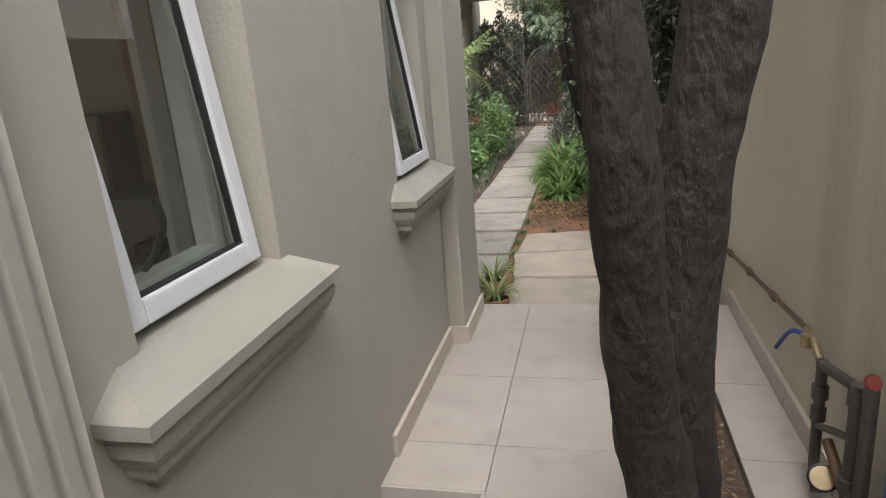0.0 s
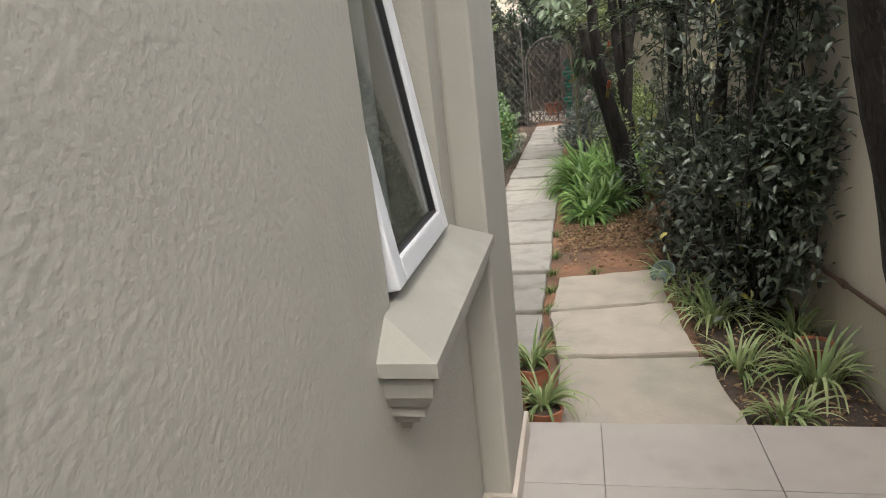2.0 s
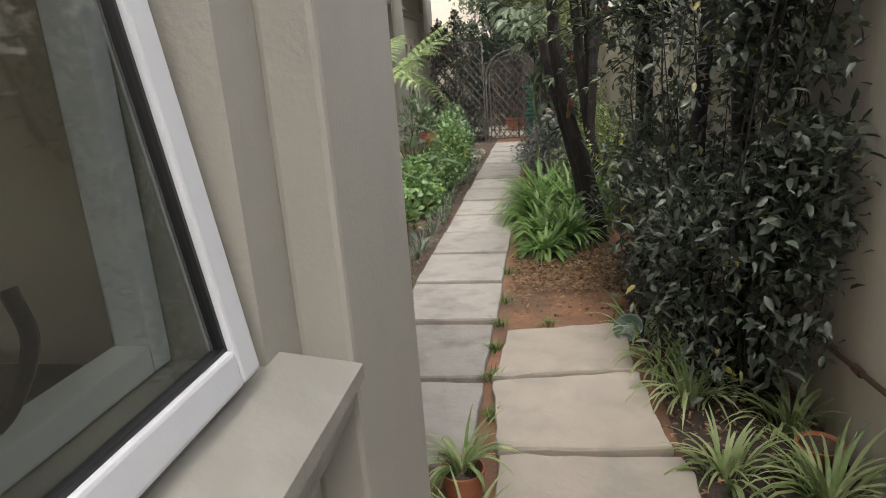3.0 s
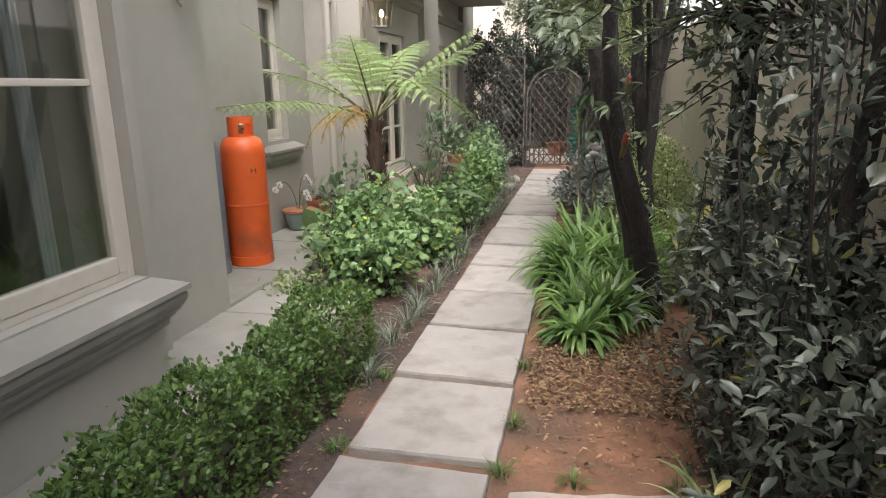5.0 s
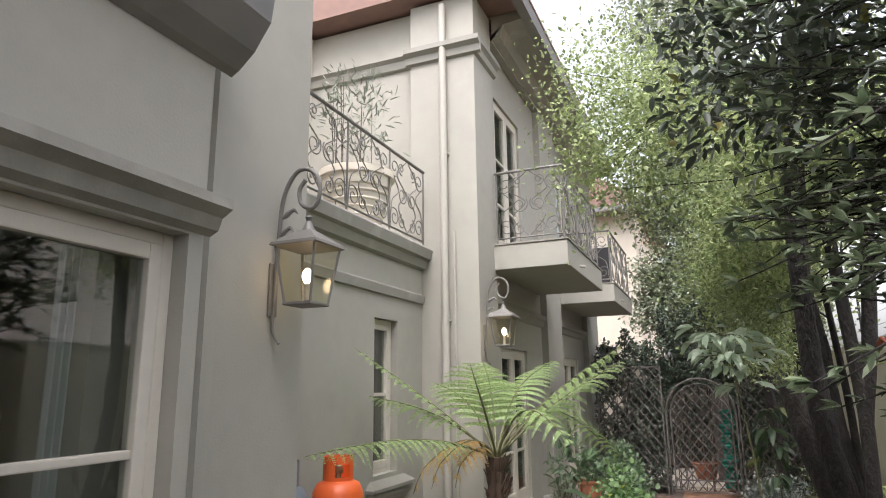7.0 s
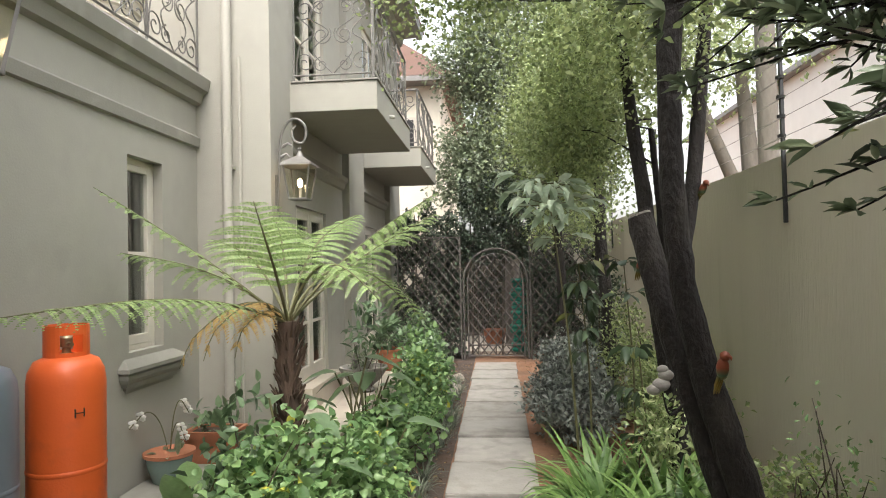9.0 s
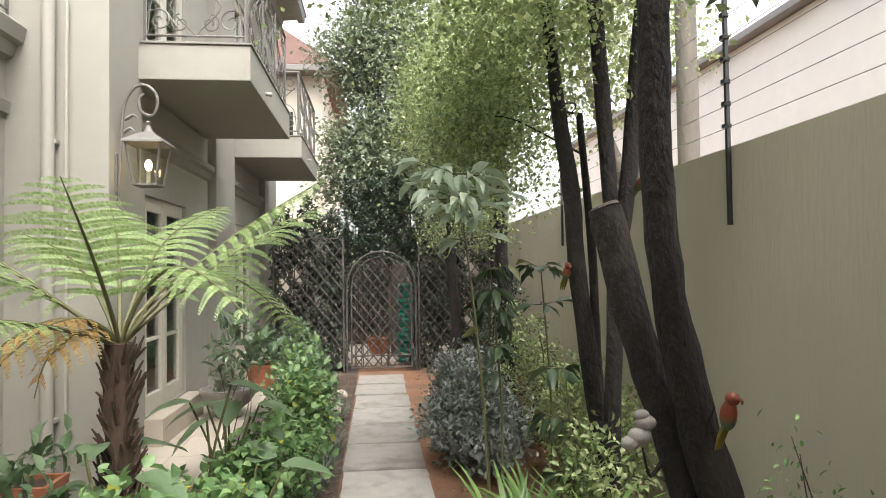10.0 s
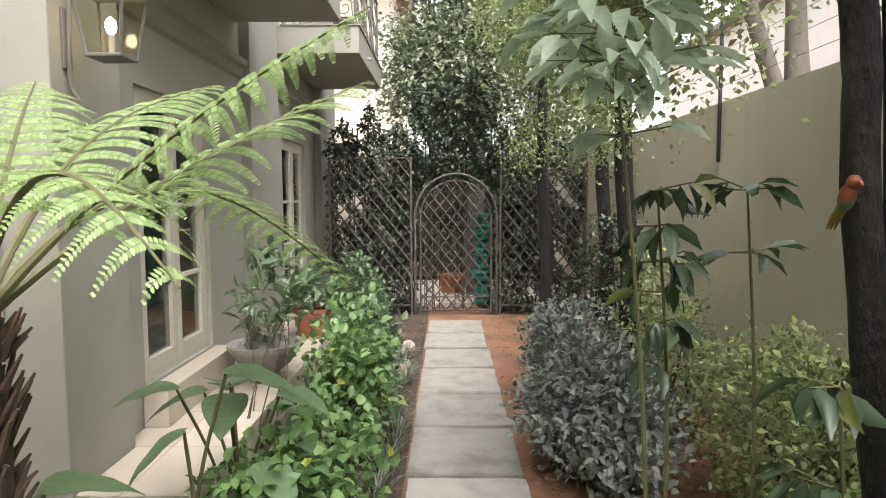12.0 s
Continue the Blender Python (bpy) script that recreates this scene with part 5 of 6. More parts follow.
for tip, lift in (((-2.85, 9.1, 1.02), 0.2), ((-2.65, 9.0, 1.08), 0.18), ((-2.5, 9.1, 1.08), 0.12)):
    fern_frond(fern, CROWN, tip, lift, L_FERN_OLD, prng, "withered_frond", 0.05, 0.15, 0.8, 0.4)

# broad-leaved plants in the left bed
def broad_plant(name, base, specs, mat, label, seed):
    prng = random.Random(seed)
    t = thing(name, label, "plant")
    for dx, dy, z, yaw, L, W, dip in specs:
        d = (math.cos(radians(yaw)), math.sin(radians(yaw)), dip)
        broad_leaf("leaf", t, (base[0] + dx, base[1] + dy, z), d, L, W, mat, stalk=(base[0] + dx * 0.1, base[1] + dy * 0.1, -0.18), prng=prng)
    return t


def ring_specs(seed, n, reach, z, size):
    pr = random.Random(seed)
    out = []
    for k in range(n):
        a = 360 * k / n + pr.uniform(-25, 25)
        r = reach * pr.uniform(0.5, 1)
        L = size * pr.uniform(0.75, 1.2)
        out.append((math.cos(radians(a)) * r, math.sin(radians(a)) * r, z * pr.uniform(0.65, 1.15), a, L, L * 0.68, pr.uniform(-0.35, 0.1)))
    return out


broad_plant("elephant_ear", (-2.0, 8.95), ring_specs(11, 6, 0.22, 0.45, 0.18), L_BIG, "broad-leaved plant under the tree fern", 11)
broad_plant("elephant_ear", (-2.2, 9.12), [(-0.08, -0.05, 0.74, 165, 0.22, 0.16, -0.05), (0.14, 0.0, 0.62, -20, 0.25, 0.17, -0.2), (0.02, -0.12, 0.5, -80, 0.22, 0.15, -0.25), (-0.2, 0.05, 0.45, 200, 0.2, 0.14, -0.2)], L_BIG, "broad-leaved plant at the foot of the tree fern", 14)
broad_plant("elephant_ear", (-2.4, 9.6), ring_specs(12, 7, 0.25, 0.6, 0.26), L_BIG, "broad-leaved plant beside the tree fern", 12)
broad_plant("elephant_ear", (-2.3, 8.35), ring_specs(1, 5, 0.2, 0.36, 0.17), L_BIG, "broad-leaved plant with large green leaves", 1)
broad_plant("elephant_ear", (-2.05, 9.75), ring_specs(2, 6, 0.24, 0.45, 0.2), L_BIG, "broad-leaved plant with large green leaves", 2)
broad_plant("elephant_ear", (-2.05, 10.75), ring_specs(3, 8, 0.28, 0.62, 0.27), L_BIG, "broad-leaved plant with dark green leaves", 3)
broad_plant("elephant_ear", (-1.75, 9.9), ring_specs(5, 6, 0.22, 0.35, 0.26), L_BIG, "low broad-leaved plant beside the path", 5)
broad_plant("arum_lily", (-2.6, 8.72), [(-0.02, -0.08, 0.24, -80, 0.32, 0.15, 2.2), (0.15, 0, 0.38, -15, 0.34, 0.17, 0.25), (-0.05, 0.1, 0.3, 120, 0.26, 0.13, 0.6)], L_BRIGHT, "upright pale green arrow-shaped leaves", 6)
broad_plant("elephant_ear", (-2.1, 10.2), [(0.16, 0.1, 0.8, 10, 0.32, 0.2, -0.15), (0.05, -0.05, 0.62, -150, 0.26, 0.11, -0.5), (0.3, 0.05, 0.45, -40, 0.24, 0.15, -0.3)], L_BIG, "tall broad-leaved plant on long stalks by the patio", 13)
straps("sword_leaf_clump", (-2.12, 10.12, -0.16), 16, 0.62, 0.045, L_BIG, "upright clump of dark sword-shaped leaves by the patio", 214, 0.6, spread=0.05)
shrub("fruit_shrub", (-2.3, 12.3, 0.8), (0.26, 0.3, 0.35), 170, 0.13, L_BIG, "open shrub with long dark leaves on bent stems", 118, 6, per=5, width=0.4, base=(-2.3, 11.7, 0))

# ivy on and behind the trellis
def ivy(x0, x1, y0, y1, z0, z1, n, label, seed, size=0.062):
    """A clipped wall of ivy: leaves facing out from an uneven box, with pockets of shade."""
    r = np.random.default_rng(seed)
    t = thing("ivy_hedge", label, "hedge", "ivy hedges")
    p = r.random((n * 2, 3)) * [x1 - x0, y1 - y0, z1 - z0] + [x0, y0, z0]
    g = np.sin(p[:, 0] * 7 + seed) * np.sin(p[:, 2] * 6.3 + 2 * seed) + 0.6 * np.sin(p[:, 0] * 17 + p[:, 2] * 13)
    p[:, 1] += 0.1 * g
    top = z1 - 0.25 * (1 + np.sin(p[:, 0] * 5 + seed) * np.sin(p[:, 0] * 11))
    p = p[(p[:, 2] < top) & (g > -0.75)][:n]
    w = np.stack([r.normal(0, 0.8, len(p)), -0.7 + r.normal(0, 0.5, len(p)), r.normal(-0.2, 0.7, len(p))], 1)
    leaves("foliage", p, w, size * r.uniform(0.6, 1.3, len(p)), L_HEDGE, t, 0.75, seed=seed)
    bm = bmesh.new()
    pr = random.Random(seed)
    for k in range(10):
        x = pr.uniform(x0 + 0.05, x1 - 0.05)
        tube(bm, curve_points([(x, y1 - 0.05, -0.25), (x + pr.uniform(-0.1, 0.1), y1 - 0.08, (z0 + z1) / 2), (x + pr.uniform(-0.2, 0.2), y1 - 0.1, z1 - 0.3)], 4), 0.008, 5)
    part("branchwork", bm, TWIG, t)
    return t


ivy(-2.75, -1.5, 16.67, 16.98, -0.1, 2.75, 9500, "dark ivy hedge growing through the trellis", 141)
ivy(-0.4, 0.84, 16.67, 16.98, -0.1, 2.9, 9500, "dark ivy hedge growing through the trellis", 142)
ivy(-1.55, -0.35, 16.7, 17.1, 1.62, 3.3, 6000, "dark ivy hedge arching over the gate", 143)
ivy(-2.6, 0.85, 20.3, 20.9, 0.1, 3.0, 6500, "dark hedge closing the yard behind the gate", 144, 0.08)

# fallen leaves
def litter(name, x0, x1, y0, y1, n, seed, size=0.035):
    r = np.random.default_rng(seed)
    p = np.stack([r.uniform(x0, x1, n), r.uniform(y0, y1, n), np.full(n, -0.135) + r.uniform(0, 0.02, n)], 1)
    w = np.stack([r.normal(0, 1, n), r.normal(0, 1, n), r.normal(0, 0.2, n)], 1)
    o = leaves(name, p, w, size * r.uniform(0.5, 1.2, n), L_LITTER, None, seed=seed)
    return tagged(o, "scattered dry fallen leaves on the soil", "leaf litter", kind="stuff")


litter("leaf_litter", -0.55, 0.3, 6.0, 9.5, 1500, 1)
litter("leaf_litter", -0.57, 0.28, 6.55, 7.7, 2600, 6, 0.04)
litter("leaf_litter", -2.2, -1.35, 4.0, 9.0, 1500, 2, 0.03)
litter("leaf_litter", 0.2, 0.85, 3.75, 7.5, 1800, 3)
litter("leaf_litter", -0.6, 0.8, 9.5, 16.4, 1500, 4)
litter("leaf_litter", -1.9, -1.35, 9.0, 16.0, 900, 5)
r = np.random.default_rng(8)
pp = np.stack([r.uniform(0.28, 0.59, 260), r.uniform(1.4, 2.62, 260), np.full(260, -0.04)], 1)
tagged(leaves("leaf_litter", pp, r.normal(0, 1, (260, 3)) * np.array([1, 1, 0.15]), 0.03 * r.uniform(0.5, 1.2, 260), L_LITTER, None, seed=9), "dry leaves in the tree pit", "leaf litter", kind="stuff")


# ---- balconies and ironwork ----
def scroll(bm, frame_of, cx, cz, r, turn, flip, radius=0.006, turns=1.35):
    """A wrought spiral in a railing's plane."""
    pts = []
    for i in range(20):
        f = i / 19
        a = turn + flip * f * turns * 2 * math.pi
        rr = r * (1 - 0.78 * f)
        pts.append(frame_of(cx + rr * math.cos(a), cz + rr * math.sin(a)))
    tube(bm, pts, radius, 5)


def railing(parent, start, end, z0, height, name="railing"):
    """A wrought-iron panel from start to end: rails, end posts, scrollwork."""
    a, b = Vector((*start, 0)), Vector((*end, 0))
    d = (b - a).normalized()
    length = (b - a).length
    def at(u, v):
        return a + d * u + Vector((0, 0, z0 + v))
    r = part(name, tube(bmesh.new(), [at(-0.02, height), at(length + 0.02, height)], 0.017, 8), IRON_PAINT, parent, smooth=True)
    part("bottom_rail", tube(bmesh.new(), [at(0, 0.06), at(length, 0.06)], 0.01, 6), IRON_PAINT, r)
    n = max(1, round(length / 0.85))
    w = length / n
    for k in range(n + 1):
        part("post", tube(bmesh.new(), [at(k * w, 0.0), at(k * w, height)], 0.011, 6), IRON_PAINT, r)
    for k in range(n):
        bm = bmesh.new()
        u0 = k * w
        m = w / 2
        for s in (-1, 1):
            cx = u0 + m
            def fo(u, v, s=s, cx=cx):
                return at(cx + s * u, v)
            scroll(bm, fo, m * 0.72, 0.18, m * 0.26, 0.5, 1)
            scroll(bm, fo, m * 0.72, height - 0.16, m * 0.26, 5.5, -1)
            scroll(bm, fo, m * 0.28, height * 0.52, m * 0.26, 2.5, 1)
            scroll(bm, fo, m * 0.3, 0.16, m * 0.2, 1.5, -1)
            scroll(bm, fo, m * 0.34, height - 0.13, m * 0.18, 4.4, 1)
            tube(bm, curve_points([fo(m * 0.02, 0.07), fo(m * 0.5, 0.3), fo(m * 0.1, height * 0.55), fo(m * 0.6, height * 0.75), fo(m * 0.05, height - 0.02)], 6), 0.006, 5)
            tube(bm, curve_points([fo(m * 0.95, 0.07), fo(m * 0.85, height * 0.4), fo(m * 0.5, height * 0.55), fo(m * 0.9, height * 0.75)], 6), 0.006, 5)
        part("scrollwork", bm, IRON_PAINT, r)
    return r


for y0, y1 in ((11.34, 13.64), (14.85, 17.15)):
    b = thing("balcony", "grey plastered balcony with a wrought-iron scroll railing", "balcony", "balconies")
    part("slab", boxed((-2.955, y0, 3.03), (-2.01, y1, 3.315), 0.008), PLASTER_SMOOTH, b)
    part("slab_edge", boxed((-2.86, y0 - 0.012, 3.317), (-1.995, y1 + 0.012, 3.335), 0.004), PLASTER_SILL, b, "thin tile coping")
    railing(b, (-2.84, y0 + 0.05), (-2.06, y0 + 0.05), 3.34, 0.87)
    railing(b, (-2.05, y0 + 0.06), (-2.05, y1 - 0.06), 3.34, 0.87)
    part("waste_pipe", tube(bmesh.new(), [(-2.02, y0 + 0.7, 3.12), (-1.95, y0 + 0.7, 3.11)], 0.018, 8), PIPE_PAINT, b)
tr = thing("terrace_railing", "wrought-iron scroll railing on the roof terrace", "railing")
railing(tr, (-3.48, 7.45), (-3.48, 10.68), 3.23, 0.87)
for y0, y1 in ((11.42, 13.75), (14.72, 17.0)):
    moulding("trim_bay_band", [(-2.958, 2.55), (-2.93, 2.57), (-2.91, 2.63), (-2.88, 2.66), (-2.88, 2.72), (-2.958, 2.74)], "y", y0 + 0.003, y1 - 0.003, "moulded plaster band over the French doors")

pipe = thing("downpipe", "painted rainwater downpipe on the corner pier", "downpipe")
part("pipe", tube(bmesh.new(), [(-3.245, 10.735, -0.03), (-3.245, 10.735, 6.2)], 0.042, 14), PIPE_PAINT, pipe, smooth=True)
part("pipe", tube(bmesh.new(), [(-3.14, 10.765, -0.03), (-3.14, 10.765, 3.4)], 0.014, 8), PIPE_PAINT, pipe, smooth=True)
for z in (0.5, 2.4, 4.3):
    part("bracket", boxed((-3.3, 10.73, z), (-3.19, 10.79, z + 0.03), 0.003), PIPE_PAINT, pipe)


def lantern(at, label, scale=1.0):
    """A wall lantern: backplate, arched bracket with a ring and leaves, tapering glazed body with a lit bulb."""
    x, y, z = at
    t = thing("wall_lantern", label, "lantern", "wall lanterns", at=at)
    c = 0.22
    part("backplate", boxed((0.0, -0.035, -0.12), (0.014, 0.035, 0.16), 0.006), IRON_PAINT, t)
    arm = curve_points([(0.012, 0, -0.1), (0.03, 0, 0.2), (0.05, 0, 0.5), (0.12, 0, 0.64), (0.2, 0, 0.66), (0.27, 0, 0.6), (0.28, 0, 0.5), (c + 0.02, 0, 0.44), (0.17, 0, 0.47), (0.155, 0, 0.55), (0.19, 0, 0.6)], 6)
    part("bracket", tube(bmesh.new(), arm, 0.012, 8), IRON_PAINT, t, smooth=True)
    bm = bmesh.new()
    for k, (lx, lz, ln) in enumerate(((0.06, 0.3, 0.1), (0.08, 0.4, 0.09), (0.07, 0.25, 0.08))):
        tube(bm, curve_points([(lx - 0.03, 0, lz), (lx + 0.03, 0.012, lz + ln * 0.5), (lx + 0.07, 0, lz + ln * 0.2)], 5), [0.004, 0.012, 0.016, 0.014, 0.012, 0.012, 0.01, 0.008, 0.006, 0.004, 0.002], 5)
    part("leaf_ornament", bm, IRON_PAINT, t)
    part("tail", tube(bmesh.new(), curve_points([(0.012, 0, -0.1), (0.02, 0, -0.2), (0.06, 0, -0.26)], 5), [0.01] * 6 + [0.008] * 5, 6), IRON_PAINT, t, smooth=True)
    part("finial", lathe(bmesh.new(), [(0.012, 0.4), (0.02, 0.39), (0.012, 0.37), (0.022, 0.35), (0.03, 0.33), (0.045, 0.31), (0.05, 0.3)], (c, 0, 0), 14), IRON_PAINT, t, smooth=True)
    def square(r, z):
        return [(c + sx * r, sy * r, z) for sx, sy in ((-1, -1), (1, -1), (1, 1), (-1, 1))]
    bm = bmesh.new()
    rings = [[bm.verts.new(p) for p in square(r, z)] for r, z in ((0.04, 0.315), (0.135, 0.245), (0.14, 0.23), (0.128, 0.225))]
    for a, b in zip(rings, rings[1:]):
        for i in range(4):
            bm.faces.new((a[i], a[(i + 1) % 4], b[(i + 1) % 4], b[i]))
    bm.faces.new(rings[0])
    bm.faces.new(rings[-1])
    part("roof", bm, IRON_PAINT, t)
    top, foot = square(0.118, 0.23), square(0.078, -0.06)
    for i in range(4):
        part("corner_bar", tube(bmesh.new(), [top[i], foot[i]], 0.008, 4), IRON_PAINT, t)
        bm = bmesh.new()
        bm.faces.new([bm.verts.new(p) for p in (top[i], top[(i + 1) % 4], foot[(i + 1) % 4], foot[i])])
        bmesh.ops.solidify(bm, geom=bm.faces[:], thickness=0.003)
        g = part("pane", bm, LAMP_GLASS, t)
        g.visible_shadow = False
    part("base", boxed((c - 0.085, -0.085, -0.075), (c + 0.085, 0.085, -0.058), 0.005), IRON_PAINT, t)
    part("candle_tube", tube(bmesh.new(), [(c, 0, -0.058), (c, 0, 0.04)], 0.014, 10), FRAME_PAINT, t)
    part("bulb", lathe(bmesh.new(), [(0.008, 0.04), (0.02, 0.055), (0.026, 0.08), (0.02, 0.105), (0.006, 0.12)], (c, 0, 0), 12), BULB, t, "lit warm bulb", smooth=True)
    return t


lantern((-2.72, 7.12, 2.2), "grey iron wall lantern, lit, on the tall wall")
lantern((-2.87, 10.92, 2.2), "grey iron wall lantern, lit, on the corner pier")


# ---- gas cylinders and pots ----
def cylinder(at, mat, label, turn):
    t = thing("gas_cylinder", label, "gas cylinder", "gas cylinders", at=at, turn=turn)
    r = 0.185
    part("body", lathe(bmesh.new(), [(0.15, 0.05), (r * 0.95, 0.06), (r, 0.1), (r, 0.97), (r * 0.96, 1.03), (r * 0.82, 1.085), (r * 0.55, 1.11), (0.05, 1.12)], sides=36), mat, t, smooth=True)
    part("weld_seam", lathe(bmesh.new(), [(r, 0.52), (r + 0.003, 0.525), (r + 0.003, 0.54), (r, 0.545)], sides=36), mat, t, smooth=True)
    part("foot_ring", lathe(bmesh.new(), [(r * 0.97, 0.0), (r * 1.02, 0.005), (r * 1.02, 0.085), (r * 0.97, 0.09), (r * 0.9, 0.05)], sides=36), mat, t, smooth=True)
    bm = bmesh.new()
    n = 30
    ro, ri, z0, z1 = 0.108, 0.1, 1.08, 1.27
    for i in range(n):
        a0, a1 = 2 * math.pi * i / n, 2 * math.pi * (i + 1) / n
        gap = (i + 8) % 15 in (5, 6, 7, 8, 9)
        for lo, hi in (((z0, z0 + 0.05), (z1 - 0.05, z1)) if gap else ((z0, z1),)):
            v = [bm.verts.new((q * math.cos(a), q * math.sin(a), z)) for q in (ri, ro) for a in (a0, a1) for z in (lo, hi)]
            for f in ((0, 1, 3, 2), (4, 6, 7, 5), (0, 4, 5, 1), (2, 3, 7, 6), (0, 2, 6, 4), (1, 5, 7, 3)):
                bm.faces.new([v[k] for k in f])
    part("collar", bm, mat, t)
    v = part("valve", lathe(bmesh.new(), [(0.025, 1.11), (0.02, 1.15), (0.03, 1.155), (0.03, 1.2), (0.012, 1.22)], sides=12), BRASS, t, smooth=True)
    part("valve_outlet", tube(bmesh.new(), [(0, 0, 1.17), (0.07, 0.0, 1.17)], 0.012, 8), BRASS, v)
    bm = bmesh.new()
    for k, (a, z, h) in enumerate(((-0.03, 0.81, 0.045), (0.012, 0.81, 0.045))):
        box(bm, (r - 0.002, a, z), (r + 0.002, a + 0.006, z + h))
    box(bm, (r - 0.002, -0.024, 0.83), (r + 0.002, 0.012, 0.834))
    part("stencil_mark", bm, BLACK, t, "dark stencilled mark")
    return t


cylinder((-3.17, 8.53, -0.03), ORANGE, "tall orange gas cylinder standing by the wall", -35)
cylinder((-3.36, 8.14, -0.03), GREYBLUE, "tall grey-blue gas cylinder behind the wall corner", -35)
part("gas_hose", tube(bmesh.new(), curve_points([(-3.14, 8.51, 1.14), (-3.04, 8.4, 1.2), (-3.11, 8.26, 1.1), (-3.36, 8.36, 1.12), (-3.5, 8.4, 1.2), (-3.54, 8.4, 1.3)], 6), 0.009, 6), BLACK, bpy.data.objects["gas_cylinder"])
pot("glazed_pot", (-3.34, 9.88, -0.03), 0.17, 0.22, CELADON, "green glazed pot with a terracotta rim by the wall", TERRACOTTA)
trough = thing("terracotta_trough", "rectangular terracotta trough planter by the wall", "planter", at=(-3.22, 10.38, -0.03))
bm = bmesh.new()
rings = [[bm.verts.new((sx * w, sy * d, z)) for sx, sy in ((-1, -1), (1, -1), (1, 1), (-1, 1))] for w, d, z in ((0.16, 0.1, 0.0), (0.2, 0.13, 0.2), (0.215, 0.145, 0.2), (0.22, 0.15, 0.26), (0.19, 0.12, 0.26), (0.185, 0.115, 0.22))]
for a, b in zip(rings, rings[1:]):
    for i in range(4):
        bm.faces.new((a[i], a[(i + 1) % 4], b[(i + 1) % 4], b[i]))
bm.faces.new(rings[0])
bm.faces.new(rings[-1])
part("trough_body", bm, TERRACOTTA, trough)
part("potting_soil", boxed((-0.18, -0.11, 0.222), (0.18, 0.11, 0.24), 0.004), SOIL_DARK, trough)
orch = thing("orchid", "white orchid with bent stems in a glazed pot", "orchid")
bm = bmesh.new()
pb = []
for k, (dx, dy, h) in enumerate(((-0.1, -0.12, 0.5), (0.06, 0.05, 0.55), (0.12, -0.1, 0.42))):
    pts = curve_points([(-3.34, 9.88, 0.15), (-3.34 + dx * 0.4, 9.88 + dy * 0.4, h * 0.8), (-3.34 + dx, 9.88 + dy, h), (-3.34 + dx * 1.8, 9.88 + dy * 1.8, h - 0.1)], 5)
    tube(bm, pts, 0.004, 5)
    pb += pts[-4:]
part("flower_stem", bm, STEM, orch)
for p in pb[::2]:
    bm = bmesh.new()
    for k in range(5):
        a = k * 1.257
        q = bmesh.ops.create_icosphere(bm, subdivisions=1, radius=0.022)["verts"]
        bmesh.ops.scale(bm, vec=(1, 0.4, 0.7), verts=q)
        bmesh.ops.translate(bm, vec=p + Vector((math.cos(a) * 0.025, 0.005 * k, math.sin(a) * 0.025)), verts=q)
    part("flower", bm, PETAL, orch, smooth=True)
r = np.random.default_rng(4)
leaves("foliage", np.tile([-3.34, 9.88, 0.17], (16, 1)) + r.normal(0, 0.05, (16, 3)) * [1, 1, 0.2], r.normal(0, 1, (16, 3)) + [0, 0, 0.6], r.uniform(0.1, 0.16, 16), L_MID, orch, 0.35, seed=3)
succ = shrub("succulent", (-3.22, 10.38, 0.3), (0.15, 0.15, 0.12), 60, 0.1, L_BIG, "dark succulent rosette in a terracotta trough", 151, 0, width=0.4, low=-0.3, category="plant")
bowl = thing("stone_bowl", "round grey stone bowl planter on the patio", "planter", at=(-2.5, 12.75, 0.06))
part("bowl_body", lathe(bmesh.new(), [(0.12, 0), (0.14, 0.02), (0.1, 0.06), (0.2, 0.14), (0.27, 0.24), (0.285, 0.26), (0.285, 0.29), (0.26, 0.29), (0.2, 0.2)]), STONE, bowl, smooth=True)
part("gravel_fill", lathe(bmesh.new(), [(0.02, 0.2), (0.21, 0.22), (0.24, 0.25), (0.02, 0.27)]), STONE, bowl)
for k, (dx, dy, s) in enumerate(((-0.08, -0.05, 1.0), (0.07, -0.02, 0.8))):
    bm = lathe(bmesh.new(), [(0.05 * s, 0), (0.06 * s, 0.02), (0.045 * s, 0.08 * s), (0.05 * s, 0.12 * s), (0.03 * s, 0.14 * s), (0.035 * s, 0.17 * s), (0.01 * s, 0.21 * s)], (-2.5 + dx, 12.75 + dy, 0.32), 12)
    tagged(part("stone_figurine", bm, STONE, smooth=True), "small weathered stone figurine in the bowl", "figurine")
shrub("bowl_plant", (-2.5, 12.8, 0.42), (0.2, 0.2, 0.14), 220, 0.06, L_MID, "small green plant in the stone bowl", 152, 0, low=-0.5, category="plant")
pot("terracotta_pot", (-2.45, 14.3, 0.06), 0.2, 0.3, TERRACOTTA, "red terracotta pot by the patio", group="terracotta pots")
shrub("pot_plant", (-2.45, 14.3, 0.55), (0.25, 0.25, 0.25), 260, 0.12, L_BIG, "long-leaved plant in a terracotta pot", 153, 5, per=5, width=0.35, category="plant")
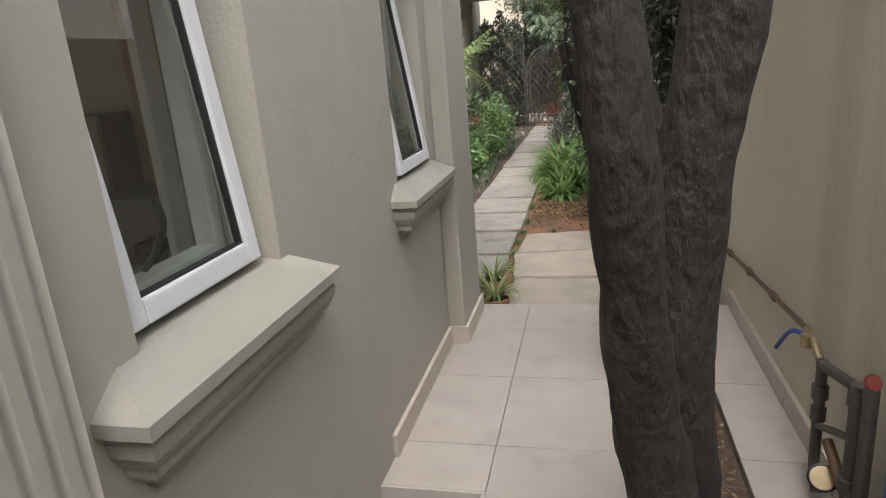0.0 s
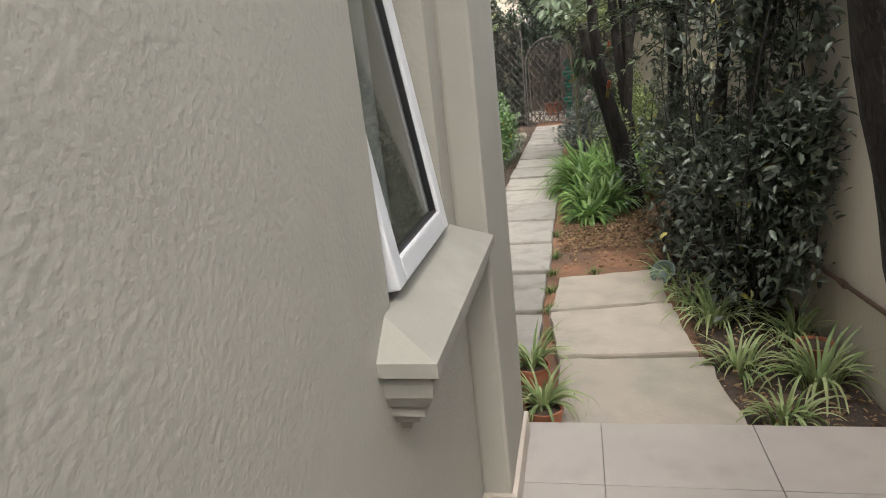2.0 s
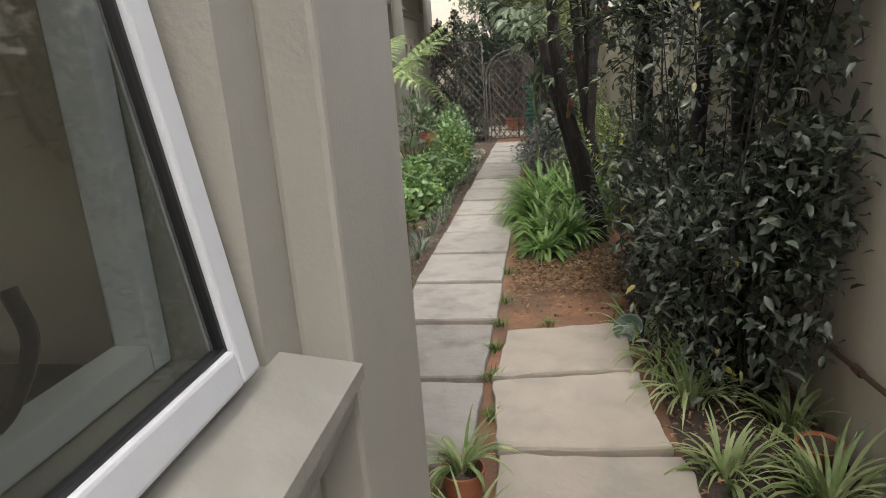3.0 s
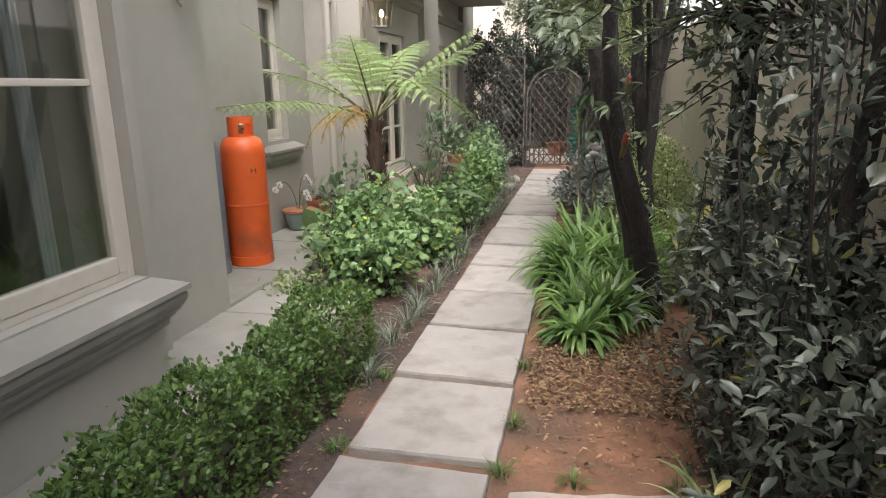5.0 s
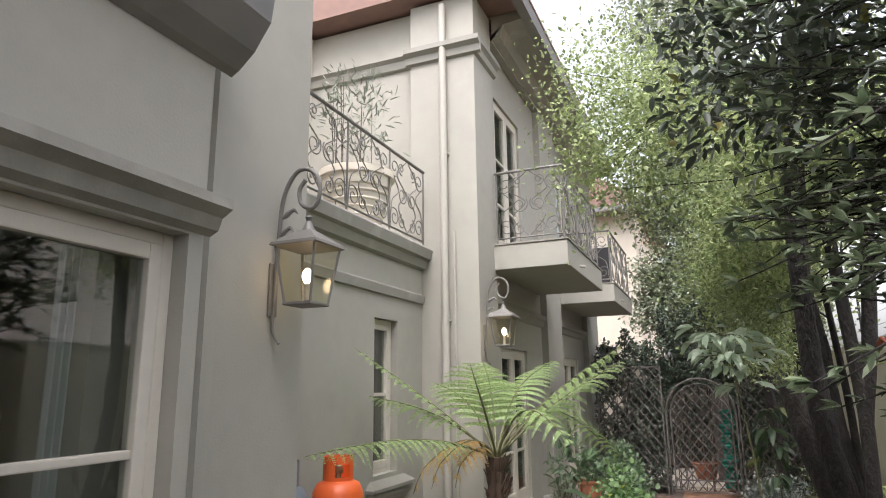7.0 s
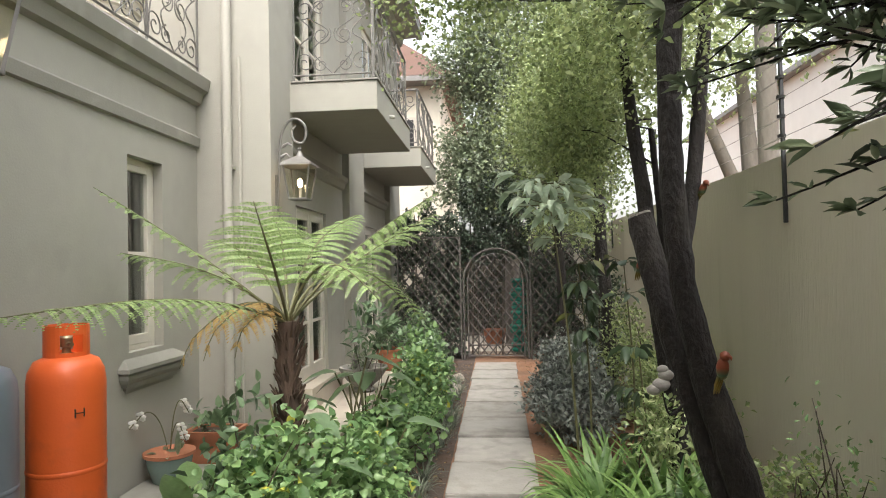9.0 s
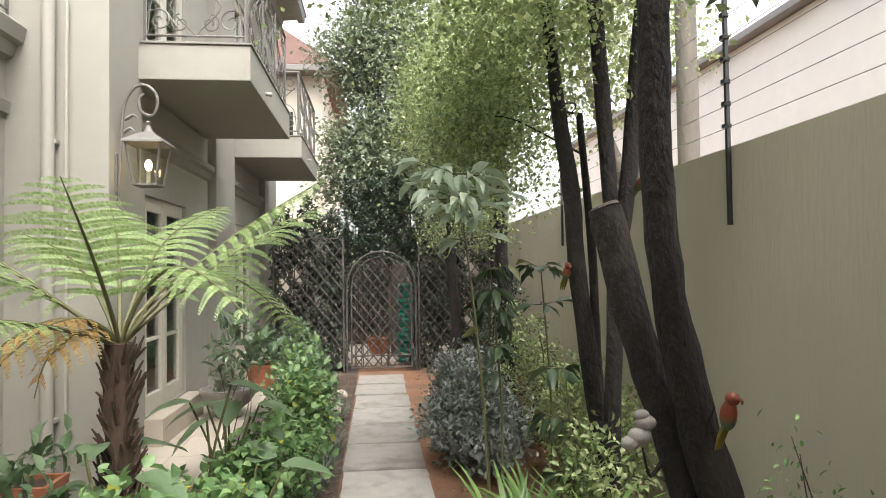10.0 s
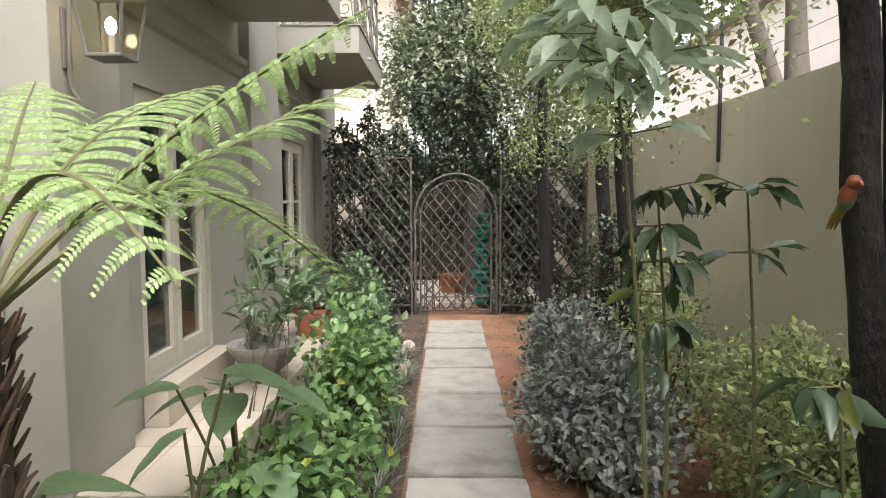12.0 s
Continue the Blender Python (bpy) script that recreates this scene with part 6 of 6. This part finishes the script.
for k, (x, y, s) in enumerate(((-1.52, 13.6, 0.1), (-1.5, 13.85, 0.08), (-1.45, 12.3, 0.07), (-1.5, 14.6, 0.09))):
    bm = bmesh.new()
    q = bmesh.ops.create_icosphere(bm, subdivisions=2, radius=s)["verts"]
    for v in q:
        v.co *= 1 + 0.25 * noise.noise(v.co * 14 + Vector((k, 0, 0)))
        v.co = Vector((v.co.x + x, v.co.y + y, v.co.z * 0.75 - 0.12))
    tagged(part("garden_stone", bm, FLAG), "rounded pale stone beside the path", "stone", "garden stones")

# planter on the roof terrace
pl = thing("terrace_planter", "large cream ribbed planter on the roof terrace", "planter", at=(-3.85, 9.85, 3.23))
part("planter_body", lathe(bmesh.new(), [(0.22, 0), (0.24, 0.01), (0.33, 0.45), (0.35, 0.46), (0.36, 0.5), (0.36, 0.56), (0.39, 0.57), (0.39, 0.64), (0.35, 0.64), (0.33, 0.56)], sides=32), CREAM, pl, smooth=True)
for k in range(5):
    part("rib", lathe(bmesh.new(), [(0.25 + 0.018 * k, 0.06 + 0.08 * k), (0.262 + 0.018 * k, 0.075 + 0.08 * k), (0.257 + 0.018 * k, 0.09 + 0.08 * k)], sides=32), CREAM, pl, smooth=True)
part("potting_soil", lathe(bmesh.new(), [(0.02, 0.55), (0.33, 0.56), (0.02, 0.58)]), SOIL_DARK, pl)
shrub("terrace_plant", (-3.85, 9.85, 4.55), (0.42, 0.45, 0.62), 420, 0.11, L_SILVER, "slender grey-leaved shrub in the terrace planter", 154, 12, per=4, width=0.16, base=(-3.85, 9.85, 3.8))

# ---- gate and trellis ----
GY = 16.63
def lattice(x0, x1, z0, z1, name, parent, step=0.155, inside=None):
    """Crossed diagonal slats clipped to an outline, each slat its own piece."""
    pieces = 0
    for s in (1, -1):
        k0 = int(((x0 if s > 0 else x0) - (z1 if s > 0 else -z1)) / step) - 30
        for k in range(k0, k0 + 90):
            c = k * step * 1.0
            pts = []
            for i in range(160):
                z = z0 + (z1 - z0) * i / 159
                x = c + s * (z - z0) * 0.8
                if x0 <= x <= x1 and (inside is None or inside(x, z)):
                    pts.append((x, z))
            if len(pts) > 2:
                (xa, za), (xb, zb) = pts[0], pts[-1]
                d = GY + 0.008 * s
                part(name, tube(bmesh.new(), [(xa, d, za), (xb, d, zb)], 0.0105, 4), IRON, parent)
                pieces += 1
    return pieces


def arch_height(x, cx=-0.945, half=0.565, spring=1.2, top=1.77):
    u = (x - cx) / half
    return spring + (top - spring) * math.sqrt(max(0.0, 1 - u * u)) if abs(u) <= 1 else -9


gate = thing("garden_gate", "arched wrought-iron lattice garden gate, shut", "gate")
for x in (-1.51, -0.38):
    part("gate_post", tube(bmesh.new(), [(x, GY, -0.2), (x, GY, 1.2)], 0.017, 8), IRON, gate, smooth=True)
part("arch", tube(bmesh.new(), [(-0.945 + 0.565 * math.cos(a), GY, 1.2 + 0.6 * math.sin(a)) for a in np.linspace(0, math.pi, 28)], 0.016, 8), IRON, gate, smooth=True)
part("inner_arch", tube(bmesh.new(), [(-0.945 + 0.49 * math.cos(a), GY, 1.18 + 0.53 * math.sin(a)) for a in np.linspace(0, math.pi, 28)], 0.011, 6), IRON, gate, smooth=True)
for x in (-1.435, -0.455):
    part("gate_stile", tube(bmesh.new(), [(x, GY, -0.1), (x, GY, 1.18)], 0.013, 6), IRON, gate)
for z in (-0.09, 0.1):
    part("gate_rail", tube(bmesh.new(), [(-1.435, GY, z), (-0.455, GY, z)], 0.012, 6), IRON, gate)
lattice(-1.43, -0.46, -0.09, 1.72, "lattice_bar", gate, inside=lambda x, z: z < arch_height(x, half=0.49, spring=1.18, top=1.71))
tre = thing("trellis", "dark lattice trellis screen flanking the gate", "trellis")
for x0, x1 in ((-2.68, -1.56), (-0.33, 0.85)):
    for x in (x0, x1):
        part("trellis_post", boxed((x - 0.013, GY - 0.015, -0.2), (x + 0.013, GY + 0.015, 2.03), 0.003), IRON, tre)
    for z in (-0.02, 2.02):
        part("trellis_rail", boxed((x0 + 0.013, GY - 0.01, z - 0.01), (x1 - 0.013, GY + 0.01, z + 0.01), 0.002), IRON, tre)
    lattice(x0 + 0.02, x1 - 0.02, -0.02, 2.02, "lattice_slat", tre)

# yard behind the gate
structure("yard_floor", boxed((-2.6, 17.3, -0.2), (0.86, 20.0, -0.1)), PATIO, "pale floor of the yard behind the gate", "floor")
structure("yard_wall", wall_mesh("x", 21.0, 21.2, -8.0, 1.1, -0.3, 2.3), WALL_TAN, "plastered wall closing the yard behind the gate", "wall")
pot("terracotta_pot", (-0.98, 18.4, -0.1), 0.24, 0.3, TERRACOTTA, "wide terracotta pot behind the gate", group="terracotta pots")
net = thing("net_roll", "upright roll of bright green netting behind the gate", "netting")
bm = bmesh.new()
for k in range(16):
    z = -0.1 + k * 0.085
    rr = 0.13 + 0.03 * math.sin(k * 1.7)
    lathe(bm, [(rr * 0.9, z), (rr, z + 0.02), (rr * 1.03, z + 0.045), (rr * 0.88, z + 0.075)], (-0.53 + 0.015 * math.sin(k), 17.3, 0), 18)
part("net_coil", bm, GREEN_NET, net)

# ---- ornaments, tap and wall fittings ----
def bird(at, yaw, tilt, label):
    """A painted wall bird as one plain body: rounded body, head, beak and tail."""
    bm = bmesh.new()
    ball = bmesh.ops.create_uvsphere(bm, u_segments=14, v_segments=10, radius=1.0)["verts"]
    for v in ball:
        v.co = Vector((v.co.x * 0.055, v.co.y * 0.05, v.co.z * 0.1))
    head = bmesh.ops.create_uvsphere(bm, u_segments=12, v_segments=8, radius=0.045)["verts"]
    bmesh.ops.translate(bm, vec=(0.015, 0, 0.11), verts=head)
    tube(bm, curve_points([(0.045, 0, 0.12), (0.075, 0, 0.115), (0.08, 0, 0.09)], 4), [0.018, 0.016, 0.015, 0.013, 0.012, 0.01, 0.008, 0.006, 0.003], 8)
    for s in (-1, 0, 1):
        tube(bm, [(-0.01, s * 0.02, -0.07), (-0.03, s * 0.028, -0.15), (-0.045, s * 0.03, -0.24)], [0.02, 0.016, 0.005], 6)
    bm.transform(pose(*at, 0, tilt, yaw) @ Matrix.Scale(0.44, 4))
    return tagged(part("bird_ornament", bm, BIRD, smooth=True), label, "ornament", "bird ornaments")


def bird_paint():
    m = material("bird_paint", (0.55, 0.13, 0.035), (0.45, 0.09, 0.03), 30, 0.45)
    n, l = m.node_tree.nodes, m.node_tree.links
    tc = n.new("ShaderNodeTexCoord")
    sep = n.new("ShaderNodeSeparateXYZ")
    l.new(tc.outputs["Generated"], sep.inputs[0])
    r = n.new("ShaderNodeValToRGB")
    r.color_ramp.elements[0].color, r.color_ramp.elements[1].color = (0.2, 0.14, 0.025, 1), (0.22, 0.05, 0.02, 1)
    r.color_ramp.elements[0].position, r.color_ramp.elements[1].position = 0.3, 0.62
    e = r.color_ramp.elements.new(0.45)
    e.color = (0.06, 0.12, 0.06, 1)
    l.new(sep.outputs["Z"], r.inputs["Fac"])
    l.new(r.outputs["Color"], n["Principled BSDF"].inputs["Base Color"])
    return m


BIRD = bird_paint()
bird((-0.06, 7.86, 1.09), -60, 8, "orange and green painted bird ornament on a trunk")
bird((0.04, 9.67, 1.47), -80, 20, "orange and black painted bird ornament on a trunk")
bird((0.4, 9.47, 1.95), -70, 35, "orange painted bird ornament high on a trunk")
orn = bmesh.new()
for dx, dz, s in ((0, 0, 0.034), (0.02, 0.038, 0.03), (-0.028, -0.02, 0.028), (0.008, 0.062, 0.022)):
    q = bmesh.ops.create_icosphere(orn, subdivisions=2, radius=s)["verts"]
    bmesh.ops.scale(orn, vec=(1.1, 0.8, 0.8), verts=q)
    bmesh.ops.translate(orn, vec=(-0.25 + dx, 8.02, 1.0 + dz), verts=q)
tagged(part("stone_ornament", orn, STONE, smooth=True), "cluster of rounded pale stones fixed to the trunk", "ornament")

wp = thing("water_pipe", "thin copper water pipe with couplings along the garden wall", "pipe")
part("pipe", tube(bmesh.new(), [(0.845, 2.28, 0.455), (0.845, 3.96, 0.31), (0.845, 5.2, 0.22), (0.845, 9.8, 0.1), (0.845, 13.0, 0.06)], 0.011, 8), COPPER, wp, smooth=True)
for y, z in ((3.2, 0.375), (3.65, 0.336), (4.5, 0.27), (2.75, 0.413)):
    part("coupling", tube(bmesh.new(), [(0.845, y - 0.03, z), (0.845, y + 0.03, z)], 0.017, 8), COPPER, wp, smooth=True)
tap = thing("water_manifold", "dark steel pipe manifold with valves on the garden wall", "pipework")
def bent(name, pts, r, mat, parent=tap):
    return part(name, tube(bmesh.new(), curve_points(pts, 5), r, 10), mat, parent, smooth=True)
bent("upper_pipe", [(0.845, 2.3, 0.455), (0.82, 2.2, 0.475), (0.8, 2.08, 0.5), (0.79, 1.98, 0.48)], 0.014, BRASS)
bent("loop_pipe", [(0.79, 1.96, 0.49), (0.79, 1.96, 0.36), (0.79, 1.96, 0.16), (0.79, 1.95, 0.1), (0.785, 1.9, 0.04)], 0.018, STEEL)
bent("cross_pipe", [(0.79, 1.96, 0.475), (0.79, 1.82, 0.51), (0.79, 1.67, 0.545)], 0.018, STEEL)
bent("drop_pipe", [(0.79, 1.67, 0.56), (0.79, 1.67, 0.4), (0.79, 1.67, 0.0)], 0.024, STEEL)
bent("cross_pipe", [(0.79, 1.95, 0.26), (0.79, 1.82, 0.32), (0.79, 1.68, 0.38)], 0.012, STEEL)
bent("branch_pipe", [(0.79, 1.67, 0.22), (0.8, 1.58, 0.22), (0.815, 1.5, 0.22)], 0.024, STEEL)
bent("riser_pipe", [(0.79, 1.6, 0.0), (0.79, 1.6, 0.35), (0.79, 1.6, 0.59)], 0.02, STEEL)
bent("stub_pipe", [(0.79, 1.68, 0.18), (0.79, 1.77, 0.22), (0.79, 1.86, 0.26)], 0.017, COPPER)
bent("lever_handle", [(0.79, 2.15, 0.5), (0.77, 2.24, 0.47), (0.76, 2.36, 0.35)], 0.008, BLUE)
for y, z, rr, mt in ((2.12, 0.49, 0.022, BRASS), (1.96, 0.38, 0.026, STEEL), (1.96, 0.3, 0.024, STEEL), (1.67, 0.52, 0.03, STEEL), (1.67, 0.24, 0.034, STEEL)):
    part("fitting", tube(bmesh.new(), [(0.79, y, z - 0.022), (0.79, y, z + 0.022)], rr, 12), mt, tap, smooth=True)
bm = lathe(bmesh.new(), [(0.01, -0.02), (0.042, -0.02), (0.044, 0.016), (0.038, 0.018), (0.037, 0.01), (0.005, 0.01)], (0, 0, 0), 24)
bm.transform(pose(0.765, 1.8, 0.165, 55, 0, -20))
g = part("pressure_gauge", bm, BLACK, tap, "black-rimmed pressure gauge", smooth=True)
bm = lathe(bmesh.new(), [(0.001, 0.0115), (0.036, 0.0115), (0.036, 0.013), (0.001, 0.013)], (0, 0, 0), 24)
bm.transform(pose(0.765, 1.8, 0.165, 55, 0, -20))
part("dial", bm, BRASS, g, "pale dial")
bm = lathe(bmesh.new(), [(0.01, -0.008), (0.021, -0.007), (0.024, 0.0), (0.021, 0.007), (0.01, 0.008)], (0, 0, 0), 16)
bm.transform(pose(0.79, 1.6, 0.605, 60, 20, 0))
part("valve_wheel", bm, RED, tap, smooth=True)
tank = thing("blue_cabinet", "blue pump cabinet against the garden wall", "cabinet")
part("cabinet_body", boxed((0.76, 0.8, 0.0), (0.84, 1.42, 0.6), 0.015), TANK_BLUE, tank)
part("cabinet_lid", boxed((0.755, 0.79, 0.602), (0.843, 1.43, 0.62), 0.008), TANK_BLUE, tank)

fence = thing("electric_fence", "electric fence strands on black posts above the wall", "fence")
for y in (4.6, 9.38, 12.44, 15.2):
    p = part("fence_post", boxed((0.845, y - 0.011, 1.72), (0.867, y + 0.011, 2.95), 0.003), BLACK, fence)
    for k in range(6):
        part("insulator", lathe(bmesh.new(), [(0.012, -0.012), (0.026, -0.01), (0.026, 0.01), (0.012, 0.012)], (0.85, y, 2.25 + 0.12 * k), 8), BLACK, p)
for k in range(6):
    part("wire", tube(bmesh.new(), [(0.85, 4.6, 2.25 + 0.12 * k), (0.85, 9.38, 2.24 + 0.12 * k), (0.85, 15.2, 2.25 + 0.12 * k)], 0.0022, 4), IRON_PAINT, fence)
tagged(part("wooden_pole", tube(bmesh.new(), [(1.32, 10.7, -0.2), (1.32, 10.7, 2.2), (1.33, 10.72, 6.0)], [0.085, 0.08, 0.07], 12, 0.03), BARK_GREY, smooth=True), "weathered wooden pole behind the garden wall", "pole")

# ---- buildings beyond ----
nb = thing("neighbour_house", "pale rendered house beyond the garden wall", "house")
part("wall", boxed((6.5, 5.0, -0.2), (13.0, 30.0, 6.0)), WHITE_WALL, nb)
part("gutter", boxed((6.25, 4.9, 6.0), (6.49, 30.1, 6.15), 0.02), GUTTER, nb)
part("roof", prism(bmesh.new(), [(6.3, 6.16), (9.7, 7.3), (13.3, 6.16)], 4.8, 30.2, "y"), ROOF_TILE, nb)
for y in (9.0, 13.0, 17.0, 21.0):
    w = part("window", boxed((6.46, y, 1.2), (6.52, y + 1.4, 2.6)), FRAME_PAINT, nb)
    part("pane", boxed((6.445, y + 0.1, 1.3), (6.458, y + 1.3, 2.5)), BLACK, w)
fh = thing("far_house", "cream two-storey house with a red tiled roof beyond the gate", "house")
part("wall", boxed((-7.5, 22.5, -0.2), (-2.35, 30.0, 6.6)), CREAM, fh)
part("roof", prism(bmesh.new(), [(-8.0, 6.62), (-5.0, 8.6), (-1.9, 6.62)], 22.0, 30.5, "y"), ROOF_TILE, fh)
part("eaves", boxed((-8.0, 21.95, 6.45), (-1.9, 22.48, 6.6), 0.02), GUTTER, fh)
for x, z in ((-4.0, 1.6), (-4.0, 4.4), (-6.0, 4.4)):
    w = part("window", boxed((x, 22.44, z), (x + 1.0, 22.5, z + 1.2), 0.01), FRAME_PAINT, fh)
    part("pane", boxed((x + 0.08, 22.425, z + 0.08), (x + 0.92, 22.438, z + 1.12)), BLACK, w)

# ---- kitchen behind the first window ----
top = thing("worktop", "dark kitchen worktop under the window", "worktop")
part("slab", boxed((-1.65, -1.5, 0.9), (-0.975, 3.2, 0.94), 0.006), CABINET, top)
part("base_unit", boxed((-1.6, -1.5, 0.0), (-0.98, 3.2, 0.898)), CABINET, top)
hob = thing("gas_hob", "black gas hob with iron pan supports", "hob")
part("hob_plate", boxed((-1.56, 1.65, 0.942), (-1.04, 2.25, 0.955), 0.004), BLACK, hob)
for x in (-1.46, -1.2):
    for y in (1.8, 2.1):
        b = part("burner", lathe(bmesh.new(), [(0.05, 0.955), (0.05, 0.97), (0.03, 0.98), (0.005, 0.98)], (x, y, 0), 16), STEEL, hob)
        bm = bmesh.new()
        for k in range(4):
            a = k * 1.571
            tube(bm, [(x + 0.03 * math.cos(a), y + 0.03 * math.sin(a), 0.995), (x + 0.11 * math.cos(a), y + 0.11 * math.sin(a), 0.995), (x + 0.115 * math.cos(a), y + 0.115 * math.sin(a), 0.956)], 0.006, 5)
        part("pan_support", bm, STEEL, b)
tagged(part("chopping_board", boxed((-1.55, 1.2, 0.942), (-1.2, 1.58, 0.965), 0.008), CELADON), "pale green chopping board on the worktop", "board")
kc = thing("tall_cabinet", "pale tall cabinet end beside the window", "cabinet")
part("panel", boxed((-1.25, 1.6, 0.942), (-1.04, 1.64, 2.4), 0.004), BLIND, kc)
part("side_rail", boxed((-1.03, 1.59, 0.942), (-0.99, 1.63, 2.4), 0.004), BLIND, kc)
ku = thing("kitchen_unit", "dark kitchen unit with worktop against the inner wall", "cabinet")
part("unit_body", boxed((-3.3, 2.74, 0.0), (-1.66, 3.29, 0.93), 0.006), CABINET, ku)
part("unit_top", boxed((-3.32, 2.7, 0.932), (-1.66, 3.295, 0.965), 0.004), BLACK, ku)
mo = thing("microwave_oven", "black microwave oven on the inner worktop", "microwave")
part("oven_body", boxed((-3.2, 2.98, 0.967), (-2.6, 3.24, 1.4), 0.01), BLACK, mo)
part("control_panel", boxed((-2.7, 2.97, 1.0), (-2.61, 2.979, 1.37), 0.002), STEEL, mo)
part("oven_door", boxed((-3.18, 2.965, 1.0), (-2.72, 2.979, 1.37), 0.003), CABINET, mo)
wd = thing("door_5", "wood-framed pale panel door inside the kitchen", "door", kind="structure")
part("door_frame", boxed((-2.54, 3.2, 0.967), (-2.46, 3.295, 2.6), 0.006), WOOD, wd)
part("door_leaf", boxed((-2.455, 3.25, 1.1), (-1.7, 3.29, 2.6), 0.006), BLIND, wd)
part("door_rail", boxed((-2.455, 3.24, 0.967), (-1.7, 3.295, 1.097), 0.006), WOOD, wd)
# stands in for the garden wall mirrored in the kitchen window glass
structure("wall_panel", boxed((-3.4, 3.26, 0.967), (-2.55, 3.296, 2.65), 0.004), PLASTER, "pale panel standing in for the reflected garden wall", "wall")
for k, (y, s) in enumerate(((2.35, 1.0), (2.5, 0.8), (2.64, 1.1))):
    tagged(part("kitchen_jar", lathe(bmesh.new(), [(0.05 * s, 0), (0.06 * s, 0.02), (0.06 * s, 0.15 * s), (0.04 * s, 0.18 * s), (0.045 * s, 0.2 * s)], (-1.45, y, 0.942), 14), STEEL, smooth=True), "dull metal jar on the worktop", "jar", "kitchen jars")
arm = thing("armchair", "pale upholstered armchair behind the bay window", "armchair", at=(-3.6, 5.3, 0.0))
part("seat", boxed((-0.35, -0.35, 0.2), (0.35, 0.35, 0.45), 0.05), BLIND, arm, smooth=True)
part("backrest", boxed((-0.4, -0.35, 0.25), (-0.25, 0.35, 0.95), 0.05), BLIND, arm, smooth=True)
for s in (-1, 1):
    part("armrest", boxed((-0.3, s * 0.42 - 0.07, 0.2), (0.35, s * 0.42 + 0.07, 0.62), 0.04), BLIND, arm, smooth=True)
    for x in (-0.3, 0.3):
        part("leg", boxed((x - 0.03, s * 0.38 - 0.03, 0.0), (x + 0.03, s * 0.38 + 0.03, 0.2), 0.005), WOOD, arm)
cur = thing("curtain", "pale hanging curtain behind the bay window", "curtain")
bm = bmesh.new()
n = 40
for i in range(n):
    y0, y1 = 5.98 + 0.17 * i / n, 5.98 + 0.17 * (i + 1) / n
    x0, x1 = -2.78 + 0.025 * math.sin(i * 0.9), -2.78 + 0.025 * math.sin((i + 1) * 0.9)
    v = [bm.verts.new(p) for p in ((x0, y0, 0.02), (x1, y1, 0.02), (x1, y1, 2.5), (x0, y0, 2.5))]
    bm.faces.new(v)
bmesh.ops.remove_doubles(bm, verts=bm.verts, dist=1e-4)
bmesh.ops.solidify(bm, geom=bm.faces[:], thickness=0.004)
part("cloth", bm, BLIND, cur)
